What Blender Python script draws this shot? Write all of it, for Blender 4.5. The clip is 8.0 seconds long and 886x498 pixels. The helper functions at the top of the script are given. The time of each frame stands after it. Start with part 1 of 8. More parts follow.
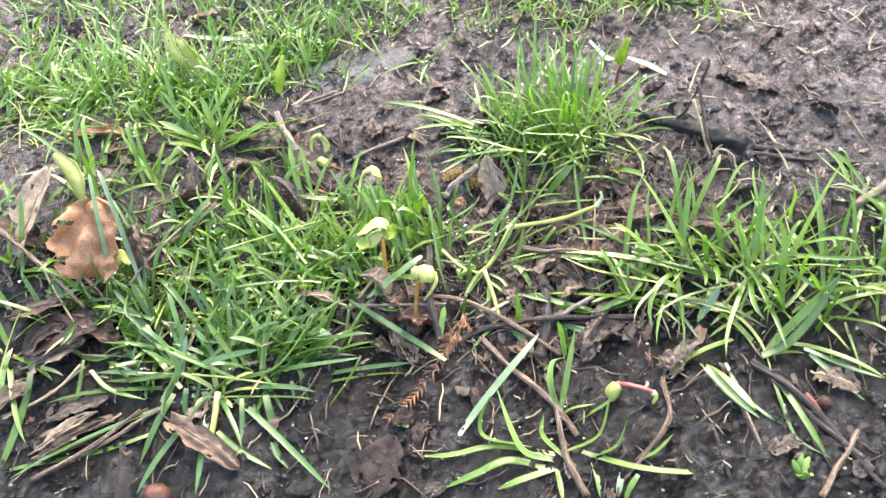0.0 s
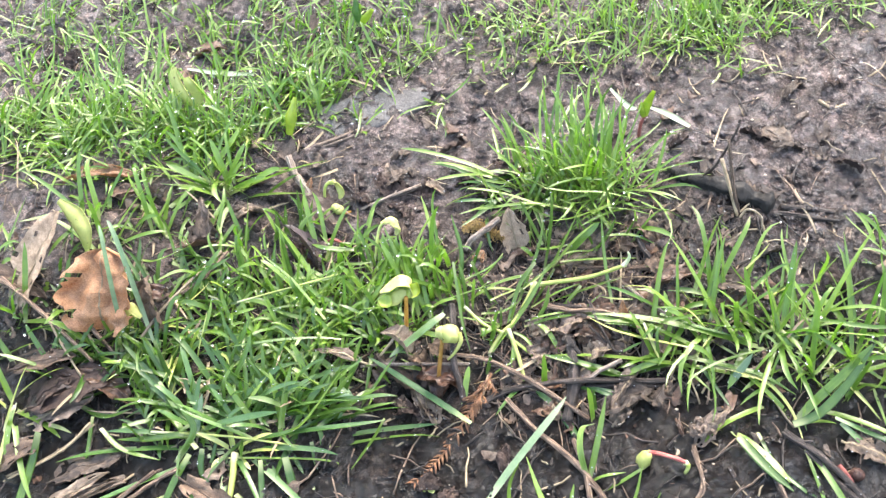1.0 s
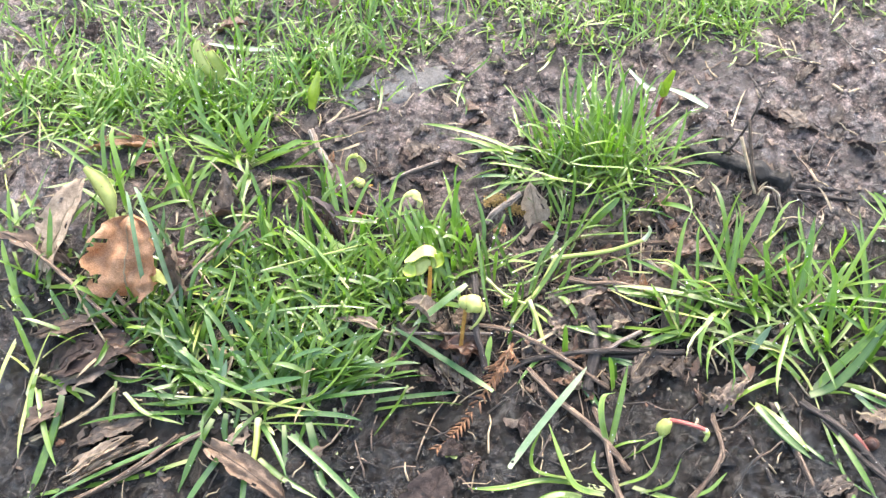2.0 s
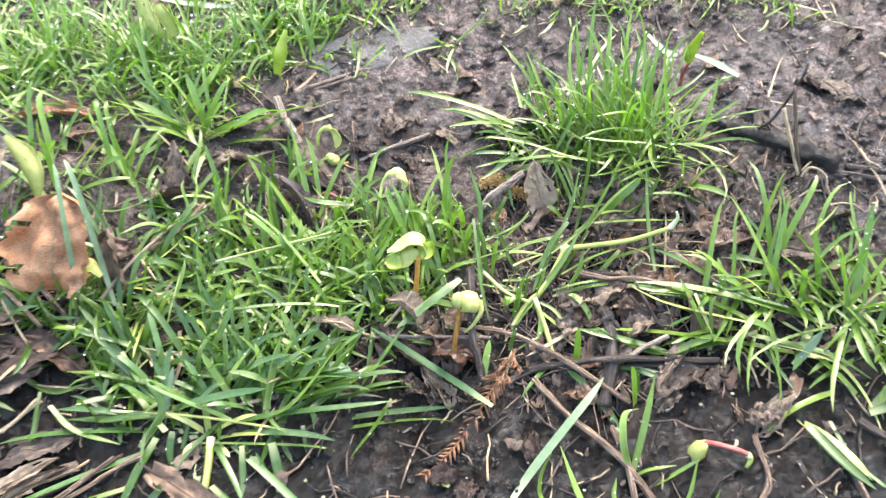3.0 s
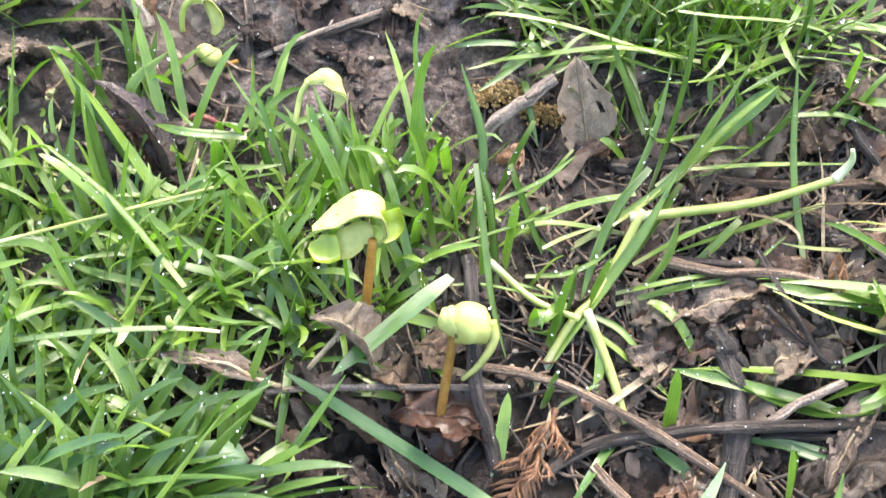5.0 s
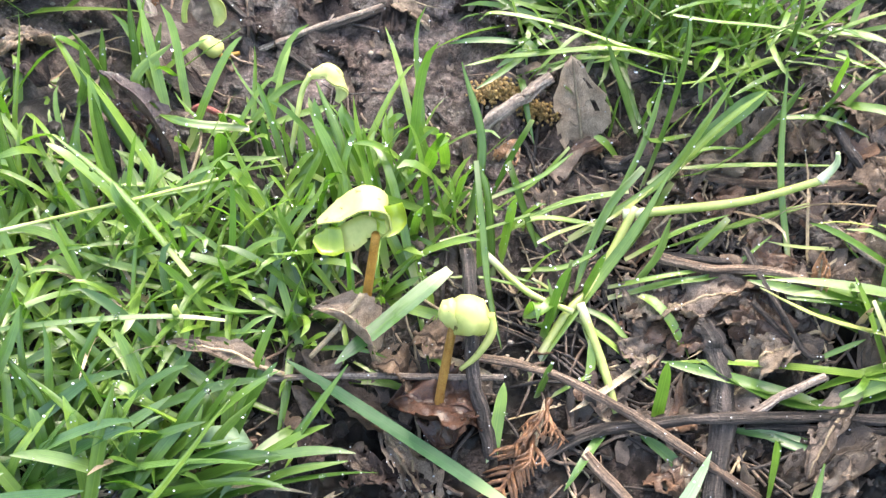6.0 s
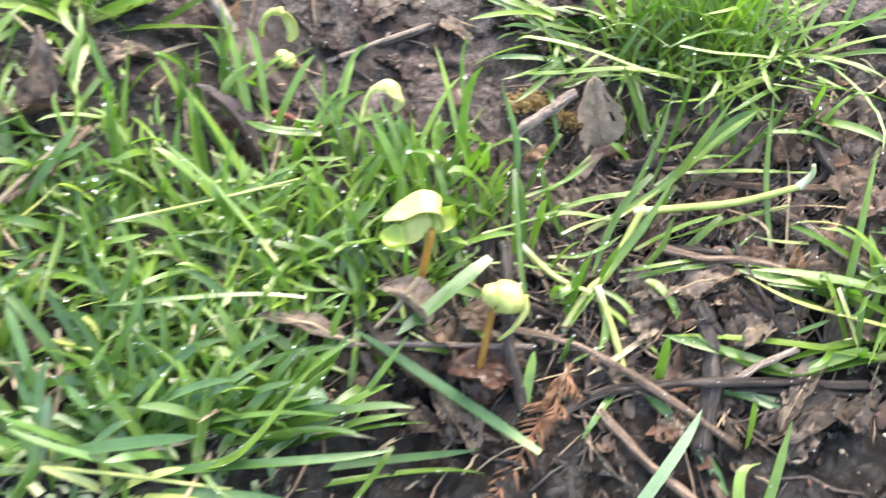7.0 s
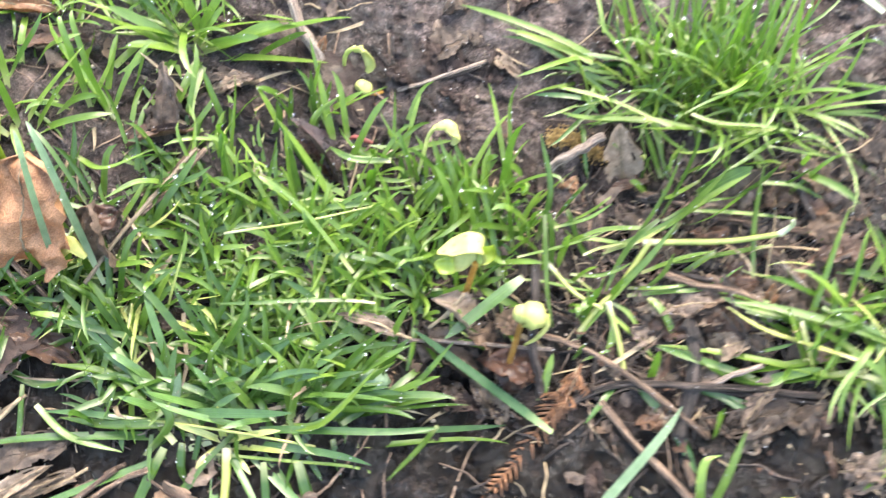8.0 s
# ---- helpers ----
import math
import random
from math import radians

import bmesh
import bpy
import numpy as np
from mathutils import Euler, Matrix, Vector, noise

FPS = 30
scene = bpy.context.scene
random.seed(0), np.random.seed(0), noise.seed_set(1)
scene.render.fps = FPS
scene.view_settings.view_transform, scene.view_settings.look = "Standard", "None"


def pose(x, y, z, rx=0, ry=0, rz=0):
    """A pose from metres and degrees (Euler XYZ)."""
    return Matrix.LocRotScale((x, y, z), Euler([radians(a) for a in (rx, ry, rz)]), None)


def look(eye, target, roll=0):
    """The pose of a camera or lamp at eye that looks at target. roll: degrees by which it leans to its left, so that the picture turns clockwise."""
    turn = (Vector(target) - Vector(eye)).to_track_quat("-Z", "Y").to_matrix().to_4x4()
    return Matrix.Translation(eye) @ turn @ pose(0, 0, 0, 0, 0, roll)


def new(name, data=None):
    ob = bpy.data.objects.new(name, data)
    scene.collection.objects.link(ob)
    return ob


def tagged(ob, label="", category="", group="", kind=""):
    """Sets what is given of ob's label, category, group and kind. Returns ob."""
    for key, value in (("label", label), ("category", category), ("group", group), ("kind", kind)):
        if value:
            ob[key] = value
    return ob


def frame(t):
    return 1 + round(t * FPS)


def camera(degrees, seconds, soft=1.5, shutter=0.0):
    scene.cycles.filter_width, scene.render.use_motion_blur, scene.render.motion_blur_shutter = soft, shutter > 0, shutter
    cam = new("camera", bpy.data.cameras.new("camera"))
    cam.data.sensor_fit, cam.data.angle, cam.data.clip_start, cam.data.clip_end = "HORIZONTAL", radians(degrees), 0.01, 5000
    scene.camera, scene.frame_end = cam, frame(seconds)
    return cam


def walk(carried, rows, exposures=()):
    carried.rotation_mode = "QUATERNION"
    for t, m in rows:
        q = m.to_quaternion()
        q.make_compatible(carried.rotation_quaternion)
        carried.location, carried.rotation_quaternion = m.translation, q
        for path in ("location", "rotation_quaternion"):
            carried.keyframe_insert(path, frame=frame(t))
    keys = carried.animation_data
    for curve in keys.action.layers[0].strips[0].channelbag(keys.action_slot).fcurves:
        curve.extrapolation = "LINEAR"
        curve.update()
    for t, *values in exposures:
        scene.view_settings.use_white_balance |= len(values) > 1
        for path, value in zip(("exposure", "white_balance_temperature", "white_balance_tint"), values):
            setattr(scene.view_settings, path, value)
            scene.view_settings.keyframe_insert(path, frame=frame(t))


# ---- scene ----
cam = camera(45.0, 8.0, soft=1.3, shutter=0.5)
PATH = [
    (0, (0.1271, -0.5513, 0.4779), (0.0399, -0.0721, 0.1274), -7.47),
    (0.5, (0.1051, -0.5366, 0.4855), (0.0269, -0.0545, 0.1370), -6.10),
    (1, (0.0766, -0.5100, 0.5185), (0.0170, -0.0370, 0.1542), -5.15),
    (1.5, (0.0593, -0.5277, 0.5210), (0.0052, -0.0485, 0.1639), -3.69),
    (1.7, (0.0543, -0.5411, 0.5191), (0.0024, -0.0656, 0.1569), -3.59),
    (3, (0.0207, -0.4493, 0.4359), (-0.0047, 0.0268, 0.0716), -1.19),
    (3.5, (0.0136, -0.3811, 0.3887), (-0.0029, 0.0914, 0.0193), -0.50),
    (4, (0.0028, -0.3139, 0.3410), (-0.0008, 0.1553, -0.0329), 0.50),
    (4.5, (-0.0060, -0.2668, 0.2997), (0.0054, 0.2024, -0.0741), 1.64),
    (5, (-0.0113, -0.2094, 0.2696), (0.0134, 0.2410, -0.1260), 2.26),
    (6.5, (-0.0256, -0.2232, 0.3036), (0.0189, 0.2115, -0.1076), 5.18),
    (7, (-0.0422, -0.2503, 0.3437), (-0.0008, 0.1649, -0.0874), 5.48),
    (7.5, (-0.0832, -0.2676, 0.3923), (-0.0498, 0.1202, -0.0643), 5.26),
    (8, (-0.0398, -0.2276, 0.4919), (-0.0337, 0.0869, -0.0190), 4.50),
]
walk(cam, [(t, look(eye, target, roll)) for t, eye, target, roll in PATH], [(0.0, 3.16, 6850, 8), (8.0, 3.16, 6850, 8)])

# ---- light: a bright overcast sky ----
world = bpy.data.worlds.new("overcast_sky")
scene.world = world
world.use_nodes = True
wn = world.node_tree.nodes
sky = wn.new("ShaderNodeTexSky")
sky.sky_type = "NISHITA"
sky.sun_disc = False
sky.sun_elevation = radians(64)
sky.sun_rotation = radians(20)
sky.dust_density = 4.0
sky.ozone_density = 0.6
wn["Background"].inputs["Strength"].default_value = 0.15
world.node_tree.links.new(sky.outputs["Color"], wn["Background"].inputs["Color"])
sun_data = bpy.data.lights.new("sun", "SUN")
sun_data.energy, sun_data.angle, sun_data.color = 0.55, radians(50), (1.0, 0.98, 0.95)
sun = new("sun", sun_data)
sun.matrix_world = look((0.35, 0.85, 1.9), (0, 0, 0))


# ---- materials ----
def material(name):
    m = bpy.data.materials.new(name)
    m.use_nodes = True
    nt = m.node_tree
    return m, nt, nt.nodes["Principled BSDF"], nt.nodes["Material Output"]


def node(nt, kind, **values):
    n = nt.nodes.new(kind)
    for key, value in values.items():
        n.inputs[key.replace("_", " ")].default_value = value
    return n


def ramp(nt, source, *stops):
    r = nt.nodes.new("ShaderNodeValToRGB")
    el = r.color_ramp.elements
    while len(el) < len(stops):
        el.new(0.5)
    for e, (at, col) in zip(el, stops):
        e.position, e.color = at, (*col, 1)
    nt.links.new(source, r.inputs["Fac"])
    return r.outputs["Color"]


def mixed(nt, fac, a, b, blend="MIX"):
    n = nt.nodes.new("ShaderNodeMix")
    n.data_type, n.blend_type = "RGBA", blend
    for socket, value in ((n.inputs[0], fac), (n.inputs[6], a), (n.inputs[7], b)):
        if isinstance(value, (int, float)):
            socket.default_value = value
        elif isinstance(value, tuple):
            socket.default_value = (*value, 1)
        else:
            nt.links.new(value, socket)
    return n.outputs[2]


def noise_tex(nt, scale, detail=5.0, rough=0.6, coord="Object"):
    tc = nt.nodes.new("ShaderNodeTexCoord")
    n = node(nt, "ShaderNodeTexNoise", Scale=scale, Detail=detail, Roughness=rough)
    nt.links.new(tc.outputs[coord], n.inputs["Vector"])
    return n.outputs["Fac"]


def bump(nt, bsdf, height, strength, distance):
    b = node(nt, "ShaderNodeBump", Strength=strength, Distance=distance)
    nt.links.new(height, b.inputs["Height"])
    nt.links.new(b.outputs["Normal"], bsdf.inputs["Normal"])


def soil_material():
    m, nt, p, out = material("wet_soil")
    big, mid, fine = noise_tex(nt, 14, 4), noise_tex(nt, 90, 6, 0.7), noise_tex(nt, 600, 5, 0.75)
    base = ramp(nt, mid, (0.28, (0.0035, 0.0028, 0.0025)), (0.5, (0.017, 0.0137, 0.0118)), (0.75, (0.072, 0.058, 0.050)))
    grit = ramp(nt, fine, (0.35, (0.45, 0.45, 0.45)), (0.55, (1.0, 1.0, 1.0)), (0.72, (1.9, 1.8, 1.7)))
    tint = ramp(nt, big, (0.35, (0.75, 0.72, 0.72)), (0.65, (1.25, 1.17, 1.1)))
    col = mixed(nt, 1.0, mixed(nt, 1.0, base, tint, "MULTIPLY"), grit, "MULTIPLY")
    # trampled upper bank: drier, paler in patches, with sky sheen put into its colour
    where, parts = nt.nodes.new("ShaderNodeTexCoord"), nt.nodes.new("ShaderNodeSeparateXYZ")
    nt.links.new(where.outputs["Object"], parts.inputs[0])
    drained_sheen = node(nt, "ShaderNodeMath")
    drained_sheen.operation = "MULTIPLY_ADD"
    drained_sheen.inputs[1].default_value = 2.4
    nt.links.new(parts.outputs["Y"], drained_sheen.inputs[0])
    nt.links.new(noise_tex(nt, 22, 4), drained_sheen.inputs[2])
    # darker at the bank's foot, far paler and slightly bluer at the top
    pale = ramp(nt, drained_sheen.outputs[0], (0.26, (0.55, 0.55, 0.55)), (0.52, (1.0, 1.0, 1.0)), (0.90, (5.3, 5.4, 5.95)))
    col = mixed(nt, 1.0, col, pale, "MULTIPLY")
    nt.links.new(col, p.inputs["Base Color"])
    nt.links.new(ramp(nt, big, (0.36, (0.42,) * 3), (0.54, (0.16,) * 3)), p.inputs["Roughness"])
    p.inputs["Specular IOR Level"].default_value = 0.45
    bump(nt, p, mixed(nt, 0.5, mid, fine), 1.0, 0.011)
    wet = noise_tex(nt, 150, 6, 0.75)
    nt.links.new(ramp(nt, wet, (0.48, (0.0,) * 3), (0.53, (0.85,) * 3)), p.inputs["Coat Weight"])
    p.inputs["Coat Roughness"].default_value = 0.09
    p.inputs["Coat IOR"].default_value = 1.5
    nt.links.new(p.inputs["Normal"].links[0].from_socket, p.inputs["Coat Normal"])
    return m


def piece_random(nt):
    """A number that differs from piece to piece, within one mesh and between meshes."""
    geo, info = nt.nodes.new("ShaderNodeNewGeometry"), nt.nodes.new("ShaderNodeObjectInfo")
    total, wrap = nt.nodes.new("ShaderNodeMath"), nt.nodes.new("ShaderNodeMath")
    wrap.operation = "FRACT"
    nt.links.new(geo.outputs["Random Per Island"], total.inputs[0])
    nt.links.new(info.outputs["Random"], total.inputs[1])
    nt.links.new(total.outputs[0], wrap.inputs[0])
    return wrap.outputs[0]


def blade_material(name, dark, light, base, tip, gloss=0.36, thin=0.40, freckle=0.0, coat=0.62):
    """Green tissue with a paler foot, lengthwise veins and a keel."""
    m, nt, p, out = material(name)
    rand = piece_random(nt)
    col = ramp(nt, rand, (0.0, dark), (0.5, tuple(0.55 * a + 0.45 * b for a, b in zip(dark, light))), (1.0, light))
    att = nt.nodes.new("ShaderNodeAttribute")
    att.attribute_name = "along"
    wide = nt.nodes.new("ShaderNodeAttribute")
    wide.attribute_name = "across"
    grain = nt.nodes.new("ShaderNodeCombineXYZ")
    for source, factor, axis_name in ((wide.outputs["Fac"], 8.0, "X"), (att.outputs["Fac"], 2.2, "Y"), (rand, 90.0, "Z")):
        times = nt.nodes.new("ShaderNodeMath")
        times.operation = "MULTIPLY"
        times.inputs[1].default_value = factor
        nt.links.new(source, times.inputs[0])
        nt.links.new(times.outputs[0], grain.inputs[axis_name])
    veins = node(nt, "ShaderNodeTexNoise", Scale=1.0, Detail=3.0, Roughness=0.6)
    nt.links.new(grain.outputs[0], veins.inputs["Vector"])
    stripe = ramp(nt, veins.outputs["Fac"], (0.3, (0.84, 0.87, 0.82)), (0.7, (1.12, 1.09, 1.10)))
    foot = ramp(nt, att.outputs["Fac"], (0.03, (1, 1, 1)), (0.20, (0, 0, 0)))
    end = ramp(nt, att.outputs["Fac"], (0.94, (0, 0, 0)), (1.0, (0.2, 0.2, 0.2)))
    mottle = ramp(nt, noise_tex(nt, 130, 4), (0.3, (0.72, 0.78, 0.7)), (0.7, (1.18, 1.13, 1.12)))
    col = mixed(nt, 1.0, mixed(nt, 1.0, col, mottle, "MULTIPLY"), stripe, "MULTIPLY")
    apart = nt.nodes.new("ShaderNodeMath")
    apart.operation = "ABSOLUTE"
    nt.links.new(wide.outputs["Fac"], apart.inputs[0])
    keel = ramp(nt, apart.outputs[0], (0.0, (1.18, 1.16, 1.20)), (0.16, (0.90, 0.92, 0.90)), (0.4, (1.0, 1.0, 1.0)), (1.0, (1.04, 1.03, 1.0)))
    col = mixed(nt, 1.0, col, keel, "MULTIPLY")
    col = mixed(nt, foot, col, base)
    col = mixed(nt, end, col, tip)
    if freckle:
        specks = ramp(nt, noise_tex(nt, 420, 2, 0.4), (0.68, (0, 0, 0)), (0.72, (freckle,) * 3))
        col = mixed(nt, specks, col, (0.10, 0.07, 0.03))
    nt.links.new(col, p.inputs["Base Color"])
    nt.links.new(ramp(nt, veins.outputs["Fac"], (0.3, (gloss + 0.12,) * 3), (0.7, (gloss - 0.08,) * 3)), p.inputs["Roughness"])
    p.inputs["Specular IOR Level"].default_value = 0.12 + 0.45 * coat
    p.inputs["Coat Weight"].default_value = coat
    p.inputs["Coat Roughness"].default_value = 0.17
    bump(nt, p, veins.outputs["Fac"], 0.3, 0.0005)
    tr = nt.nodes.new("ShaderNodeBsdfTranslucent")
    nt.links.new(mixed(nt, 1.0, col, (0.80, 1.12, 0.42), "MULTIPLY"), tr.inputs["Color"])
    mix = nt.nodes.new("ShaderNodeMixShader")
    mix.inputs[0].default_value = thin
    nt.links.new(p.outputs[0], mix.inputs[1])
    nt.links.new(tr.outputs[0], mix.inputs[2])
    nt.links.new(mix.outputs[0], out.inputs["Surface"])
    return m


def litter_material(name, dark, light, gloss=0.45, scale=90, thin=0.12, fleck=(0.02, 0.016, 0.014), coat=0.3):
    m, nt, p, out = material(name)
    mid, fine = noise_tex(nt, scale, 5, 0.65), noise_tex(nt, scale * 7, 4, 0.7)
    col = ramp(nt, mid, (0.3, dark), (0.7, light))
    vary = ramp(nt, piece_random(nt), (0.0, (0.6, 0.6, 0.62)), (1.0, (1.35, 1.3, 1.25)))
    col = mixed(nt, 1.0, col, vary, "MULTIPLY")
    col = mixed(nt, 1.0, col, ramp(nt, noise_tex(nt, scale * 16, 3, 0.7), (0.35, (0.68, 0.67, 0.66)), (0.65, (1.32, 1.32, 1.30))), "MULTIPLY")
    spots = ramp(nt, fine, (0.62, (0, 0, 0)), (0.75, (0.8, 0.8, 0.8)))
    col = mixed(nt, spots, col, fleck)
    nt.links.new(col, p.inputs["Base Color"])
    nt.links.new(ramp(nt, mid, (0.3, (gloss - 0.15,) * 3), (0.7, (gloss + 0.2,) * 3)), p.inputs["Roughness"])
    p.inputs["Specular IOR Level"].default_value = 0.15 + coat
    p.inputs["Coat Weight"].default_value = coat
    p.inputs["Coat Roughness"].default_value = 0.15
    bump(nt, p, mixed(nt, 0.5, mid, fine), 1.0, 0.0030)
    if thin:
        tr = nt.nodes.new("ShaderNodeBsdfTranslucent")
        nt.links.new(col, tr.inputs["Color"])
        mix = nt.nodes.new("ShaderNodeMixShader")
        mix.inputs[0].default_value = thin
        nt.links.new(p.outputs[0], mix.inputs[1])
        nt.links.new(tr.outputs[0], mix.inputs[2])
        nt.links.new(mix.outputs[0], out.inputs["Surface"])
    return m


def bark_material(name, dark, light, gloss=0.42):
    """Wet bark: streaks along the twig, cracks and small pale scars."""
    m, nt, p, out = material(name)
    along, round_it = nt.nodes.new("ShaderNodeAttribute"), nt.nodes.new("ShaderNodeAttribute")
    along.attribute_name, round_it.attribute_name = "along", "across"
    place = nt.nodes.new("ShaderNodeCombineXYZ")
    nt.links.new(along.outputs["Fac"], place.inputs["X"])
    nt.links.new(round_it.outputs["Fac"], place.inputs["Y"])
    nt.links.new(piece_random(nt), place.inputs["Z"])
    streak = node(nt, "ShaderNodeTexNoise", Scale=1.0, Detail=5.0, Roughness=0.65)
    nt.links.new(place.outputs[0], streak.inputs["Vector"])
    fine = noise_tex(nt, 1100, 3, 0.7)
    col = ramp(nt, streak.outputs["Fac"], (0.40, dark), (0.52, tuple(0.65 * a + 0.35 * b for a, b in zip(dark, light))), (0.62, light))
    col = mixed(nt, 1.0, col, ramp(nt, fine, (0.35, (0.55, 0.55, 0.55)), (0.7, (1.5, 1.45, 1.4))), "MULTIPLY")
    col = mixed(nt, 1.0, col, ramp(nt, piece_random(nt), (0.0, (0.75, 0.75, 0.76)), (1.0, (1.3, 1.26, 1.22))), "MULTIPLY")
    nt.links.new(col, p.inputs["Base Color"])
    nt.links.new(ramp(nt, streak.outputs["Fac"], (0.3, (gloss - 0.15,) * 3), (0.7, (gloss + 0.2,) * 3)), p.inputs["Roughness"])
    p.inputs["Specular IOR Level"].default_value = 0.35
    bump(nt, p, mixed(nt, 0.3, streak.outputs["Fac"], fine), 1.0, 0.0030)
    return m


def dew_material():
    m, nt, p, out = material("glint_white_dew")
    # white base colour stands in for the sky's glints in tiny drops
    p.inputs["Base Color"].default_value = (0.92, 0.94, 0.95, 1)
    p.inputs["Roughness"].default_value = 0.08
    p.inputs["Transmission Weight"].default_value = 0.45
    p.inputs["IOR"].default_value = 1.33
    return m


def water_material():
    m, nt, p, out = material("rain_water")
    p.inputs["Base Color"].default_value = (1, 1, 1, 1)
    p.inputs["Roughness"].default_value = 0.02
    p.inputs["IOR"].default_value = 1.33
    p.inputs["Transmission Weight"].default_value = 1.0
    return m


SOIL = soil_material()
GRASS = blade_material("grass_green", (0.078, 0.157, 0.021), (0.172, 0.272, 0.047), (0.34, 0.36, 0.17), (0.18, 0.22, 0.06))
LAWN = blade_material("grass_yellow_green", (0.112, 0.200, 0.034), (0.215, 0.310, 0.068), (0.34, 0.36, 0.17), (0.22, 0.25, 0.08))
BLUE_GRASS = blade_material("grass_blue_green", (0.052, 0.120, 0.030), (0.108, 0.200, 0.060), (0.40, 0.46, 0.25), (0.20, 0.28, 0.13), 0.26)
GREY_GRASS = blade_material("grass_grey_green", (0.11, 0.175, 0.105), (0.18, 0.26, 0.16), (0.40, 0.46, 0.28), (0.30, 0.38, 0.25), 0.4, 0.3, 0.0, 0.25)
BLEACHED = blade_material("bleached_straw", (0.38, 0.41, 0.32), (0.50, 0.52, 0.41), (0.66, 0.62, 0.5), (0.72, 0.68, 0.56), 0.5)
DEEP = blade_material("grass_deep_green", (0.038, 0.092, 0.013), (0.088, 0.165, 0.028), (0.30, 0.33, 0.15), (0.16, 0.21, 0.06))
SLATE = blade_material("grass_dark_blue_green", (0.022, 0.060, 0.026), (0.034, 0.085, 0.036), (0.20, 0.26, 0.12), (0.06, 0.12, 0.05), 0.5, 0.15, 0.0, 0.05)
PALE = blade_material("pale_blade", (0.36, 0.40, 0.12), (0.48, 0.50, 0.19), (0.68, 0.62, 0.44), (0.74, 0.70, 0.54))
CREAM = blade_material("cream_seed_leaf", (0.36, 0.37, 0.118), (0.43, 0.43, 0.165), (0.33, 0.37, 0.09), (0.45, 0.43, 0.19), 0.45, 0.26, 0.8, 0.15)
FRESH = blade_material("fresh_seed_leaf", (0.19, 0.27, 0.022), (0.28, 0.34, 0.04), (0.34, 0.40, 0.05), (0.50, 0.48, 0.09), 0.3)
STEM = litter_material("amber_seedling_stem", (0.46, 0.22, 0.035), (0.66, 0.39, 0.085), 0.4, 300, 0.25, (0.22, 0.09, 0.03), 0.15)
RED_STEM = litter_material("red_root", (0.27, 0.060, 0.052), (0.42, 0.15, 0.125), 0.35, 200, 0.1, (0.45, 0.33, 0.22), 0.15)
GOLD = litter_material("golden_catkin", (0.26, 0.15, 0.04), (0.48, 0.33, 0.11), 0.6, 400, 0)
STRAW = litter_material("dry_straw", (0.20, 0.15, 0.09), (0.42, 0.34, 0.22), 0.55, 160)
DARK_LEAF = litter_material("rotting_leaf", (0.028, 0.021, 0.017), (0.115, 0.088, 0.068), 0.5, 170, 0.12, (0.02, 0.016, 0.014), 0.15)
GREY_LEAF = litter_material("grey_dead_leaf", (0.080, 0.062, 0.050), (0.26, 0.205, 0.165), 0.7, 190, 0.15, (0.03, 0.022, 0.018), 0.08)
LIGHT_LEAF = litter_material("pale_grey_dead_leaf", (0.20, 0.150, 0.110), (0.46, 0.37, 0.285), 0.8, 190, 0.3, (0.08, 0.06, 0.05), 0.03)
BROWN_LEAF = litter_material("brown_dead_leaf", (0.062, 0.042, 0.030), (0.20, 0.140, 0.098), 0.55, 170, 0.15, (0.03, 0.018, 0.012), 0.15)
PALE_BARK = bark_material("pale_weathered_bark", (0.16, 0.120, 0.095), (0.46, 0.385, 0.32), 0.55)
NEEDLE = litter_material("rust_conifer_needles", (0.10, 0.042, 0.018), (0.29, 0.14, 0.062), 0.5, 300, 0.1)
NUT = litter_material("dull_nutshell", (0.045, 0.016, 0.010), (0.095, 0.038, 0.022), 0.38, 120, 0, (0.03, 0.015, 0.01), 0.15)
BLACK_LEAF = litter_material("blackened_leaf", (0.018, 0.013, 0.012), (0.070, 0.050, 0.043), 0.6, 150, 0.05, (0.01, 0.008, 0.008), 0.04)
WET_RUST = litter_material("wet_rust_leaf", (0.036, 0.015, 0.008), (0.125, 0.052, 0.024), 0.35, 150, 0.25, (0.02, 0.01, 0.006), 0.4)
POD = litter_material("dark_brown_pod", (0.030, 0.014, 0.010), (0.085, 0.040, 0.026), 0.35, 120, 0.0, (0.02, 0.01, 0.008), 0.4)
TAN_LEAF = litter_material("tan_dead_leaf", (0.34, 0.165, 0.080), (0.62, 0.37, 0.205), 0.38, 80, 0.4, (0.16, 0.08, 0.04), 0.3)
RUST_LEAF = litter_material("rust_dead_leaf", (0.045, 0.024, 0.015), (0.16, 0.088, 0.052), 0.45, 150, 0.15)
BARK = bark_material("twig_bark", (0.009, 0.007, 0.006), (0.080, 0.064, 0.056))
BROWN_TWIG = bark_material("brown_twig_bark", (0.045, 0.028, 0.020), (0.30, 0.220, 0.160))
CHAR = litter_material("blackened_wood", (0.004, 0.004, 0.004), (0.020, 0.019, 0.018), 0.55, 300, 0, (0.06, 0.055, 0.05), 0.08)
STONE = litter_material("wet_grey_stone", (0.055, 0.054, 0.054), (0.115, 0.113, 0.112), 0.75, 60, 0, (0.02, 0.016, 0.014), 0.0)
PEBBLE_GLINT = litter_material("pale_pebble_and_glint", (0.20, 0.16, 0.12), (0.48, 0.42, 0.34), 0.5, 260, 0)
WATER = water_material()
DEW = dew_material()


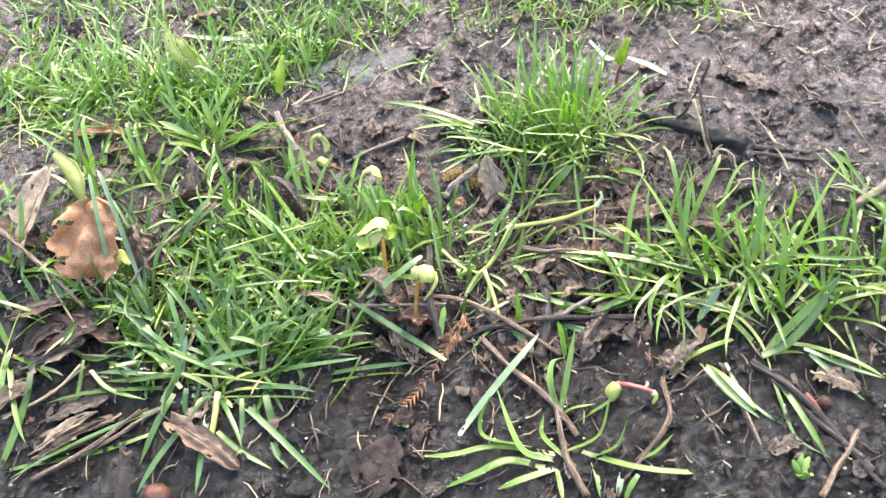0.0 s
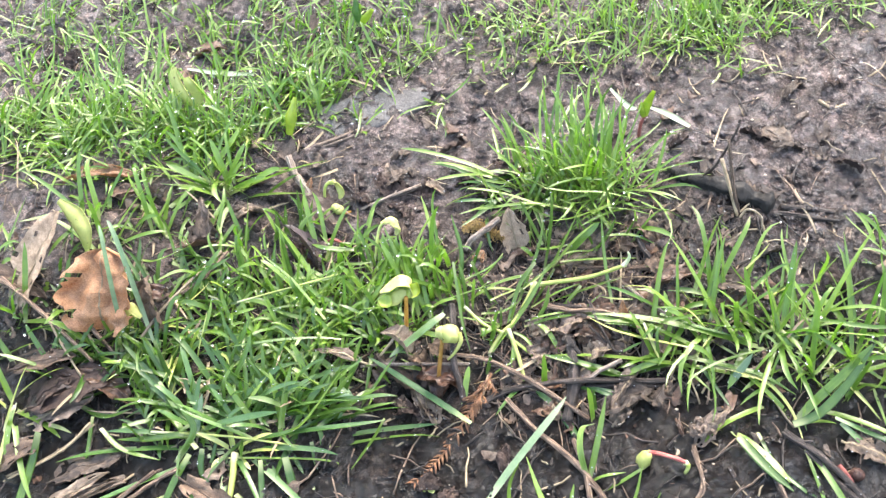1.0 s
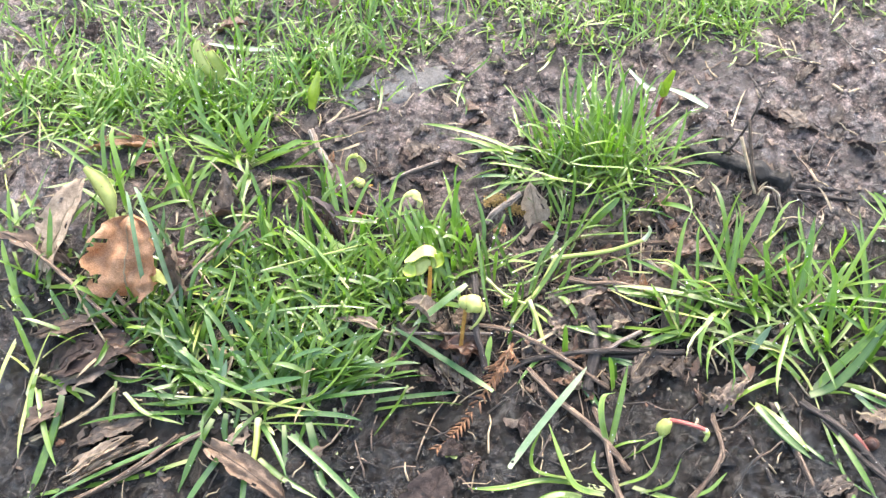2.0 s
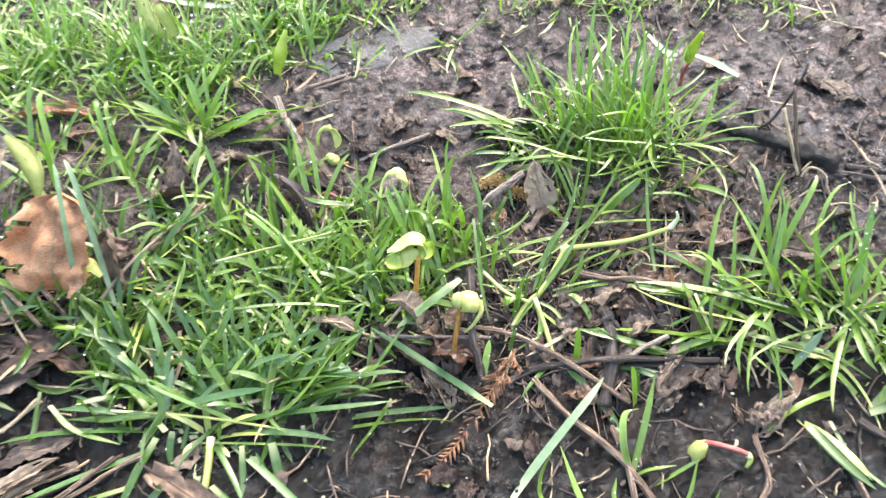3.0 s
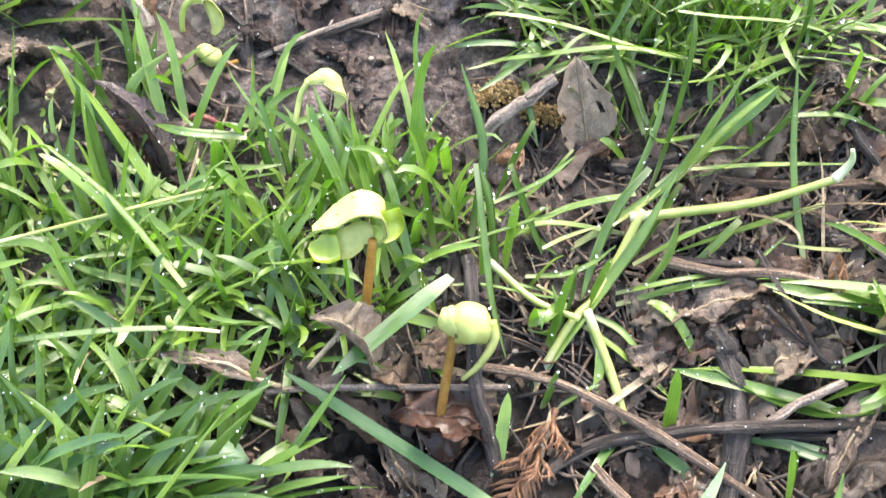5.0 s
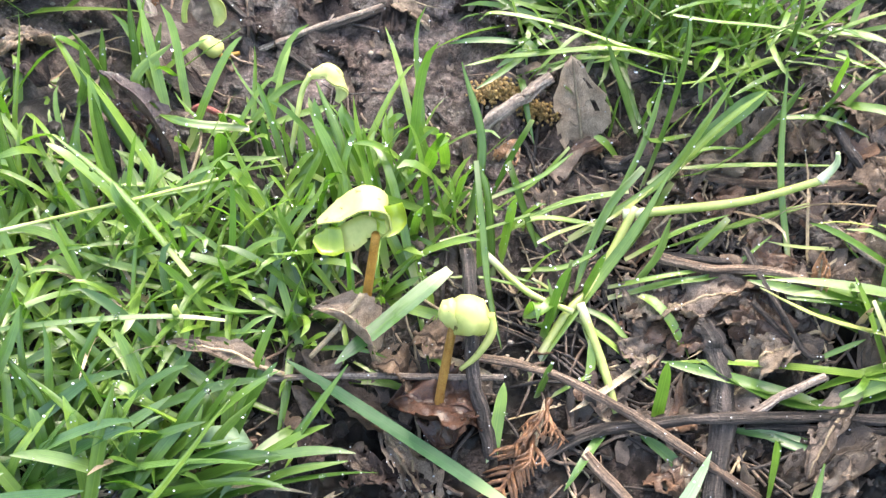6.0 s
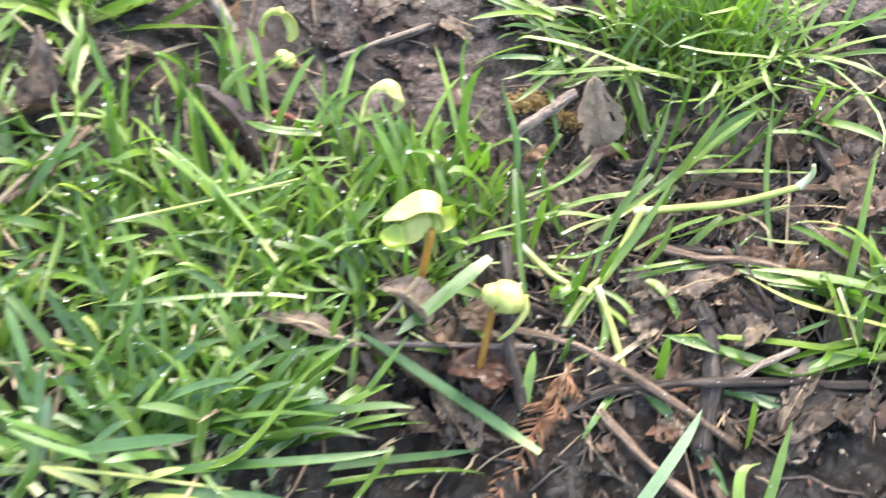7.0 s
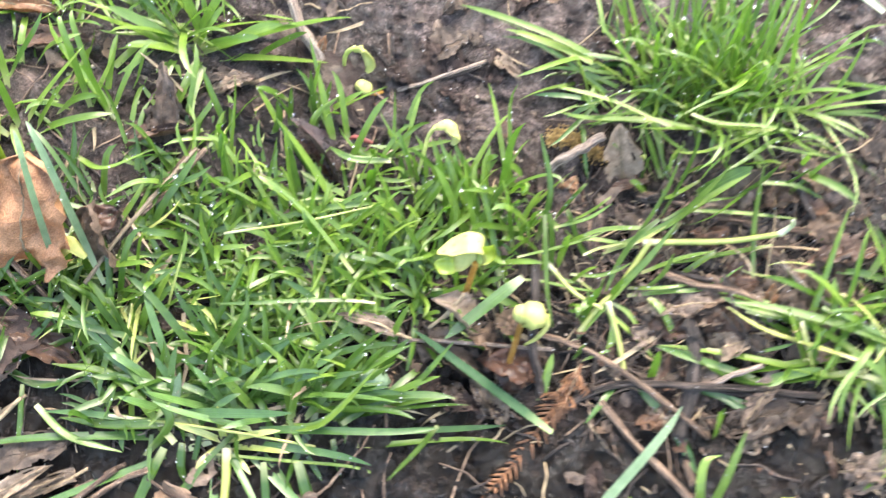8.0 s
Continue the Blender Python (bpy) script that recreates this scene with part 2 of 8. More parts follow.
# ---- the lie of the land ----
def bank(x, y):
    """Height of the bank without its small relief: it rises away from the camera and levels off far out."""
    yy = np.where(y > 0.5, 0.5 + 0.5 * (1 - np.exp(-(np.maximum(y, 0.5) - 0.5) / 0.5)), y)
    yy = np.where(y < -0.4, -0.4 - 0.5 * (1 - np.exp((np.minimum(y, -0.4) + 0.4) / 0.5)), yy)
    xx = np.tanh(x / 1.5) * 1.5
    z = 0.006 + 0.045 * xx + 0.45 * yy
    z = z + 0.030 * np.exp(-((x - 0.19) ** 2 + (y - 0.09) ** 2) / 0.0072)
    z = z + 0.024 * np.exp(-((x + 0.28) ** 2 + (y - 0.10) ** 2) / 0.009)
    return z + 0.025 * np.exp(-((x - 0.2) ** 2 + (y + 0.11) ** 2) / 0.008)


def land(x, y):
    z = float(bank(np.float64(x), np.float64(y)))
    if abs(x) < 1.0 and -0.6 < y < 1.2:
        z += 0.007 * noise.noise((x * 17, y * 17, 3.1)) + 0.0045 * noise.noise((x * 58, y * 58, 7.7))
    return z


def mesh_object(name, verts, faces, mat, parent=None, smooth=True, along=None, across=None):
    me = bpy.data.meshes.new(name)
    me.from_pydata(verts, [], faces)
    if along is not None:
        me.attributes.new("along", "FLOAT", "POINT").data.foreach_set("value", along)
    if across is not None:
        me.attributes.new("across", "FLOAT", "POINT").data.foreach_set("value", across)
    if smooth:
        me.polygons.foreach_set("use_smooth", [True] * len(me.polygons))
    me.materials.append(mat)
    me.update()
    ob = new(name, me)
    if parent:
        ob.parent = parent
    return ob


def thing(name, label, category, group=""):
    ob = new(name)
    ob.empty_display_size = 0.005
    return tagged(ob, label, category, group)


class Batch:
    """Collects many small shapes for one mesh."""

    def __init__(self):
        self.v, self.f, self.a, self.c = [], [], [], []

    def add(self, verts, faces, along=None, across=None):
        n = len(self.v)
        self.c += across if across is not None else [0.0] * len(verts)
        self.v += verts
        self.f += [tuple(i + n for i in f) for f in faces]
        self.a += along if along is not None else [0.5] * len(verts)

    def make(self, name, mat, parent=None):
        return mesh_object(name, self.v, self.f, mat, parent, True, self.a, self.c)


def axis(lo, hi, step, far):
    inner = list(np.arange(lo, hi + step / 2, step))
    out_hi, out_lo, d = [], [], step
    while (inner[-1] if not out_hi else out_hi[-1]) < far:
        d *= 1.25
        out_hi.append((inner[-1] if not out_hi else out_hi[-1]) + d)
        out_lo.append((inner[0] if not out_lo else out_lo[-1]) - d)
    return out_lo[::-1] + inner + out_hi


def build_ground():
    xs, ys = axis(-0.48, 0.44, 0.0020, 300), axis(-0.17, 0.46, 0.0020, 300)
    verts = []
    for y in ys:
        for x in xs:
            z = land(x, y)
            if -0.5 < x < 0.46 and -0.2 < y < 0.48:
                z += 0.0034 * (0.5 - abs(noise.noise((x * 34, y * 30, 6.1)))) + 0.0024 * noise.fractal((x * 120, y * 120, 1.7), 0.6, 2.1, 5) + 0.0034 * abs(noise.noise((x * 60, y * 44, 5.2))) + 0.0016 * abs(noise.noise((x * 150, y * 130, 8.2)))
            verts.append((x, y, z))
    n = len(xs)
    faces = [(j * n + i, j * n + i + 1, (j + 1) * n + i + 1, (j + 1) * n + i) for j in range(len(ys) - 1) for i in range(n - 1)]
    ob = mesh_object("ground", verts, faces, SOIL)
    return tagged(ob, "wet dark brown muddy soil with crumbs and puddled hollows", "ground", kind="structure")


build_ground()


# ---- grass ----
def bezier_blade(base, tip, arch, width, fold=0.25, twist=0.0, seg=8, side=0.0):
    """A folded, tapering blade from base to tip; arch lifts and side pushes its middle."""
    b, t = Vector(base), Vector(tip)
    run = t - b
    flat = Vector((run.x, run.y, 0))
    across0 = Vector((-flat.y, flat.x, 0)).normalized() if flat.length > 1e-6 else Vector((1, 0, 0))
    lift = Vector((0, 0, arch))
    c1 = b + run * 0.30 + lift * 0.9 - across0 * side * 0.4
    c2 = b + run * 0.72 + lift * 1.15 + across0 * side * 1.5
    verts, along = [], []
    for i in range(seg + 1):
        s = i / seg
        p = b * (1 - s) ** 3 + c1 * (3 * s * (1 - s) ** 2) + c2 * (3 * s * s * (1 - s)) + t * s**3
        d = ((c1 - b) * (1 - s) ** 2 + (c2 - c1) * (2 * s * (1 - s)) + (t - c2) * s * s).normalized()
        a = across0 - d * across0.dot(d)
        a = a.normalized() if a.length > 1e-6 else Vector((1, 0, 0))
        up = d.cross(a)
        if up.z < 0:
            up = -up
        ang = twist * s
        a, up = a * math.cos(ang) + up * math.sin(ang), up * math.cos(ang) - a * math.sin(ang)
        w = 0.5 * width * min(1.0, 0.55 + 2.2 * s) * (1 - 0.2 * s) * (1 - max(0.0, (s - 0.66) / 0.34) ** 2.4 * 0.93)
        verts += [tuple(p - a * w + up * w * fold), tuple(p), tuple(p + a * w + up * w * fold)]
        along += [s] * 3
    faces = []
    for i in range(seg):
        k = 3 * i
        faces += [(k, k + 1, k + 4, k + 3), (k + 1, k + 2, k + 5, k + 4)]
    return verts, faces, along


def lifted(verts, gap=0.0012):
    return [(x, y, max(z, land(x, y) + gap)) for x, y, z in verts]


DROPS = []


def grow(batch, rng, x, y, length, width, az, rise, droop, wet=0.28, seg=7):
    """One wild blade: az is its way, rise its first steepness (0 flat, 1 upright), droop how far the tip sinks."""
    z = land(x, y) - 0.001
    reach = length * math.cos(rise * 1.45)
    high = length * math.sin(rise * 1.45)
    tip = (x + math.cos(az) * (reach + droop * length * 0.3), y + math.sin(az) * (reach + droop * length * 0.3), 0)
    tip = (tip[0], tip[1] + 0.14 * high, 0)
    tz = z + high * (1 - droop) + 0.45 * (tip[1] - y) * 0.6
    if rng.random() < 0.28:
        tz -= high * 0.75
    v, f, a = bezier_blade((x, y, z), (tip[0], tip[1], tz), high * droop * 0.9 + 0.06 * length * rng.uniform(-0.3, 1), width,
                           rng.uniform(0.1, 0.5), rng.uniform(-1.3, 1.3), seg, rng.uniform(-0.15, 0.15) * length)
    v = lifted(v)
    batch.add(v, f, a, [-1.0, 0.0, 1.0] * (len(v) // 3))
    if rng.random() < wet:
        for _ in range(rng.choice((1, 1, 2, 4))):
            DROPS.append((rng.choice(v[3:]), 0.00020 + 0.0011 * rng.random() ** 2.2))


def tuft(label, patches, droop):
    """One tuft whose blades are parts of it: each patch also names its material."""
    root = thing("grass_tuft", label, "grass")
    for mat, cx, cy, sx, sy, count, length, width, steep in patches:
        for _ in range(count):
            one = Batch()
            grow(one, rng, rng.gauss(cx, sx), rng.gauss(cy, sy), length * rng.uniform(0.45, 1.25), width * rng.uniform(0.6, 1.25),
                 rng.uniform(0, 2 * math.pi), min(0.97, max(0.05, rng.gauss(steep, 0.2))), rng.uniform(0.0, droop))
            one.make("blade", mat, root)
    return root


SEEDLINGS = ((-0.023, 0.032), (-0.000, -0.004), (0.014, 0.026), (0.0095, 0.056))  # bare round the two tall seedlings


def turf(name, label, mat, rng, patches, droop=0.32, bunch=9, group=""):
    """Uncountable grass in small bunches: each patch is centre x, y, spread x, y, blades, length, width, steepness."""
    batch = Batch()
    for cx, cy, sx, sy, count, length, width, steep in patches:
        for i in range(count):
            if i % bunch == 0:
                mx, my = rng.gauss(cx, sx), rng.gauss(cy, sy)
            x, y = rng.gauss(mx, 0.006), rng.gauss(my, 0.005)
            if any(abs(x - sx0) < 0.014 and sy0 - 0.034 < y < sy0 + 0.006 for sx0, sy0 in SEEDLINGS):
                continue
            grow(batch, rng, x, y, length * rng.uniform(0.45, 1.25), width * rng.uniform(0.6, 1.25), rng.uniform(0, 2 * math.pi),
                 min(0.97, max(0.03, rng.gauss(steep, 0.27))), rng.uniform(0.0, droop))
    return tagged(batch.make(name, mat), label, "grass", group, "stuff")


rng = random.Random(5)
turf("grass_turf", "dense wet bright green grass turf on muddy soil", GRASS, rng, [
    (-0.110, 0.055, 0.030, 0.018, 321, 0.035, 0.0029, 0.38),
    (-0.055, 0.050, 0.026, 0.016, 310, 0.034, 0.0029, 0.43),
    (-0.010, 0.060, 0.020, 0.013, 128, 0.045, 0.0034, 0.55),
    (-0.165, 0.060, 0.030, 0.018, 180, 0.035, 0.0029, 0.38),
    (-0.130, 0.030, 0.035, 0.014, 128, 0.035, 0.0029, 0.30),
])
turf("grass_turf", "deep green wet coarse grass turf on muddy soil", DEEP, rng, [
    (-0.175, 0.045, 0.035, 0.018, 128, 0.042, 0.0034, 0.36),
    (-0.190, 0.008, 0.026, 0.014, 97, 0.042, 0.0034, 0.33),
    (-0.130, -0.002, 0.024, 0.012, 128, 0.045, 0.0036, 0.36),
    (-0.250, 0.055, 0.026, 0.016, 47, 0.043, 0.0034, 0.38),
    (-0.090, 0.030, 0.030, 0.012, 86, 0.035, 0.0031, 0.35),
])
turf("grass_turf", "open wet green grass turf among fallen leaves", GRASS, rng, [
    (0.192, 0.026, 0.022, 0.012, 44, 0.058, 0.0034, 0.45),
    (0.230, 0.020, 0.028, 0.014, 84, 0.058, 0.0034, 0.45),
    (0.280, 0.020, 0.026, 0.020, 86, 0.058, 0.0034, 0.45),
    (-0.330, 0.055, 0.022, 0.018, 63, 0.046, 0.0036, 0.45),
    (-0.240, 0.105, 0.020, 0.012, 38, 0.056, 0.0038, 0.55),
    (-0.165, 0.140, 0.020, 0.010, 35, 0.051, 0.0038, 0.50),
    (0.130, 0.050, 0.040, 0.020, 16, 0.051, 0.0034, 0.40),
    (-0.070, 0.095, 0.050, 0.012, 43, 0.037, 0.0031, 0.45),
])
turf("lawn_turf", "wet green lawn grass in an uneven band on mud", GRASS, rng, [
    (-0.370, 0.205, 0.045, 0.022, 360, 0.042, 0.0024, 0.42),
    (-0.280, 0.200, 0.040, 0.020, 480, 0.042, 0.0024, 0.42),
    (-0.195, 0.200, 0.040, 0.018, 450, 0.040, 0.0024, 0.42),
    (-0.110, 0.235, 0.030, 0.016, 480, 0.036, 0.0021, 0.5),
    (-0.270, 0.290, 0.080, 0.022, 420, 0.028, 0.0019, 0.45),
    (-0.080, 0.290, 0.060, 0.014, 330, 0.026, 0.0018, 0.45),
    (-0.300, 0.360, 0.200, 0.045, 1200, 0.026, 0.0017, 0.45),
])
turf("lawn_turf", "soft yellow-green lawn grass on muddy soil", LAWN, rng, [
    (0.020, 0.270, 0.050, 0.014, 260, 0.026, 0.0018, 0.45),
    (0.160, 0.268, 0.045, 0.018, 620, 0.032, 0.0018, 0.55),
    (0.235, 0.285, 0.050, 0.020, 330, 0.028, 0.0018, 0.5),
    (0.150, 0.350, 0.200, 0.040, 1100, 0.026, 0.0017, 0.45),
])
tuft("tall fine bright green grass tuft on bare mud", [
    (LAWN, 0.092, 0.130, 0.018, 0.008, 60, 0.072, 0.0021, 0.80),
    (LAWN, 0.062, 0.138, 0.020, 0.008, 25, 0.060, 0.0023, 0.45),
    (LAWN, 0.118, 0.122, 0.014, 0.008, 35, 0.058, 0.0021, 0.50),
    (GRASS, 0.092, 0.128, 0.018, 0.007, 100, 0.062, 0.0023, 0.70),
    (DEEP, 0.065, 0.135, 0.020, 0.007, 50, 0.058, 0.0025, 0.40),
    (GRASS, 0.118, 0.118, 0.016, 0.007, 50, 0.056, 0.0023, 0.45),
], 0.35)
turf("dead_grass", "withered straw-coloured grass blades lying among green ones", STRAW, rng, [
    (-0.120, 0.030, 0.070, 0.030, 60, 0.040, 0.0022, 0.15),
    (0.150, 0.030, 0.080, 0.030, 50, 0.040, 0.0022, 0.12),
    (-0.250, 0.150, 0.080, 0.060, 60, 0.036, 0.0018, 0.12),
    (0.050, 0.200, 0.120, 0.060, 50, 0.036, 0.0018, 0.10),
], 0.3, 1)
turf("pale_grass_stems", "pale yellow-green grass stems low in the turf", PALE, rng, [
    (-0.130, 0.035, 0.060, 0.026, 45, 0.040, 0.0020, 0.2),
    (0.210, 0.020, 0.050, 0.018, 40, 0.040, 0.0020, 0.2),
    (-0.280, 0.205, 0.080, 0.024, 40, 0.034, 0.0018, 0.25),
])


# ---- tools for single things ----
def at(p):
    """A place given as x, y and its height over the land."""
    return Vector((p[0], p[1], land(p[0], p[1]) + p[2]))


def spline(pts, steps=6):
    """A smooth line through the places."""
    pts = [Vector(p) for p in pts]
    ext = [pts[0] * 2 - pts[1], *pts, pts[-1] * 2 - pts[-2]]
    line = []
    for i in range(1, len(ext) - 2):
        a, b, c, d = ext[i - 1 : i + 3]
        for k in range(steps):
            t = k / steps
            line.append(0.5 * (2 * b + (c - a) * t + (2 * a - 5 * b + 4 * c - d) * t * t + (3 * b - a - 3 * c + d) * t**3))
    return line + [pts[-1]]


def tube(points, radii, sides=8, rough=0.0, seed=1.0):
    pts = [Vector(p) for p in points]
    verts, faces, along = [], [], []
    last = Vector((0.3, 0.9, 0.2))
    for i, p in enumerate(pts):
        d = (pts[min(i + 1, len(pts) - 1)] - pts[max(i - 1, 0)]).normalized()
        a = (last - d * last.dot(d)).normalized()
        last, b = a, d.cross(a)
        for k in range(sides):
            th = 2 * math.pi * k / sides
            r = radii[i] * (1 + rough * noise.noise((math.cos(th) * 2.2 + seed, math.sin(th) * 2.2, i * 0.22)) + 0.6 * rough * noise.noise((seed, i * 0.55, 3.0)))
            verts.append(tuple(p + a * math.cos(th) * r + b * math.sin(th) * r))
            along.append(i / (len(pts) - 1))
    for i in range(len(pts) - 1):
        for k in range(sides):
            n = (k + 1) % sides
            faces.append((i * sides + k, i * sides + n, (i + 1) * sides + n, (i + 1) * sides + k))
    faces += [tuple(range(sides))[::-1], tuple(range((len(pts) - 1) * sides, len(pts) * sides))]
    return verts, faces, along


def grass_plant(label, mat, blades):
    """A grass plant whose single blades can be told apart: base, tip, arch, width and sideways bow of each."""
    root = thing("grass_plant", label, "grass", "grass plants")
    wild = random.Random(len(label) + len(blades))
    for base, tip, arch, width, side in blades:
        if mat in (BLUE_GRASS, DEEP):
            width *= 0.8
        v, f, a = bezier_blade(at(base), at(tip), arch, width, wild.uniform(0.1, 0.4), wild.uniform(-0.9, 0.9) * (0.12 if arch == 0 else 1.0), 12, side + (0.0 if arch == 0 else wild.uniform(-0.05, 0.05)) * (Vector(tip) - Vector(base)).length)
        v = lifted(v)
        mesh_object("blade", v, f, mat, root, True, a, (-1.0, 0.0, 1.0) * (len(v) // 3))
        for _ in range(wild.choice((0, 1, 2, 5))):
            k = wild.randrange(3, len(v) - 3)
            DROPS.append((tuple(Vector(v[k]).lerp(Vector(v[k - k % 3 + 1]), wild.random())), 0.00016 + 0.0010 * wild.random() ** 3))
    return root


def sprawl(label, mat, blades):
    """A grass plant with long blades that bow and lie: width and places of each."""
    root = thing("grass_plant", label, "grass", "grass plants")
    wild = random.Random(len(label) * 7 + len(blades))
    for width, places in blades:
        pts = [at(p) for p in places]
        run = pts[-1] - pts[0]
        side = Vector((-run.y, run.x, wild.uniform(-0.4, 0.4) * run.length))
        if math.hypot(run.x, run.y) < 0.8 * abs(run.z):
            side = Vector((1.0, wild.uniform(-0.5, 0.5), 0.0))
        width *= 0.82
        v, f, a = ribbon(pts, (width * 0.75, width, width, width * 0.85, width * 0.12), side, wild.uniform(0.25, 0.6), 8, 0.0002)
        half = len(v) // 2
        mesh_object("blade", lifted(v[:half], 0.0012) + lifted(v[half:], 0.0009), f, mat, root, True, a, [-1.0, -0.5, 0.0, 0.5, 1.0] * (len(v) // 5))
        for _ in range(wild.choice((1, 3, 6))):
            DROPS.append((v[wild.randrange(5, half - 5)], 0.00016 + 0.0010 * wild.random() ** 2.5))
    return root


def twig(name, label, mat, places, r0, r1, category="twig", rough=0.25):
    line = spline([at(p) for p in places], 9)
    n = len(line)
    wild = random.Random(int(places[0][0] * 1000) + n)
    shake = 0.0 if rough < 0.2 else min(r0, r1) * 0.22
    k0 = wild.uniform(0, 90)
    line = [p + Vector((noise.noise((i * 0.21, k0, 0)), noise.noise((i * 0.21, k0, 5)), 0.6 * noise.noise((i * 0.21, k0, 9)))) * shake * 2.2 for i, p in enumerate(line)]
    radii = [r0 + (r1 - r0) * i / (n - 1) for i in range(n)]
    v, f, a = tube(line, radii, 12, rough, wild.uniform(0, 50))
    far = [0.0]
    for p, q in zip(line, line[1:]):
        far.append(far[-1] + (q - p).length * 55)
    ob = mesh_object(name, v, f, mat, None, True, a if mat in (PALE, BLEACHED) else [far[k // 12] for k in range(len(v))],
                     [abs(2 * (k % 12) / 12 - 1) * 7 for k in range(len(v))])
    for i in range(n):
        for _ in range(wild.choice((0, 0, 0, 0, 1))):
            DROPS.append((tuple(line[i].lerp(line[min(i + 1, n - 1)], wild.random()) + Vector((wild.uniform(-0.6, 0.6) * radii[i], -0.45 * radii[i], 0.75 * radii[i]))), 0.00012 + 0.0003 * wild.random() ** 2))
    if rough >= 0.2 and n > 14:
        for _ in range(2):
            i = wild.randrange(3, n - 3)
            d = (line[i + 1] - line[i - 1]).normalized()
            out = (Vector((wild.uniform(-1, 1), wild.uniform(-1, 1), wild.uniform(0.0, 1))).cross(d)).normalized()
            r = radii[i]
            knot = [line[i], line[i] + out * r * 1.3 + d * r, line[i] + out * r * 2.4 + d * r * 2.5]
            kv, kf, ka = tube(knot, [r * 0.7, r * 0.5, r * 0.3], 6, 0.2)
            mesh_object("side_bud", kv, kf, mat, ob)
    return tagged(ob, label, category, category + "s on the ground")


def dry_leaf(label, mat, base, tip, width, roll, curl, bend, lobes, seed, crumple):
    """A withered leaf from base to tip: curl rolls its edges up, bend arches its length."""
    b, t = at(base), at(tip)
    d = (t - b).normalized()
    a = Vector((0, 0, 1)).cross(d)
    a = a.normalized() if a.length > 0.6 else Vector((1, 0, 0)) - d * d.x
    a.normalize()
    up = d.cross(a)
    up = up if up.z > 0 else -up
    a, up = a * math.cos(roll) + up * math.sin(roll), up * math.cos(roll) - a * math.sin(roll)
    root = thing("dry_leaf", label, "leaf", "fallen leaves")
    nu, nv, length = 18, 12, (t - b).length
    top = []
    for i in range(nu + 1):
        u = i / nu
        half = 0.5 * width * (math.sin(math.pi * min(1, 0.04 + 0.96 * u) ** 0.8) ** (0.32 if lobes else 0.65))
        for j in range(nv + 1):
            s = 2 * j / nv - 1
            edge = 1 + 0.30 * noise.noise((u * 6, s * 0.7 + seed, 2.2)) + 0.18 * noise.noise((u * 19, seed, s))
            w = half * edge
            ang = curl * s
            across = a * (math.sin(ang) / max(curl, 0.05)) * w + up * ((1 - math.cos(ang)) / max(curl, 0.05)) * w
            h = bend * 4 * u * (1 - u) + crumple * (noise.noise((u * 4 + seed, s * 2, 0.3)) + 0.5 * noise.noise((u * 10 + seed, s * 5, 1.3))) - 0.0006 * math.exp(-((s / 0.12) ** 2))
            p = b + d * length * (u + 0.03 * noise.noise((s * 3, seed, 8))) + across + up * h
            top.append(Vector((p.x, p.y, max(p.z, land(p.x, p.y) + 0.0008))))
    n = len(top)
    pick = random.Random(seed)
    for _ in range(6):
        DROPS.append((tuple(pick.choice(top)), 0.00012 + 0.0003 * pick.random() ** 2))
    verts = [tuple(p) for p in top] + [tuple(p - up * 0.0004) for p in top]
    row = nv + 1
    faces = []
    for i in range(nu):
        for j in range(nv):
            k = i * row + j
            if noise.noise((i * 0.37 + seed * 3, j * 0.5, 4.4)) > (0.32 if width < 0.045 else 0.5) and (j < 3 or j > nv - 4):
                continue
            faces += [(k, k + 1, k + row + 1, k + row), (n + k, n + k + row, n + k + row + 1, n + k + 1)]
    body = Batch()
    body.add(verts, faces)
    mid = [top[i * row + nv // 2] + up * 0.0003 for i in range(nu + 1)]
    stalk = b - d * length * 0.12
    line = [Vector((stalk.x, stalk.y, max(stalk.z, land(stalk.x, stalk.y) + 0.0012))), *mid]
    v, f, al = tube(line, [0.0009 * (1 - 0.8 * i / len(line)) for i in range(len(line))], 5)
    rib = (v, f)
    for i in range(3, nu - 2, 3):
        for side in (-1, 1):
            pts = [top[min(i + k // 2, nu) * row + nv // 2 + side * k] + up * 0.0002 for k in range(0, nv // 2 - 1)]
            v, f, al = tube(pts, [0.00018 - 0.00003 * k for k in range(len(pts))], 4)
            body.add(v, f, al)
    blade = body.make("leaf_blade", mat, root)
    mesh_object("midrib", rib[0], rib[1], STRAW if mat in (TAN_LEAF, GREY_LEAF, LIGHT_LEAF) else mat, blade)
    return root


def ball(rings=4, sides=6):
    v = [(0, 0, 1)]
    for i in range(1, rings):
        for k in range(sides):
            th, ph = math.pi * i / rings, 2 * math.pi * k / sides
            v.append((math.sin(th) * math.cos(ph), math.sin(th) * math.sin(ph), math.cos(th)))
    v.append((0, 0, -1))
    f = [(0, 1 + k, 1 + (k + 1) % sides) for k in range(sides)]
    for i in range(rings - 2):
        for k in range(sides):
            p, q = 1 + i * sides + k, 1 + i * sides + (k + 1) % sides
            f.append((p, p + sides, q + sides, q))
    last = len(v) - 1
    f += [(last, last - sides + (k + 1) % sides, last - sides + k) for k in range(sides)]
    return v, f


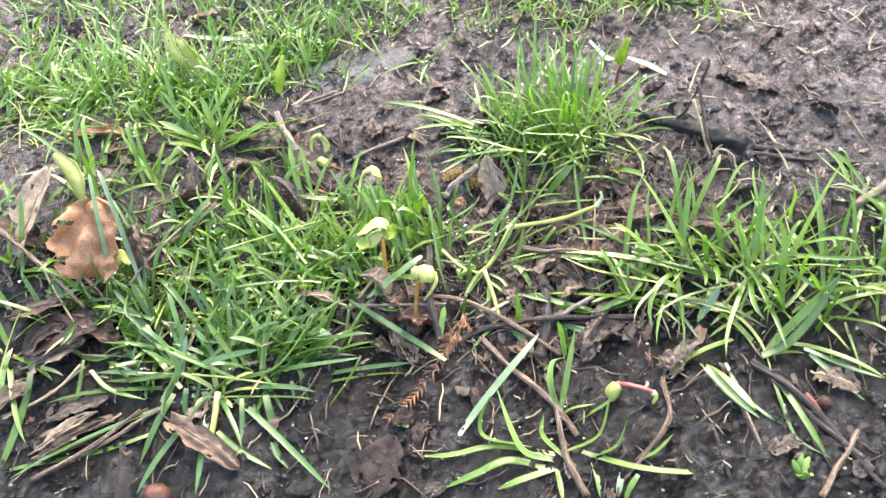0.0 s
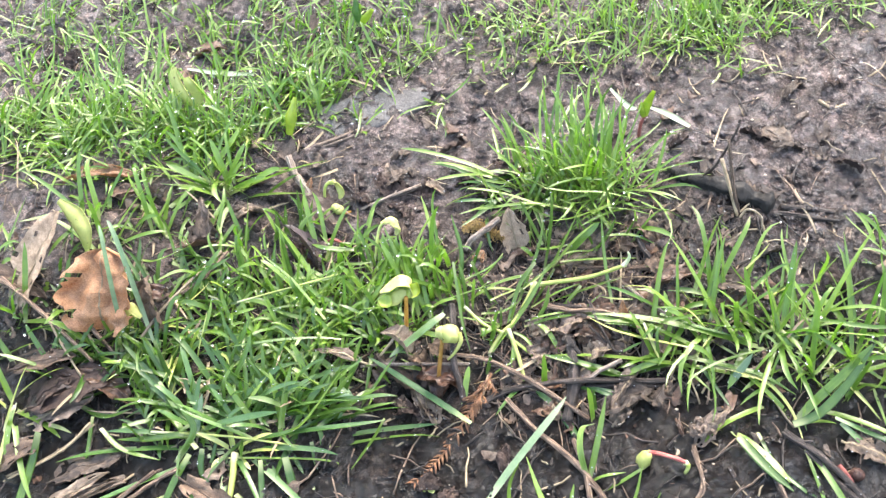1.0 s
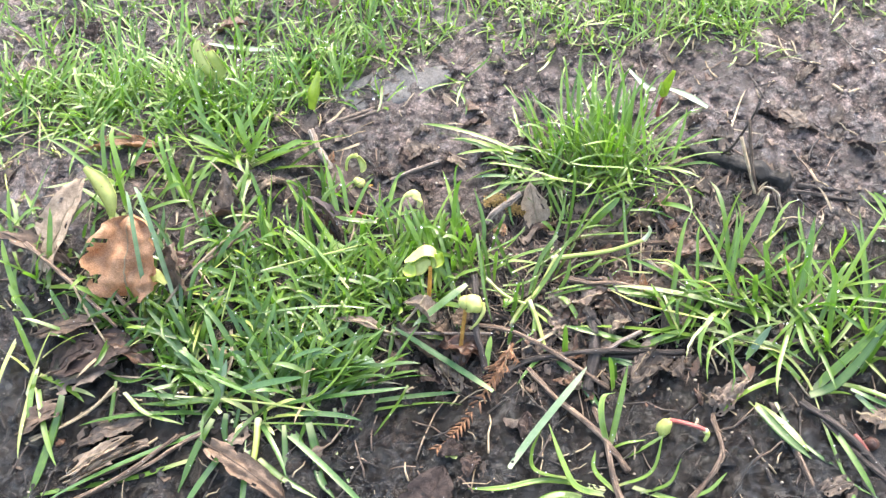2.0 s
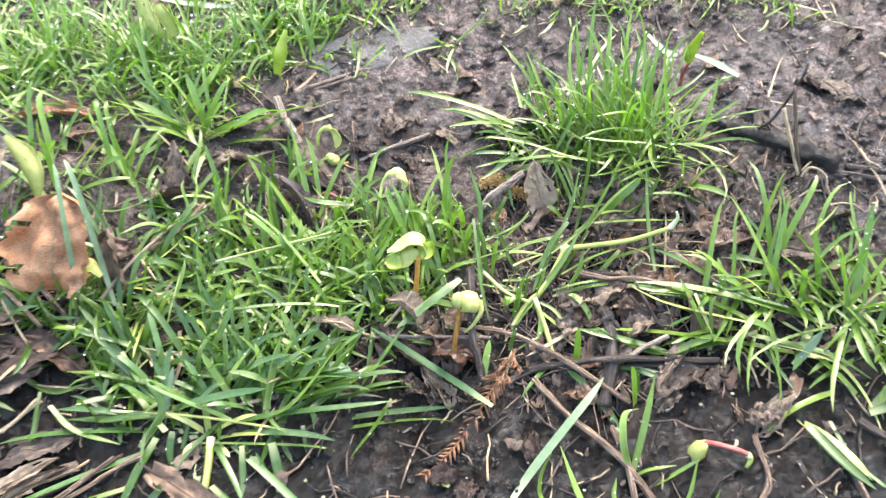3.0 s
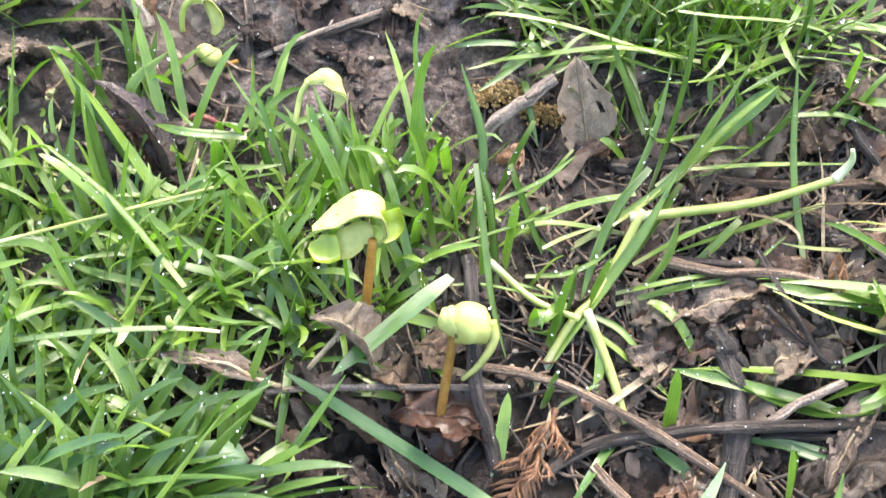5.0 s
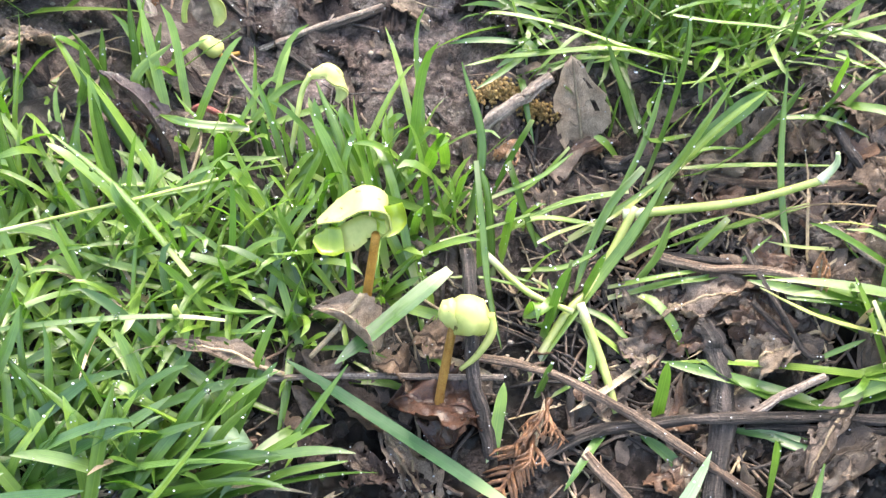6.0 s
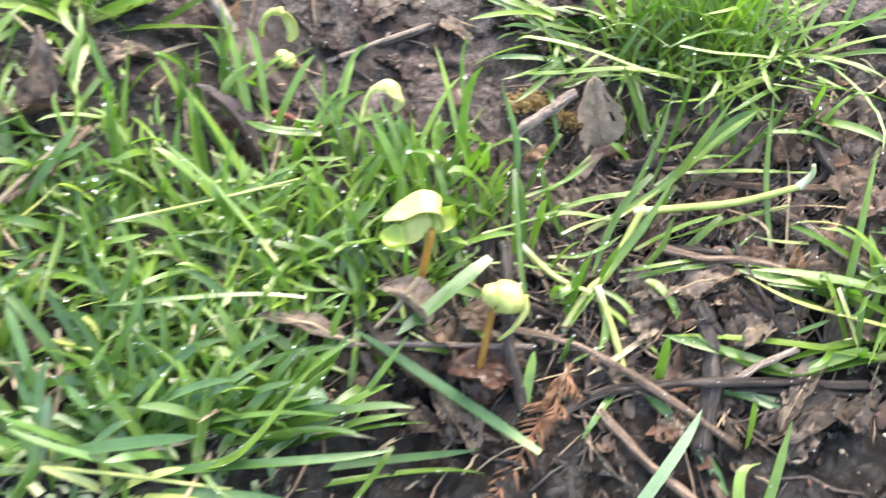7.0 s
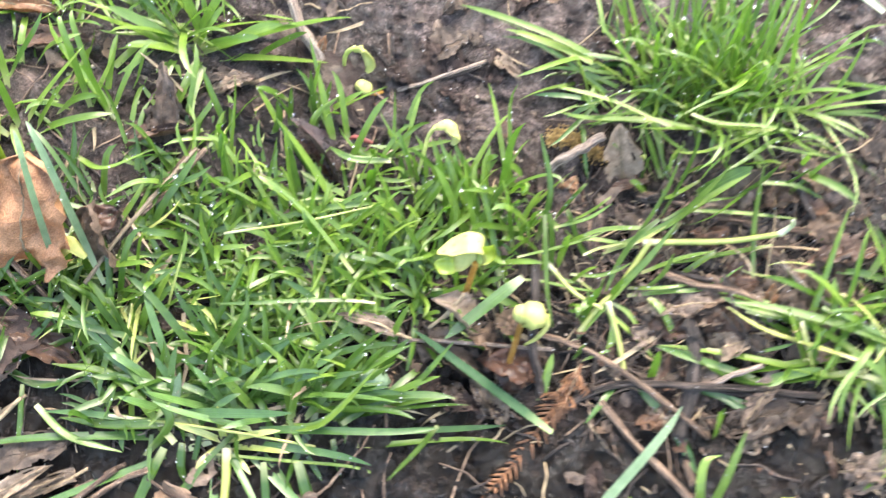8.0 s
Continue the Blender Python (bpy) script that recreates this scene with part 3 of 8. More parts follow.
def ribbon(points, widths, across, cup=0.3, steps=6, thick=0.0005):
    """A fleshy strip along a smooth line; across is roughly its width's way, cup folds it."""
    line = spline(points, steps)
    n, cols = len(line), 5
    across = Vector(across).normalized()
    top, low, along = [], [], []
    for i, p in enumerate(line):
        d = (line[min(i + 1, n - 1)] - line[max(i - 1, 0)]).normalized()
        a = (across - d * across.dot(d)).normalized()
        up = d.cross(a)
        at_w = i / (n - 1) * (len(widths) - 1)
        k = min(int(at_w), len(widths) - 2)
        w = 0.5 * (widths[k] + (widths[k + 1] - widths[k]) * (at_w - k))
        for j in range(cols):
            s = 2 * j / (cols - 1) - 1
            q = p + a * w * math.sin(s * max(cup, 0.01)) / max(cup, 0.01) + up * w * (1 - math.cos(s * cup)) / max(cup, 0.01)
            q += up * 0.0002 * noise.noise((p.x * 500, s * 2, p.z * 500))
            top.append(tuple(q))
            low.append(tuple(q - up * thick))
            along.append(i / (n - 1))
    m, faces = len(top), []
    for i in range(n - 1):
        for j in range(cols - 1):
            k = i * cols + j
            faces += [(k, k + 1, k + cols + 1, k + cols), (m + k, m + k + cols, m + k + cols + 1, m + k + 1)]
        for j in (0, cols - 1):
            k = i * cols + j
            faces.append((k, k + cols, m + k + cols, m + k))
    return top + low, faces, along * 2


def lump(centre, radii, turn=0.0, rough=0.08, seed=1.0, rings=9, sides=12, groove=0.0):
    """A rounded, slightly uneven body; groove presses a seam round its length."""
    v, f = ball(rings, sides)
    out = []
    for x, y, z in v:
        r = 1 + rough * noise.noise((x * 1.7 + seed, y * 1.7, z * 1.7)) - groove * math.exp(-(((x + 0.35 - 0.35 * z) / 0.14) ** 2))
        px, pz = x * radii[0] * r, z * radii[2] * r
        c, s = math.cos(turn), math.sin(turn)
        out.append((centre[0] + px * c + pz * s, centre[1] + y * radii[1] * r, centre[2] + pz * c - px * s))
    return out, f, [0.5] * len(out)


def stem_part(name, root, places, r0, r1, mat, steps=6):
    line = spline([at(p) for p in places], steps)
    n = len(line)
    v, f, a = tube(line, [r0 + (r1 - r0) * i / (n - 1) for i in range(n)], 8, 0.08)
    return mesh_object(name, v, f, mat, root, True, a)


def leaf_part(name, root, places, widths, across, cup, mat, thick=0.0006):
    v, f, a = ribbon([at(p) for p in places], widths, across, cup, 6, thick)
    return mesh_object(name, v, f, mat, root, True, a)


def lump_part(name, root, place, radii, mat, turn=0.0, rough=0.08, groove=0.0):
    v, f, a = lump(at(place), radii, turn, rough, place[0] * 90, groove=groove)
    return mesh_object(name, v, f, mat, root, True, a)


def seedling(label):
    return thing("seedling", label, "seedling", "sprouting seedlings")


def flat_stone(a, b, deep):
    """A flat slab between two places on the ground, half sunk in mud."""
    p, q = at(a), at(b)
    mid, half = (p + q) / 2, (q - p).length / 2
    az = math.atan2(q.y - p.y, q.x - p.x)
    v, f = ball(14, 26)
    out = []
    for x, y, z in v:
        r = 1 + 0.30 * noise.noise((x * 1.6, y * 1.6, 4.0)) + 0.16 * noise.noise((x * 5, y * 5, 1.0))
        flat = math.copysign(min(abs(z) ** 0.5, 0.75), z)
        lx, ly = x * half * r, y * deep * 0.5 * r
        wx, wy = mid.x + lx * math.cos(az) - ly * math.sin(az), mid.y + lx * math.sin(az) + ly * math.cos(az)
        out.append((wx, wy, float(bank(np.float64(wx), np.float64(wy))) - 0.0005 + flat * 0.005 + 0.0012 * noise.noise((wx * 90, wy * 90, 0))))
    return tagged(mesh_object("stone", out, f, STONE), "flat grey wet stone slab sunk in mud", "stone")


def catkin(places):
    line = spline([at(p) for p in places], 14)
    lumps = Batch()
    pick = random.Random(3)
    for p in line:
        for _ in range(26):
            c = p + Vector((pick.gauss(0, 1), pick.gauss(0, 1), pick.uniform(-0.6, 1.4))) * 0.0024
            r = pick.uniform(0.0003, 0.0007)
            lumps.add(*lump(c, (r, r, r), 0, 0.4, pick.uniform(0, 50), 4, 6))
    return tagged(lumps.make("catkin", GOLD), "crumbly golden-brown fallen catkin on leaf litter", "catkin")


def cedar_sprig(places):
    root = thing("conifer_sprig", "rust-brown dead conifer sprig lying on mud", "sprig")
    line = spline([at(p) for p in places], 8)
    n = len(line)
    v, f, a = tube(line, [0.0011 - 0.0006 * i / n for i in range(n)], 6, 0.2)
    mesh_object("stem", v, f, NEEDLE, root)
    pick = random.Random(9)
    for i in range(1, n):
        d = (line[min(i + 1, n - 1)] - line[i - 1]).normalized()
        ragged = i < n * 0.3
        for side in (-1, 1):
            if pick.random() < 0.1:
                continue
            sideways = Vector((-d.y, d.x, 0.12)).normalized() * side
            length = (0.0125 - 0.006 * i / n) * pick.uniform(0.8, 1.15)
            way = d * pick.uniform(0.6, 0.9) + sideways * 0.75
            if ragged:
                way += Vector((pick.uniform(-0.7, 0.7), pick.uniform(-0.7, 0.7), pick.uniform(0.0, 0.6)))
            tip = line[i] + way.normalized() * length
            mid = (line[i] + tip) / 2 + Vector((0, 0, 0.0008))
            spray = Batch()
            spray.add(*tube([line[i], mid, tip], [0.0006, 0.0008, 0.0002], 5, 0.3))
            if ragged:
                for k in range(3):
                    start = mid.lerp(tip, k / 3)
                    out = start + (d + sideways * pick.uniform(-1, 1) + Vector((0, 0, pick.uniform(0, 0.6)))).normalized() * length * 0.4
                    spray.add(*tube([start, out], [0.0006, 0.0002], 4))
            spray.v = lifted(spray.v, 0.0012)
            spray.make("needle_spray", NEEDLE, root)
    return root


def nut(label, place, r):
    v, f, a = lump(at(place), (r * 1.2, r, r * 0.85), 0.2, 0.10, 3.0, 12, 18, 0.05)
    return tagged(mesh_object("nut", v, f, NUT), label, "nut")


def flat_straw(label, places, width):
    """A flat bleached piece of straw with a fold along it."""
    v, f, a = ribbon([at(p) for p in places], (width * 0.35, width * 0.8, width, width * 0.5), (0.3, 1, 0.6), 0.5, 6, 0.0004)
    return tagged(mesh_object("straw_piece", v, f, BLEACHED, None, True, a), label, "straw", "straws on the ground")


def charred_stick(label, places, r0, r1):
    """A burnt, cracked stick with blunt broken ends, lying half in the mud."""
    line = spline([at(p) for p in places], 16)
    n = len(line)
    radii = []
    for i in range(n):
        u = i / (n - 1)
        close = min(1.0, (min(u, 1 - u) / 0.05 + 0.35))
        radii.append((r0 + (r1 - r0) * u) * close * (1 + 0.34 * noise.noise((i * 0.16, 2.0, 7.0)) + 0.22 * noise.noise((i * 0.5, 1.0, 3.0))))
    v, f, a = tube(line, radii, 18, 0.0)
    out = []
    for k, (x, y, z) in enumerate(v):
        i, th = k // 18, 2 * math.pi * (k % 18) / 18
        g = 0.34 * noise.noise((math.cos(th) * 3.1, math.sin(th) * 3.1, i * 0.21)) - 0.3 * abs(noise.noise((math.cos(th) * 5, math.sin(th) * 5, i * 0.35)))
        out.append(tuple(line[i] + (Vector((x, y, z)) - line[i]) * (1 + g)))
    return tagged(mesh_object("charred_stick", out, f, CHAR, None, True, a), label, "stick", "sticks on the ground")


# ---- grass plants, twigs and leaves, one by one ----
grass_plant("green grass plant with upright and bent blades beside seedlings", GRASS, [
    ((0.035, 0.022, 0), (0.042, 0.027, 0.03), 0.0024, 0.0034, 0),
    ((0.031, 0.031, 0), (0.032, 0.017, 0.02), 0.012, 0.0032, 0),
    ((0.072, 0.000, 0), (0.072, 0.004, 0.025), 0.0012, 0.0042, 0),
    ((-0.016, 0.049, 0), (0.014, 0.037, 0.03), 0.0072, 0.0032, 0),
    ((-0.014, 0.047, 0), (-0.027, 0.080, 0.04), 0.0036, 0.0036, 0),
    ((0.001, 0.056, 0), (-0.009, 0.069, 0.045), 0.0048, 0.0034, 0),
    ((-0.002, 0.038, 0), (-0.005, 0.038, 0.02), 0, 0.0037, 0),
    ((0.007, 0.056, 0), (-0.002, 0.058, 0.035), 0.0024, 0.0030, 0),
    ((-0.044, 0.024, 0), (-0.034, 0.022, 0.012), 0.0024, 0.0032, 0),
])
grass_plant("yellow-green wet grass plant with short folded blades", GRASS, [
    ((-0.031, 0.071, 0), (-0.040, 0.083, 0.04), 0.0036, 0.0044, 0),
    ((-0.051, 0.065, 0), (-0.070, 0.065, 0.03), 0.0048, 0.0044, 0),
    ((-0.043, 0.067, 0), (-0.054, 0.063, 0.03), 0.0036, 0.0042, 0),
    ((-0.016, 0.066, 0), (-0.024, 0.072, 0.04), 0.0036, 0.004, 0),
    ((-0.088, 0.071, 0), (-0.121, 0.098, 0.03), 0.006, 0.004816, 0),
    ((-0.098, 0.063, 0), (-0.127, 0.072, 0.03), 0.0072, 0.0046, 0),
    ((-0.111, 0.074, 0), (-0.115, 0.091, 0.03), 0.0024, 0.0046, 0),
    ((-0.086, 0.092, 0), (-0.066, 0.111, 0.03), 0.0048, 0.0044, 0),
    ((-0.093, 0.101, 0), (-0.101, 0.119, 0.03), 0.0024, 0.0042, 0),
    ((-0.119, 0.105, 0), (-0.133, 0.118, 0.02), 0.0024, 0.004, 0),
    ((-0.073, 0.082, 0), (-0.072, 0.080, 0.025), 0.0024, 0.00516, 0),
    ((-0.144, 0.078, 0), (-0.146, 0.089, 0.03), 0.006, 0.0043, 0),
])
grass_plant("long arching wet grass blades lying over each other", DEEP, [
    ((-0.066, 0.022, 0.02), (-0.144, 0.018, 0.025), 0.006, 0.0028, 0),
    ((-0.092, 0.015, 0), (-0.143, 0.008, 0.02), 0.0072, 0.00473, 0),
    ((-0.050, 0.045, 0), (-0.092, 0.043, 0.02), 0.0072, 0.0046, 0),
    ((-0.066, 0.039, 0), (-0.068, 0.031, 0.035), 0.0024, 0.0042, 0),
    ((-0.036, 0.039, 0), (-0.069, 0.043, 0.02), 0.006, 0.004472, 0),
    ((-0.140, 0.061, 0), (-0.069, 0.070, 0.012), 0.0084, 0.0046, 0),
    ((-0.116, 0.063, 0), (-0.152, 0.054, 0.014), 0.0048, 0.00516, 0),
    ((-0.082, 0.020, 0), (-0.111, 0.027, 0.03), 0.006, 0.0046, 0),
    ((-0.067, -0.010, 0), (-0.048, 0.002, 0.03), 0.0036, 0.004816, 0),
    ((-0.089, -0.015, 0), (-0.067, -0.003, 0.03), 0.0048, 0.0043, 0),
    ((-0.040, 0.002, 0), (-0.065, -0.024, 0.01), 0.0072, 0.004472, 0),
    ((-0.101, 0.013, 0), (-0.121, 0.020, 0.03), 0.0048, 0.0043, 0),
])
grass_plant("wide-bladed wet grass rosette spreading over mud", BLUE_GRASS, [
    ((-0.141, -0.033, 0), (-0.259, -0.045, 0.008), 0.0072, 0.00602, 0),
    ((-0.143, -0.035, 0), (-0.276, -0.091, 0.004), 0.0084, 0.00516, 0),
    ((-0.142, -0.038, 0), (-0.181, -0.102, 0.004), 0.006, 0.00559, 0),
    ((-0.140, -0.038, 0), (-0.139, -0.104, 0.004), 0.0072, 0.00559, 0),
    ((-0.137, -0.035, 0), (-0.110, -0.079, 0.004), 0.0072, 0.00516, 0),
    ((-0.131, -0.035, 0), (-0.046, -0.104, 0.003), 0.0084, 0.00559, 0),
    ((-0.135, -0.031, 0), (-0.031, -0.032, 0.022), 0.006, 0.00516, 0),
    ((-0.131, -0.035, 0), (-0.063, -0.046, 0.01), 0.006, 0.00516, 0),
    ((-0.144, -0.031, 0), (-0.225, -0.030, 0.014), 0.006, 0.00473, 0),
    ((-0.161, -0.026, 0), (-0.160, -0.014, 0.02), 0.0036, 0.00602, 0),
    ((-0.133, -0.023, 0), (-0.106, -0.008, 0.03), 0.0036, 0.00473, 0),
    ((-0.176, -0.015, 0), (-0.215, 0.009, 0.02), 0.006, 0.0043, 0),
])
grass_plant("green grass rosette with dewy blades on mud", DEEP, [
    ((-0.148, -0.001, 0), (-0.094, 0.008, 0.02), 0.006, 0.00473, 0),
    ((-0.111, -0.001, 0), (-0.052, 0.004, 0.02), 0.0048, 0.00473, 0),
    ((-0.160, 0.003, 0), (-0.224, 0.008, 0.02), 0.006, 0.0043, 0),
    ((-0.144, 0.003, 0), (-0.162, 0.019, 0.03), 0.0036, 0.0043, 0),
    ((-0.120, 0.003, 0), (-0.102, 0.020, 0.03), 0.0036, 0.0043, 0),
    ((-0.129, 0.015, 0), (-0.147, 0.031, 0.03), 0.0036, 0.0046, 0),
    ((-0.179, -0.009, 0), (-0.220, 0.020, 0.02), 0.0072, 0.00473, 0),
    ((-0.095, -0.001, 0), (-0.075, 0.015, 0.02), 0.0024, 0.0043, 0),
    ((-0.185, 0.002, 0), (-0.201, 0.014, 0.03), 0.0024, 0.0046, 0),
    ((-0.242, 0.001, 0), (-0.187, 0.014, 0.02), 0.0072, 0.0046, 0),
])
grass_plant("grey-green flat blade lying across a twig", GREY_GRASS, [
    ((0.034, -0.077, 0), (0.086, -0.015, 0.01), 0.006, 0.00516, 0),
    ((0.138, -0.102, 0), (0.134, -0.119, 0.003), 0.0036, 0.0045, 0),
])
grass_plant("bushy green grass plant with yellow sheaths", GRASS, [
    ((0.226, -0.036, 0), (0.274, -0.007, 0.035), 0.0024, 0.00602, 0),
    ((0.226, -0.034, 0), (0.199, -0.015, 0.012), 0.0036, 0.0043, 0),
    ((0.228, -0.036, 0), (0.250, -0.042, 0.012), 0.0036, 0.0043, 0),
    ((0.241, -0.026, 0), (0.296, -0.054, 0.008), 0.0072, 0.00473, 0),
    ((0.188, -0.041, 0), (0.217, -0.081, 0.004), 0.006, 0.00559, 0),
    ((0.210, -0.026, 0), (0.170, -0.051, 0.008), 0.006, 0.0043, 0),
    ((0.229, -0.052, 0), (0.255, -0.102, 0.003), 0.006, 0.0043, 0),
    ((0.223, 0.003, 0), (0.104, 0.024, 0.02), 0.0072, 0.0046, 0),
    ((0.253, -0.010, 0), (0.302, -0.009, 0.02), 0.0072, 0.0043, 0),
    ((0.211, -0.012, 0), (0.073, 0.012, 0.012), 0.0072, 0.0043, 0),
    ((0.202, 0.008, 0), (0.187, -0.020, 0.008), 0.0048, 0.00559, 0),
    ((0.259, -0.021, 0), (0.278, -0.011, 0.03), 0.0036, 0.0043, 0),
])
grass_plant("slender green grass plant among fallen leaves", GRASS, [
    ((0.172, 0.005, 0.006), (0.100, 0.032, 0.012), 0.0072, 0.0043, 0),
    ((0.170, 0.019, 0), (0.136, 0.030, 0.03), 0.006, 0.0046, 0),
    ((0.188, 0.015, 0), (0.154, 0.047, 0.04), 0.0072, 0.0042, 0),
    ((0.207, 0.018, 0), (0.199, 0.030, 0.04), 0.0036, 0.0042, 0),
    ((0.225, 0.016, 0), (0.232, 0.042, 0.045), 0.0024, 0.0044, 0),
    ((0.213, 0.012, 0), (0.182, 0.024, 0.03), 0.0048, 0.0044, 0),
    ((0.243, 0.014, 0), (0.283, 0.052, 0.05), 0.0036, 0.0044, 0),
    ((0.253, 0.008, 0), (0.221, 0.021, 0.03), 0.0048, 0.0046, 0),
    ((0.262, 0.019, 0), (0.281, 0.017, 0.03), 0.0072, 0.0043, 0),
    ((0.238, 0.003, 0), (0.195, -0.022, 0.008), 0.006, 0.0043, 0),
    ((0.256, -0.020, 0), (0.279, -0.016, 0.012), 0.006, 0.00516, 0),
    ((0.166, 0.007, 0), (0.118, 0.001, 0.006), 0.0072, 0.00473, 0),
])
grass_plant("broad-bladed green grass fan beside a bent stick", GRASS, [
    ((-0.169, 0.140, 0), (-0.087, 0.150, 0.025), 0.0036, 0.0067, 0),
    ((-0.167, 0.143, 0), (-0.132, 0.138, 0.025), 0.0024, 0.0056, 0),
    ((-0.173, 0.143, 0), (-0.207, 0.142, 0.03), 0.0036, 0.0060, 0),
    ((-0.169, 0.145, 0), (-0.148, 0.157, 0.035), 0.0024, 0.0060, 0),
    ((-0.164, 0.141, 0), (-0.175, 0.106, 0.004), 0.0048, 0.0056, 0),
    ((-0.171, 0.140, 0), (-0.227, 0.145, 0.02), 0.006, 0.0060, 0),
    ((-0.160, 0.139, 0), (-0.099, 0.138, 0.012), 0.0048, 0.0056, 0),
    ((-0.163, 0.146, 0), (-0.175, 0.158, 0.035), 0.0036, 0.0057, 0),
    ((-0.156, 0.144, 0), (-0.121, 0.143, 0.03), 0.0036, 0.0060, 0),
    ((-0.173, 0.140, 0), (-0.198, 0.129, 0.02), 0.0048, 0.0056, 0),
])
grass_plant("drooping green grass plant round a folded seedling", GRASS, [
    ((-0.253, 0.097, 0), (-0.230, 0.043, 0.006), 0.0156, 0.00473, 0),
    ((-0.246, 0.093, 0), (-0.212, 0.117, 0.035), 0.0048, 0.004644, 0),
    ((-0.248, 0.093, 0), (-0.252, 0.096, 0.04), 0.0024, 0.0043, 0),
    ((-0.241, 0.092, 0), (-0.218, 0.105, 0.03), 0.0024, 0.0043, 0),
    ((-0.253, 0.089, 0), (-0.285, 0.097, 0.02), 0.0048, 0.0046, 0),
    ((-0.241, 0.090, 0), (-0.202, 0.100, 0.012), 0.006, 0.0046, 0),
    ((-0.205, 0.028, 0), (-0.211, 0.036, 0.02), 0.0024, 0.0043, 0),
    ((-0.182, -0.001, 0), (-0.207, 0.025, 0.02), 0.006, 0.00516, 0),
    ((-0.299, -0.006, 0), (-0.310, 0.007, 0.03), 0.0036, 0.0043, 0),
    ((-0.298, -0.009, 0), (-0.258, -0.031, 0.006), 0.006, 0.00473, 0),
    ((-0.300, -0.009, 0), (-0.271, -0.068, 0.003), 0.0072, 0.0043, 0),
    ((-0.299, -0.006, 0), (-0.296, -0.045, 0.006), 0.006, 0.0046, 0),
])
grass_plant("coarse grass blades by a dead leaf", GRASS, [
    ((-0.321, 0.035, 0), (-0.331, 0.059, 0.03), 0.0036, 0.0043, 0),
    ((-0.315, 0.048, 0), (-0.300, 0.059, 0.03), 0.0024, 0.0043, 0),
    ((-0.322, 0.020, 0), (-0.278, 0.022, 0.02), 0.0048, 0.0043, 0),
    ((-0.304, 0.019, 0), (-0.324, 0.036, 0.02), 0.0048, 0.0043, 0),
    ((-0.334, 0.172, 0), (-0.291, 0.199, 0.03), 0.0024, 0.004816, 0),
    ((-0.199, 0.161, 0), (-0.217, 0.194, 0.03), 0.0072, 0.004, 0),
    ((-0.138, 0.142, 0), (-0.110, 0.147, 0.02), 0.0024, 0.0044, 0),
    ((-0.107, 0.117, 0), (-0.100, 0.126, 0.03), 0.0018, 0.0046, 0),
    ((-0.104, 0.114, 0), (-0.079, 0.119, 0.02), 0.0024, 0.0044, 0),
    ((-0.118, 0.124, 0), (-0.132, 0.117, 0.02), 0.0024, 0.0044, 0),
])
grass_plant("tall spiky blades of a bright green tuft", LAWN, [
    ((0.078, 0.136, 0), (0.073, 0.163, 0.06), 0.0024, 0.003, 0),
    ((0.082, 0.133, 0), (0.086, 0.176, 0.06), 0.0018, 0.003, 0),
    ((0.103, 0.131, 0), (0.108, 0.167, 0.06), 0.0024, 0.003, 0),
    ((0.094, 0.133, 0), (0.094, 0.158, 0.06), 0.0024, 0.0028, 0),
    ((0.111, 0.129, 0), (0.123, 0.149, 0.05), 0.003, 0.003, 0),
    ((0.049, 0.140, 0), (-0.033, 0.161, 0.02), 0.0096, 0.0034, 0),
    ((0.061, 0.133, 0), (-0.009, 0.155, 0.012), 0.0072, 0.0043, 0),
    ((0.057, 0.136, 0), (0.000, 0.126, 0.006), 0.0072, 0.004, 0),
    ((0.118, 0.124, 0), (0.157, 0.109, 0.02), 0.0072, 0.0032, 0),
    ((0.065, 0.138, 0), (0.043, 0.155, 0.05), 0.0036, 0.003, 0),
    ((0.078, 0.122, 0), (0.089, 0.119, 0.02), 0.0024, 0.0034, 0),
    ((0.114, 0.123, 0), (0.167, 0.097, 0.006), 0.0072, 0.0032, 0),
    ((0.098, 0.123, 0), (0.115, 0.096, 0.004), 0.0072, 0.0032, 0),
])
grass_plant("long low green grass blade lying over twigs", GRASS, [
    ((0.124, -0.003, 0.006), (0.072, 0.010, 0.016), 0.0012, 0.0043, 0),
    ((0.124, -0.003, 0.006), (0.150, 0.001, 0.012), 0.0024, 0.00473, 0),
    ((0.154, 0.016, 0.004), (0.101, 0.030, 0.012), 0.0036, 0.0046, 0),
    ((0.147, 0.002, 0), (0.127, 0.016, 0.03), 0.0024, 0.004, 0),
    ((0.155, 0.020, 0.004), (0.114, 0.024, 0.012), 0.0036, 0.0042, 0),
    ((0.068, 0.033, 0.008), (0.082, 0.017, 0.004), 0.0072, 0.004, 0),
    ((0.043, 0.032, 0.008), (0.029, 0.024, 0.012), 0.006, 0.0043, 0.006),
    ((0.018, -0.012, 0), (0.022, 0.005, 0.012), 0.0024, 0.004472, 0),
    ((0.087, 0.079, 0), (0.110, 0.079, 0.03), 0.0036, 0.00774, 0),
    ((0.103, -0.027, 0), (0.099, -0.024, 0.03), 0.0012, 0.0044, 0),
    ((0.047, 0.033, 0), (0.054, 0.033, 0.03), 0.0024, 0.0046, 0),
])
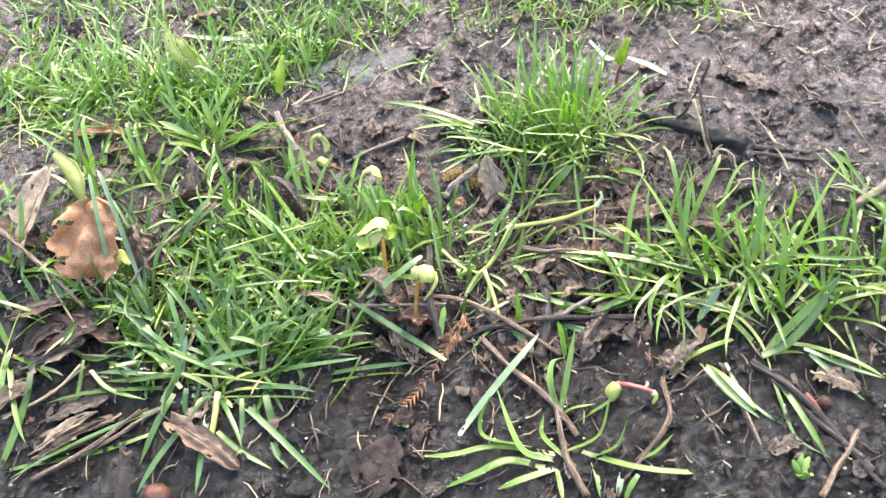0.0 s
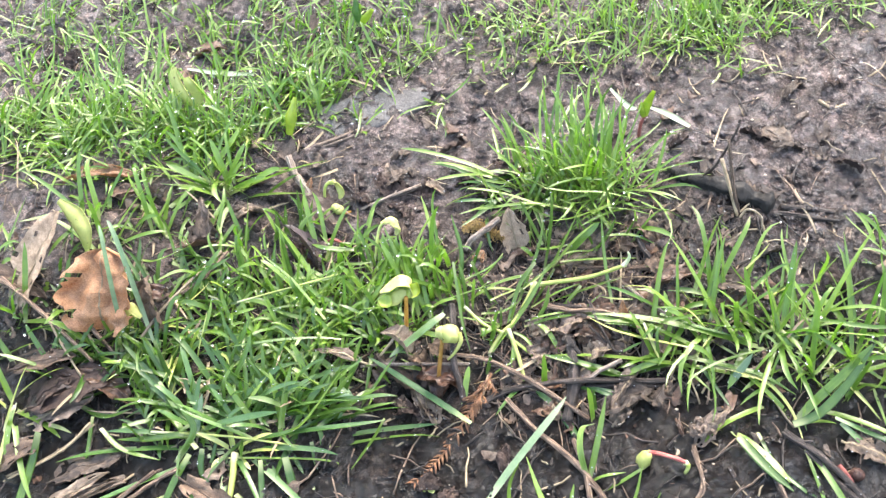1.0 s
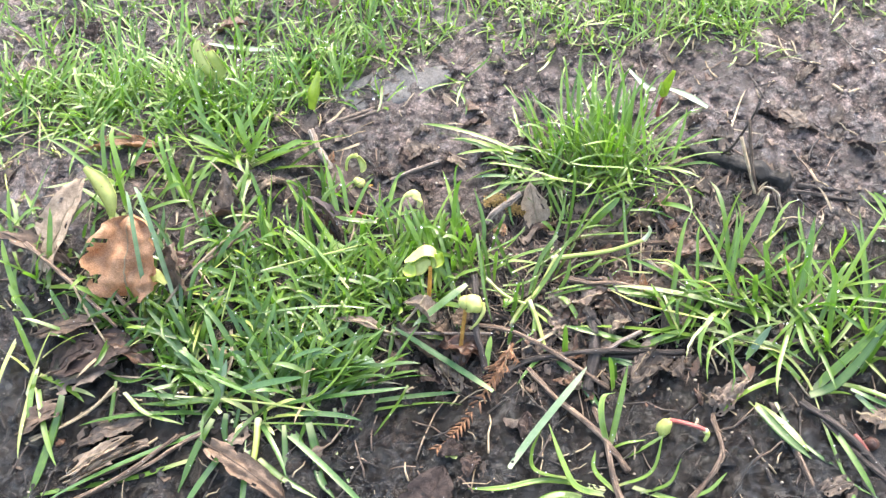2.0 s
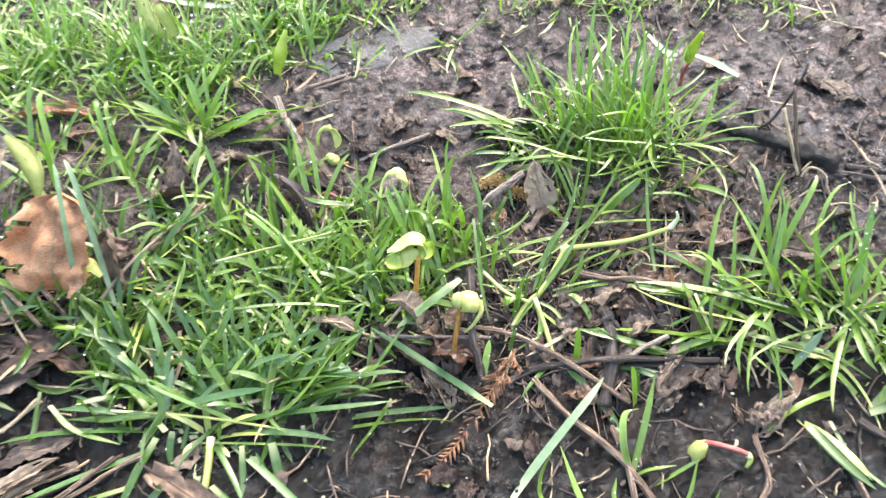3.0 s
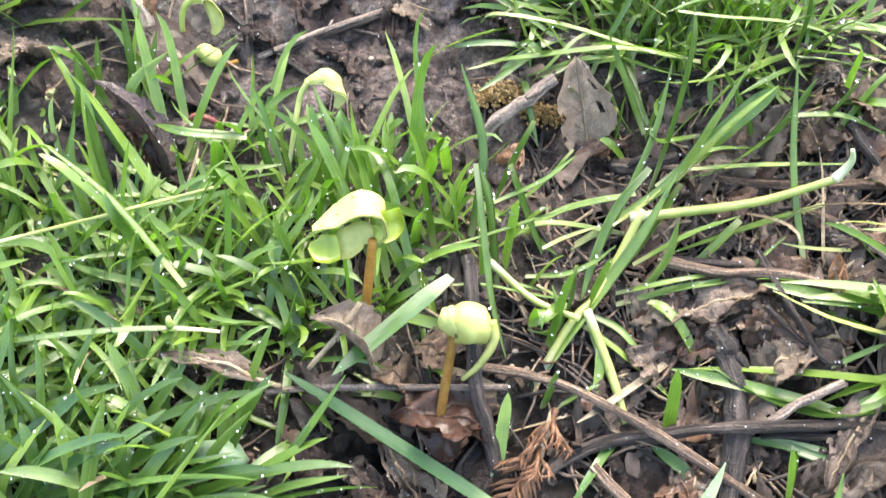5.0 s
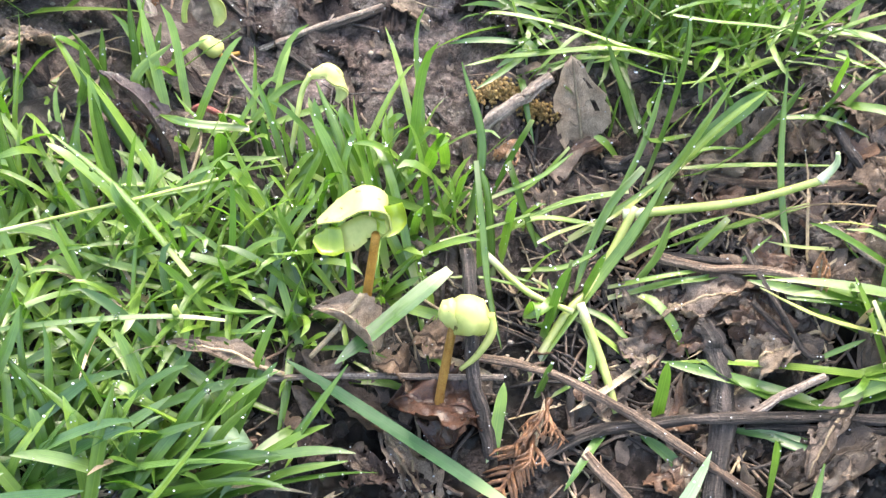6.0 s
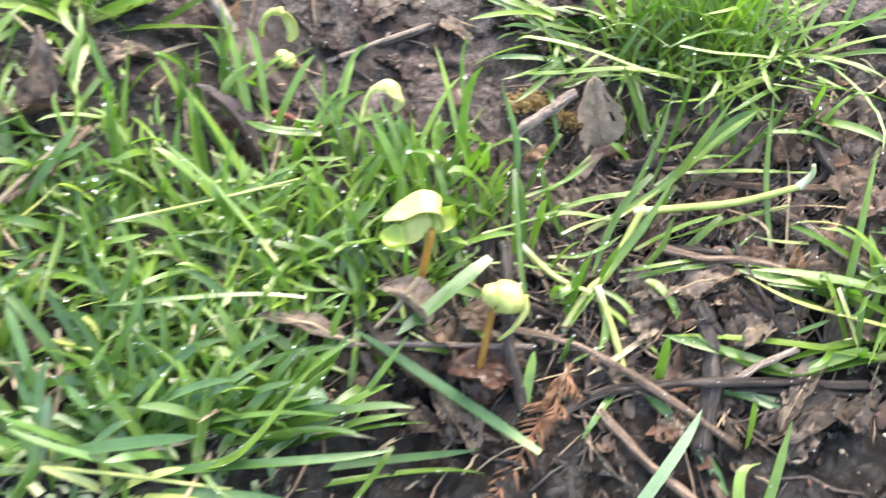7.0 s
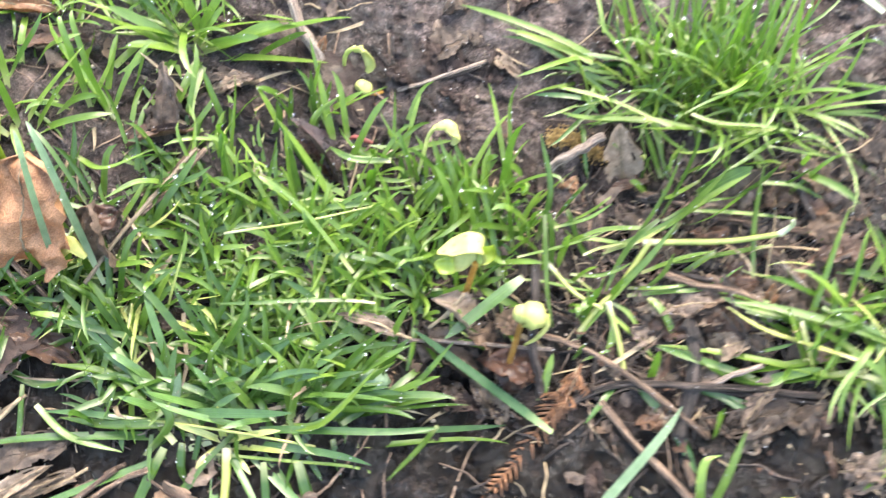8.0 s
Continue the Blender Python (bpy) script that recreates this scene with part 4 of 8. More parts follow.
grass_plant("dark green broad grass blades lying on mud", BLUE_GRASS, [
    ((0.087, -0.025, 0), (0.066, -0.005, 0.004), 0.0048, 0.00559, 0),
    ((0.135, -0.017, 0), (0.093, -0.005, 0.004), 0.0036, 0.0048, 0),
    ((0.055, 0.133, 0), (0.024, 0.116, 0.006), 0.0048, 0.004472, 0),
    ((0.030, 0.137, 0), (0.004, 0.152, 0.008), 0.0036, 0.00516, 0),
    ((0.049, 0.124, 0), (0.007, 0.128, 0.006), 0.006, 0.0036, 0),
    ((0.057, -0.001, 0), (0.040, -0.023, 0.004), 0.0048, 0.0043, 0),
    ((0.060, 0.139, 0), (0.030, 0.142, 0.012), 0.006, 0.0046, 0),
    ((0.079, 0.126, 0), (0.053, 0.118, 0.004), 0.006, 0.0042, 0),
])
grass_plant("pale blue-green flat grass blade with a blunt tip", BLUE_GRASS, [
    ((0.005, 0.035, 0.02), (-0.031, 0.006, 0.024), 0, 0.00814, 0),
])
grass_plant("dark blue-green keeled grass blade lying over dead leaves", SLATE, [
    ((0.024, -0.028, 0.008), (-0.047, 0.013, 0.014), 0, 0.00506, 0),
])
grass_plant("pale grey-green grass blades drooping over a tan leaf", GREY_GRASS, [
    ((-0.220, 0.025, 0.01), (-0.230, 0.059, 0.068), 0.024, 0.0034, 0),
    ((-0.200, 0.026, 0.01), (-0.226, 0.065, 0.062), 0.024, 0.0038, 0),
])
twig("grass_stolon", "pale yellow-green grass runner with a white cut tip", PALE, [(0.032, 0.014, 0.001), (0.042, 0.026, 0.008), (0.054, 0.038, 0.012), (0.067, 0.055, 0.016)], 0.0013, 0.0015, "grass", 0.18)
twig("grass_stolon", "pale green straight grass stalk", PALE, [(0.063, 0.054, 0.015), (0.081, 0.054, 0.016), (0.104, 0.053, 0.017), (0.127, 0.053, 0.018)], 0.0017, 0.0013, "grass", 0.08)
twig("grass_sheath", "white bent tip of a dead grass sheath", BLEACHED, [(0.125, 0.053, 0.018), (0.128, 0.054, 0.02), (0.129, 0.054, 0.023), (0.128, 0.054, 0.027)], 0.0017, 0.0007, "grass", 0.05)
twig("grass_stolon", "white bleached grass sheath lying on soil", PALE, [(0.048, 0.030, 0.01), (0.054, 0.016, 0.008), (0.059, 0.001, 0.004)], 0.0016, 0.0013, "grass", 0.08)
twig("grass_stolon", "whitish grass runner under the sheaf", PALE, [(0.018, 0.045, 0.012), (0.031, 0.033, 0.012), (0.045, 0.025, 0.012)], 0.0012, 0.0010, "grass", 0.08)
twig("grass_stolon", "thin yellow-green grass runner over the rosette", PALE, [(-0.193, -0.030, 0.01), (-0.140, -0.034, 0.014), (-0.091, -0.038, 0.01)], 0.0009, 0.0007, "grass", 0.05)
twig("grass_stolon", "yellowish grass stalk base on mud", PALE, [(-0.135, -0.039, 0.006), (-0.134, -0.057, 0.005), (-0.135, -0.077, 0.003)], 0.0026, 0.0018, "grass", 0.08)
twig("twig", "dark wet arched twig lying on leaves", BARK, [(0.035, -0.015, 0), (0.034, -0.013, 0.004), (0.046, -0.007, 0.006), (0.063, -0.004, 0.007), (0.090, -0.007, 0.013), (0.119, -0.006, 0.008), (0.150, -0.009, 0.006)], 0.0022, 0.0017, "twig", 0.25)
twig("twig", "long thin brown twig lying across mud", BROWN_TWIG, [(0.013, 0.015, 0.01), (0.029, 0.011, 0.01), (0.045, 0.005, 0.01), (0.068, -0.007, 0.012), (0.100, -0.027, 0.006)], 0.0014, 0.0016, "twig", 0.25)
twig("twig", "thin pale brown straw stem behind seedlings", PALE_BARK, [(-0.052, 0.009, 0.012), (-0.033, 0.009, 0.013), (-0.005, 0.008, 0.013), (0.022, 0.007, 0.011)], 0.0010, 0.0010, "twig", 0.25)
twig("twig", "dark leaning stick beside a seedling", BARK, [(0.010, 0.039, 0.024), (0.011, 0.024, 0.022), (0.012, 0.007, 0.016), (0.016, -0.003, 0.006), (0.019, -0.010, 0)], 0.0021, 0.0024, "twig", 0.25)
twig("stick", "thick cracked dark grey stick lying on leaves", BARK, [(0.086, 0.023, 0.008), (0.090, 0.017, 0.011), (0.091, 0.009, 0.011), (0.091, -0.004, 0.008), (0.087, -0.026, 0.005)], 0.0035, 0.0038, "twig", 0.25)
twig("twig", "straight brown stem lying on mud", BROWN_TWIG, [(0.047, -0.013, 0.008), (0.067, -0.032, 0.006), (0.094, -0.057, 0.004), (0.110, -0.078, 0.004)], 0.0017, 0.002, "twig", 0.25)
twig("stick", "brown stick end on mud", BROWN_TWIG, [(0.090, -0.036, 0.004), (0.097, -0.060, 0.004), (0.103, -0.090, 0.005), (0.116, -0.117, 0.004)], 0.0016, 0.0023, "twig", 0.25)
twig("stick", "short pale weathered stick resting on leaves", PALE_BARK, [(0.041, 0.101, 0.02), (0.034, 0.098, 0.018), (0.025, 0.095, 0.012), (0.017, 0.094, 0.003)], 0.0022, 0.0026, "twig", 0.25)
twig("stalk", "brown dry stalk lying in grass by a leaf", BROWN_TWIG, [(-0.251, 0.035, 0.02), (-0.233, 0.023, 0.014), (-0.221, 0.015, 0.006)], 0.0016, 0.0012, "twig", 0.25)
twig("stalk", "straw-coloured dry stalk lying in grass", STRAW, [(-0.250, 0.031, 0.018), (-0.242, 0.023, 0.012), (-0.238, 0.019, 0.006)], 0.001, 0.0008, "twig", 0.25)
twig("twig", "pale brown thin twig lying in grass", BROWN_TWIG, [(-0.156, 0.091, 0.012), (-0.171, 0.073, 0.013), (-0.184, 0.056, 0.014)], 0.0012, 0.0011, "twig", 0.25)
twig("twig", "thin pale twig lying on bare soil", BROWN_TWIG, [(-0.069, 0.157, 0.003), (-0.067, 0.142, 0.003), (-0.065, 0.125, 0.002)], 0.001, 0.0012, "twig", 0.25)
twig("twig", "thin dark twig lying on bare soil", BARK, [(-0.100, 0.173, 0.004), (-0.072, 0.146, 0.003), (-0.043, 0.119, 0.003)], 0.0011, 0.0008, "twig", 0.25)
twig("twig", "grey twig lying on bare soil", BARK, [(-0.056, 0.130, 0.003), (-0.038, 0.135, 0.004), (-0.008, 0.145, 0.004)], 0.0014, 0.001, "twig", 0.25)
twig("twig", "straight grey twig on bare mud", GREY_LEAF, [(-0.101, 0.179, 0.003), (-0.081, 0.189, 0.003), (-0.066, 0.196, 0.003)], 0.0014, 0.001, "twig", 0.25)
twig("twig", "brown stick lying in grass", BROWN_TWIG, [(-0.162, 0.093, 0.008), (-0.177, 0.079, 0.006), (-0.203, 0.054, 0.004)], 0.0018, 0.0014, "twig", 0.25)
twig("twig", "bent grey stick standing by grass", PALE_BARK, [(-0.119, 0.160, 0.022), (-0.114, 0.152, 0.016), (-0.107, 0.147, 0.008), (-0.103, 0.141, 0.001)], 0.0024, 0.0032, "twig", 0.25)
twig("twig", "thin straw lying on mud", STRAW, [(-0.294, -0.051, 0.004), (-0.264, -0.039, 0.005), (-0.236, -0.021, 0.006)], 0.0011, 0.0009, "twig", 0.25)
twig("twig", "brown stem lying on mud", BROWN_TWIG, [(-0.257, -0.079, 0.004), (-0.222, -0.067, 0.004), (-0.184, -0.048, 0.004)], 0.0016, 0.0012, "twig", 0.25)
twig("twig", "dark curved stick on mud beside grass", BARK, [(0.218, -0.047, 0.006), (0.239, -0.065, 0.006), (0.260, -0.083, 0.004), (0.286, -0.114, 0.004)], 0.0022, 0.0016, "twig", 0.25)
twig("twig", "dark thin rootlet on mud", BARK, [(0.184, -0.065, 0.002), (0.192, -0.091, 0.002), (0.199, -0.118, 0.002)], 0.0013, 0.0009, "twig", 0.25)
twig("twig", "brown dry stem on mud", BROWN_TWIG, [(0.249, -0.124, 0.003), (0.263, -0.103, 0.004), (0.276, -0.084, 0.005)], 0.002, 0.0014, "twig", 0.25)
twig("twig", "brown rootlet on mud", BARK, [(0.206, -0.067, 0.002), (0.216, -0.098, 0.002), (0.231, -0.121, 0.002)], 0.0014, 0.001, "twig", 0.25)
twig("stick", "short pale weathered stick on mud", GREY_LEAF, [(0.293, 0.060, 0.004), (0.306, 0.069, 0.004), (0.322, 0.079, 0.004)], 0.0032, 0.003, "twig", 0.25)
twig("twig", "upright thin brown stem on mud", BROWN_TWIG, [(0.194, 0.098, 0.05), (0.198, 0.093, 0.026), (0.204, 0.088, 0)], 0.001, 0.0013, "twig", 0.25)
twig("twig", "thin dark branching stem on mud", BARK, [(0.202, 0.108, 0.055), (0.199, 0.106, 0.045), (0.189, 0.108, 0.02), (0.181, 0.114, 0.006)], 0.0009, 0.0009, "twig", 0.25)
twig("twig", "curly pale rootlet on mud", STRAW, [(0.204, 0.085, 0.002), (0.209, 0.086, 0.008), (0.217, 0.083, 0.01), (0.219, 0.079, 0.006), (0.223, 0.076, 0.001)], 0.0009, 0.0007, "twig", 0.25)
charred_stick("charred black wet stick half buried in mud", [(0.158, 0.130, 0.001), (0.178, 0.115, 0.003), (0.202, 0.103, 0.003), (0.228, 0.095, 0.001)], 0.0046, 0.0072)
twig("twig", "long dark twig lying on mud", BARK, [(0.190, 0.094, 0.002), (0.232, 0.091, 0.003), (0.272, 0.092, 0.003), (0.304, 0.094, 0.003)], 0.0014, 0.0012, "twig", 0.25)
twig("twig", "straight twig lying on wet mud", BARK, [(0.168, 0.044, 0.002), (0.198, 0.055, 0.003), (0.233, 0.067, 0.003)], 0.0012, 0.001, "twig", 0.25)
flat_straw("flat pale straw lying on mud", [(-0.217, 0.257, 0.006), (-0.190, 0.252, 0.007), (-0.160, 0.248, 0.006)], 0.005)
flat_straw("pale bleached straw leaning on tuft", [(0.123, 0.206, 0.012), (0.135, 0.187, 0.014), (0.141, 0.181, 0.014)], 0.005)
flat_straw("flat white bleached straw lying on mud", [(0.151, 0.185, 0.008), (0.164, 0.174, 0.007), (0.178, 0.163, 0.005)], 0.005)
twig("twig", "thin twig at the lawn's edge", BARK, [(-0.064, 0.269, 0.006), (-0.042, 0.254, 0.008), (-0.024, 0.243, 0.004)], 0.0016, 0.0012, "twig", 0.25)
twig("twig", "grey root piece beside stone", GREY_LEAF, [(-0.097, 0.178, 0.003), (-0.080, 0.184, 0.004), (-0.061, 0.194, 0.004)], 0.0013, 0.001, "twig", 0.25)
twig("twig", "dark twig across leaf litter", BARK, [(0.086, 0.114, 0.004), (0.113, 0.107, 0.005), (0.140, 0.101, 0.005)], 0.0015, 0.0013, "twig", 0.25)
twig("twig", "dark brown twig under grass sheaf", BROWN_TWIG, [(0.061, 0.082, 0.006), (0.076, 0.079, 0.005), (0.109, 0.068, 0.004), (0.159, 0.056, 0.004)], 0.0018, 0.0018, "twig", 0.25)
twig("twig", "brown stem lying on mud below sheaf", BROWN_TWIG, [(0.121, 0.055, 0.004), (0.135, 0.044, 0.004), (0.156, 0.031, 0.004)], 0.0016, 0.0016, "twig", 0.25)
twig("twig", "dark twig below the grass sheaf", BARK, [(0.073, 0.046, 0.004), (0.097, 0.042, 0.004), (0.119, 0.034, 0.003)], 0.0014, 0.0012, "twig", 0.25)
twig("twig", "dark forked stick on wet soil", BARK, [(0.136, 0.076, 0.008), (0.141, 0.068, 0.006), (0.147, 0.061, 0.004), (0.157, 0.045, 0.003)], 0.0018, 0.0016, "twig", 0.25)
twig("twig", "short stub of dark twig", BARK, [(0.062, 0.084, 0.004), (0.067, 0.080, 0.005), (0.082, 0.080, 0.005)], 0.0026, 0.0022, "twig", 0.25)
dry_leaf("large orange-tan dead leaf standing in grass", TAN_LEAF, (-0.237, 0.031, 0.014), (-0.231, 0.060, 0.046), 0.054, 0, 0.85, 0.006, 1, 8, 0.010)
dry_leaf("brown curled dead leaf behind a tan leaf", BROWN_LEAF, (-0.195, 0.034, 0.014), (-0.201, 0.045, 0.04), 0.022, 0.5, 0.9, 0.004, 1, 4, 0.004)
dry_leaf("rust-brown bark-like leaf piece on soil", RUST_LEAF, (-0.168, 0.102, 0.006), (-0.196, 0.090, 0.006), 0.015, 0.3, 0.9, 0.003, 0, 6, 0.002)
dry_leaf("small tan dry leaf on soil", LIGHT_LEAF, (-0.136, 0.129, 0.004), (-0.153, 0.120, 0.006), 0.013, 0.2, 0.8, 0.003, 0, 7, 0.002)
dry_leaf("grey-brown dead leaf leaning on grass", LIGHT_LEAF, (-0.304, 0.050, 0.008), (-0.270, 0.086, 0.042), 0.034, 0, 0.5, 0.003, 1, 5, 0.003)
dry_leaf("torn brown dead leaf under the grass rosette", BROWN_LEAF, (-0.165, -0.060, 0.008), (-0.110, -0.091, 0.004), 0.017, 0.3, 0.7, 0.004, 1, 8, 0.004)
dry_leaf("pointed grey-brown dead leaf standing up", LIGHT_LEAF, (0.055, 0.090, 0), (0.048, 0.103, 0.025), 0.021, 0, 0.8, 0.002, 0, 11, 0.0015)
dry_leaf("pinkish tan dead leaf lying flat", TAN_LEAF, (-0.297, 0.151, 0.003), (-0.237, 0.152, 0.008), 0.016, 0, 0.8, 0.006, 0, 13, 0.004)
dry_leaf("brown dead leaf lying flat", RUST_LEAF, (-0.257, 0.135, 0.003), (-0.220, 0.139, 0.006), 0.014, 0, 0.8, 0.004, 0, 14, 0.003)
dry_leaf("dark brown curled pod-like leaf leaning in grass", POD, (-0.090, 0.086, 0.002), (-0.114, 0.102, 0.022), 0.017, 0.4, 1.4, 0.005, 0, 17, 0.0012)
dry_leaf("large dark wet dead leaf lying on soil", BLACK_LEAF, (-0.079, 0.115, 0.002), (-0.117, 0.152, 0.006), 0.03, 0, 0.5, 0.004, 0, 19, 0.004)
dry_leaf("pale tan strip of dead leaf in grass", LIGHT_LEAF, (-0.051, 0.010, 0.014), (-0.084, 0.018, 0.019), 0.009, 0, 0.6, 0.003, 0, 23, 0.002)
dry_leaf("tan-brown curled husk at a seedling's foot", LIGHT_LEAF, (-0.019, 0.015, 0.012), (-0.038, 0.024, 0.022), 0.024, 0.2, 1.4, 0.006, 0, 29, 0.0015)
dry_leaf("rust-brown rotten leaf round a seedling's foot", WET_RUST, (0.017, -0.002, 0.002), (-0.014, 0.004, 0.008), 0.024, 0, 0.8, 0.006, 0, 31, 0.004)
dry_leaf("brown rotten leaf under straw stem", BROWN_LEAF, (-0.013, 0.000, 0.002), (-0.041, 0.010, 0.008), 0.022, 0.1, 0.8, 0.004, 0, 37, 0.004)
dry_leaf("pale grey torn dead leaf lying on mud", LIGHT_LEAF, (0.001, -0.022, 0.002), (-0.016, -0.004, 0.01), 0.015, 0.3, 0.8, 0.003, 0, 41, 0.003)
dry_leaf("pale grey crumpled dead leaf among twigs", LIGHT_LEAF, (0.102, 0.009, 0.002), (0.116, 0.014, 0.008), 0.016, 0, 0.9, 0.004, 0, 43, 0.005)
dry_leaf("brown-grey dead leaf under twig", GREY_LEAF, (0.134, 0.001, 0.004), (0.115, -0.024, 0.004), 0.013, 0.4, 1, 0.003, 0, 47, 0.003)
dry_leaf("dark brown dead leaf lying on mud", DARK_LEAF, (0.138, -0.015, 0.002), (0.146, -0.028, 0.008), 0.02, 0, 0.7, 0.004, 0, 53, 0.004)
dry_leaf("brown fibrous dead leaf lying below sheaf", BROWN_LEAF, (0.086, 0.032, 0.003), (0.108, 0.034, 0.008), 0.022, 0, 0.6, 0.004, 0, 59, 0.004)
dry_leaf("grey dead leaf behind grass blades", GREY_LEAF, (0.105, 0.076, 0.002), (0.119, 0.085, 0.012), 0.017, 0.2, 0.7, 0.003, 0, 61, 0.003)
dry_leaf("brown crumpled dead leaf on litter", BROWN_LEAF, (0.122, 0.073, 0.002), (0.136, 0.072, 0.008), 0.016, 0, 1, 0.004, 0, 67, 0.005)
dry_leaf("grey dead leaf standing in grass", GREY_LEAF, (-0.168, 0.109, 0), (-0.180, 0.124, 0.022), 0.015, 0.5, 0.8, 0.003, 0, 71, 0.003)
dry_leaf("dark flat dead leaf on mud", BLACK_LEAF, (-0.023, -0.107, 0.002), (-0.007, -0.073, 0.004), 0.034, 0, 0.4, 0.002, 0, 73, 0.003)
nut("glossy red-brown nut half buried in mud", (-0.167, -0.102, 0), 0.0078)
dry_leaf("pale fibrous dry leaf strip on mud", LIGHT_LEAF, (-0.259, -0.075, 0.003), (-0.214, -0.055, 0.006), 0.009, 0, 1, 0.004, 0, 83, 0.003)
dry_leaf("dark leaf scrap lying on soil", BLACK_LEAF, (-0.037, 0.136, 0.002), (-0.042, 0.152, 0.005), 0.02, 0, 0.5, 0.002, 1, 89, 0.0012)
dry_leaf("grey-brown leaf lying on soil", DARK_LEAF, (-0.046, 0.145, 0.002), (-0.028, 0.154, 0.006), 0.02, 0, 0.6, 0.003, 0, 97, 0.003)
dry_leaf("pale leaf scrap on bare soil", LIGHT_LEAF, (-0.017, 0.146, 0.002), (-0.000, 0.135, 0.004), 0.01, 0, 0.7, 0.003, 0, 101, 0.002)
dry_leaf("orange-brown leaf scrap in grass", TAN_LEAF, (0.025, 0.085, 0.002), (0.030, 0.087, 0.01), 0.01, 0.2, 0.8, 0.002, 0, 103, 0.002)
dry_leaf("dark red-brown curved leaf scrap", RUST_LEAF, (0.049, 0.085, 0.003), (0.067, 0.087, 0.006), 0.008, 0.2, 1.2, 0.004, 0, 107, 0.002)
dry_leaf("brown leaf scrap under twig", DARK_LEAF, (0.038, 0.035, 0.003), (0.055, 0.044, 0.006), 0.014, 0, 0.8, 0.003, 0, 109, 0.003)
dry_leaf("brown leaf scrap lying on soil", GREY_LEAF, (-0.150, 0.122, 0.002), (-0.136, 0.130, 0.006), 0.014, 0, 0.8, 0.004, 0, 113, 0.003)
dry_leaf("grey-brown dead leaf leaning in grass edge", DARK_LEAF, (-0.181, 0.097, 0.002), (-0.179, 0.122, 0.016), 0.018, 0.3, 0.7, 0.003, 0, 127, 0.003)
dry_leaf("brown dead leaf deep in grass", RUST_LEAF, (-0.215, -0.004, 0.003), (-0.252, 0.009, 0.008), 0.02, 0, 0.7, 0.004, 0, 131, 0.004)
dry_leaf("dark leaf under the grass rosette", BLACK_LEAF, (-0.285, -0.011, 0.002), (-0.254, 0.007, 0.006), 0.028, 0, 0.5, 0.003, 0, 137, 0.004)
dry_leaf("brown dead leaf lying in lawn grass", RUST_LEAF, (-0.214, 0.274, 0.003), (-0.186, 0.274, 0.008), 0.018, 0, 0.7, 0.004, 0, 139, 0.003)
dry_leaf("grey dead leaf in lawn grass", GREY_LEAF, (0.061, 0.239, 0.002), (0.072, 0.248, 0.008), 0.014, 0.2, 0.7, 0.003, 0, 149, 0.003)
dry_leaf("dark wet leaf on bare mud", DARK_LEAF, (0.223, 0.172, 0.002), (0.249, 0.150, 0.003), 0.026, 0, 0.4, 0.002, 0, 151, 0.003)
dry_leaf("dark brown dead leaf on bare mud", DARK_LEAF, (0.186, 0.046, 0.002), (0.214, 0.033, 0.012), 0.02, 0.2, 0.9, 0.004, 0, 157, 0.003)
dry_leaf("brown dead leaf at the mat's edge", DARK_LEAF, (0.109, -0.024, 0.002), (0.142, -0.013, 0.006), 0.02, 0, 0.7, 0.003, 0, 163, 0.004)
dry_leaf("grey crumpled leaf on mud", GREY_LEAF, (0.165, -0.049, 0.002), (0.187, -0.032, 0.008), 0.016, 0.2, 0.9, 0.003, 0, 167, 0.004)

plant = seedling("seedling with an amber stem and curled cream seed leaves")
stem_part("stem", plant, [(-0.023, 0.032, 0), (-0.021, 0.031, 0.02), (-0.019, 0.030, 0.042)], 0.0017, 0.0014, STEM)
leaf_part("seed_leaf", plant, [(-0.018, 0.030, 0.041), (-0.016, 0.033, 0.043), (-0.017, 0.035, 0.048), (-0.023, 0.035, 0.051), (-0.030, 0.035, 0.049), (-0.037, 0.034, 0.046)], (0.003, 0.008, 0.011, 0.0115, 0.010, 0.002), (0.12, -1, -0.05), 0.45, CREAM)
leaf_part("seed_leaf", plant, [(-0.017, 0.031, 0.041), (-0.022, 0.033, 0.042), (-0.027, 0.032, 0.041), (-0.032, 0.032, 0.04)], (0.003, 0.008, 0.0095, 0.007), (0.15, -0.7, -0.75), 0.4, CREAM)
leaf_part("seed_leaf_base", plant, [(-0.017, 0.030, 0.042), (-0.015, 0.033, 0.044), (-0.016, 0.035, 0.048)], (0.004, 0.011, 0.010), (0.9, -0.3, -0.3), 0.5, FRESH)
leaf_part("seed_leaf_tip", plant, [(-0.029, 0.030, 0.0425), (-0.032, 0.030, 0.0425), (-0.035, 0.030, 0.0425), (-0.038, 0.031, 0.0425)], (0.008, 0.0096, 0.0085, 0.002), (0.1, -0.68, -0.73), 0.6, FRESH)
plant = seedling("seedling with an amber stem and tightly rolled cream bud")
stem_part("stem", plant, [(-0.000, -0.004, 0), (0.002, 0.003, 0.014), (0.005, 0.012, 0.03)], 0.0016, 0.0014, STEM)
lump_part("bud", plant, (0.010, 0.014, 0.031), (0.0066, 0.0070, 0.0062), CREAM, 0.5, 0.25, 0.30)
lump_part("bud", plant, (0.004, 0.014, 0.032), (0.0034, 0.0045, 0.0052), CREAM, -0.3, 0.3, 0.2)
stem_part("seed_leaf_tip", plant, [(0.016, 0.014, 0.03), (0.017, 0.011, 0.026), (0.013, 0.008, 0.022), (0.008, 0.007, 0.018)], 0.0019, 0.0007, CREAM)
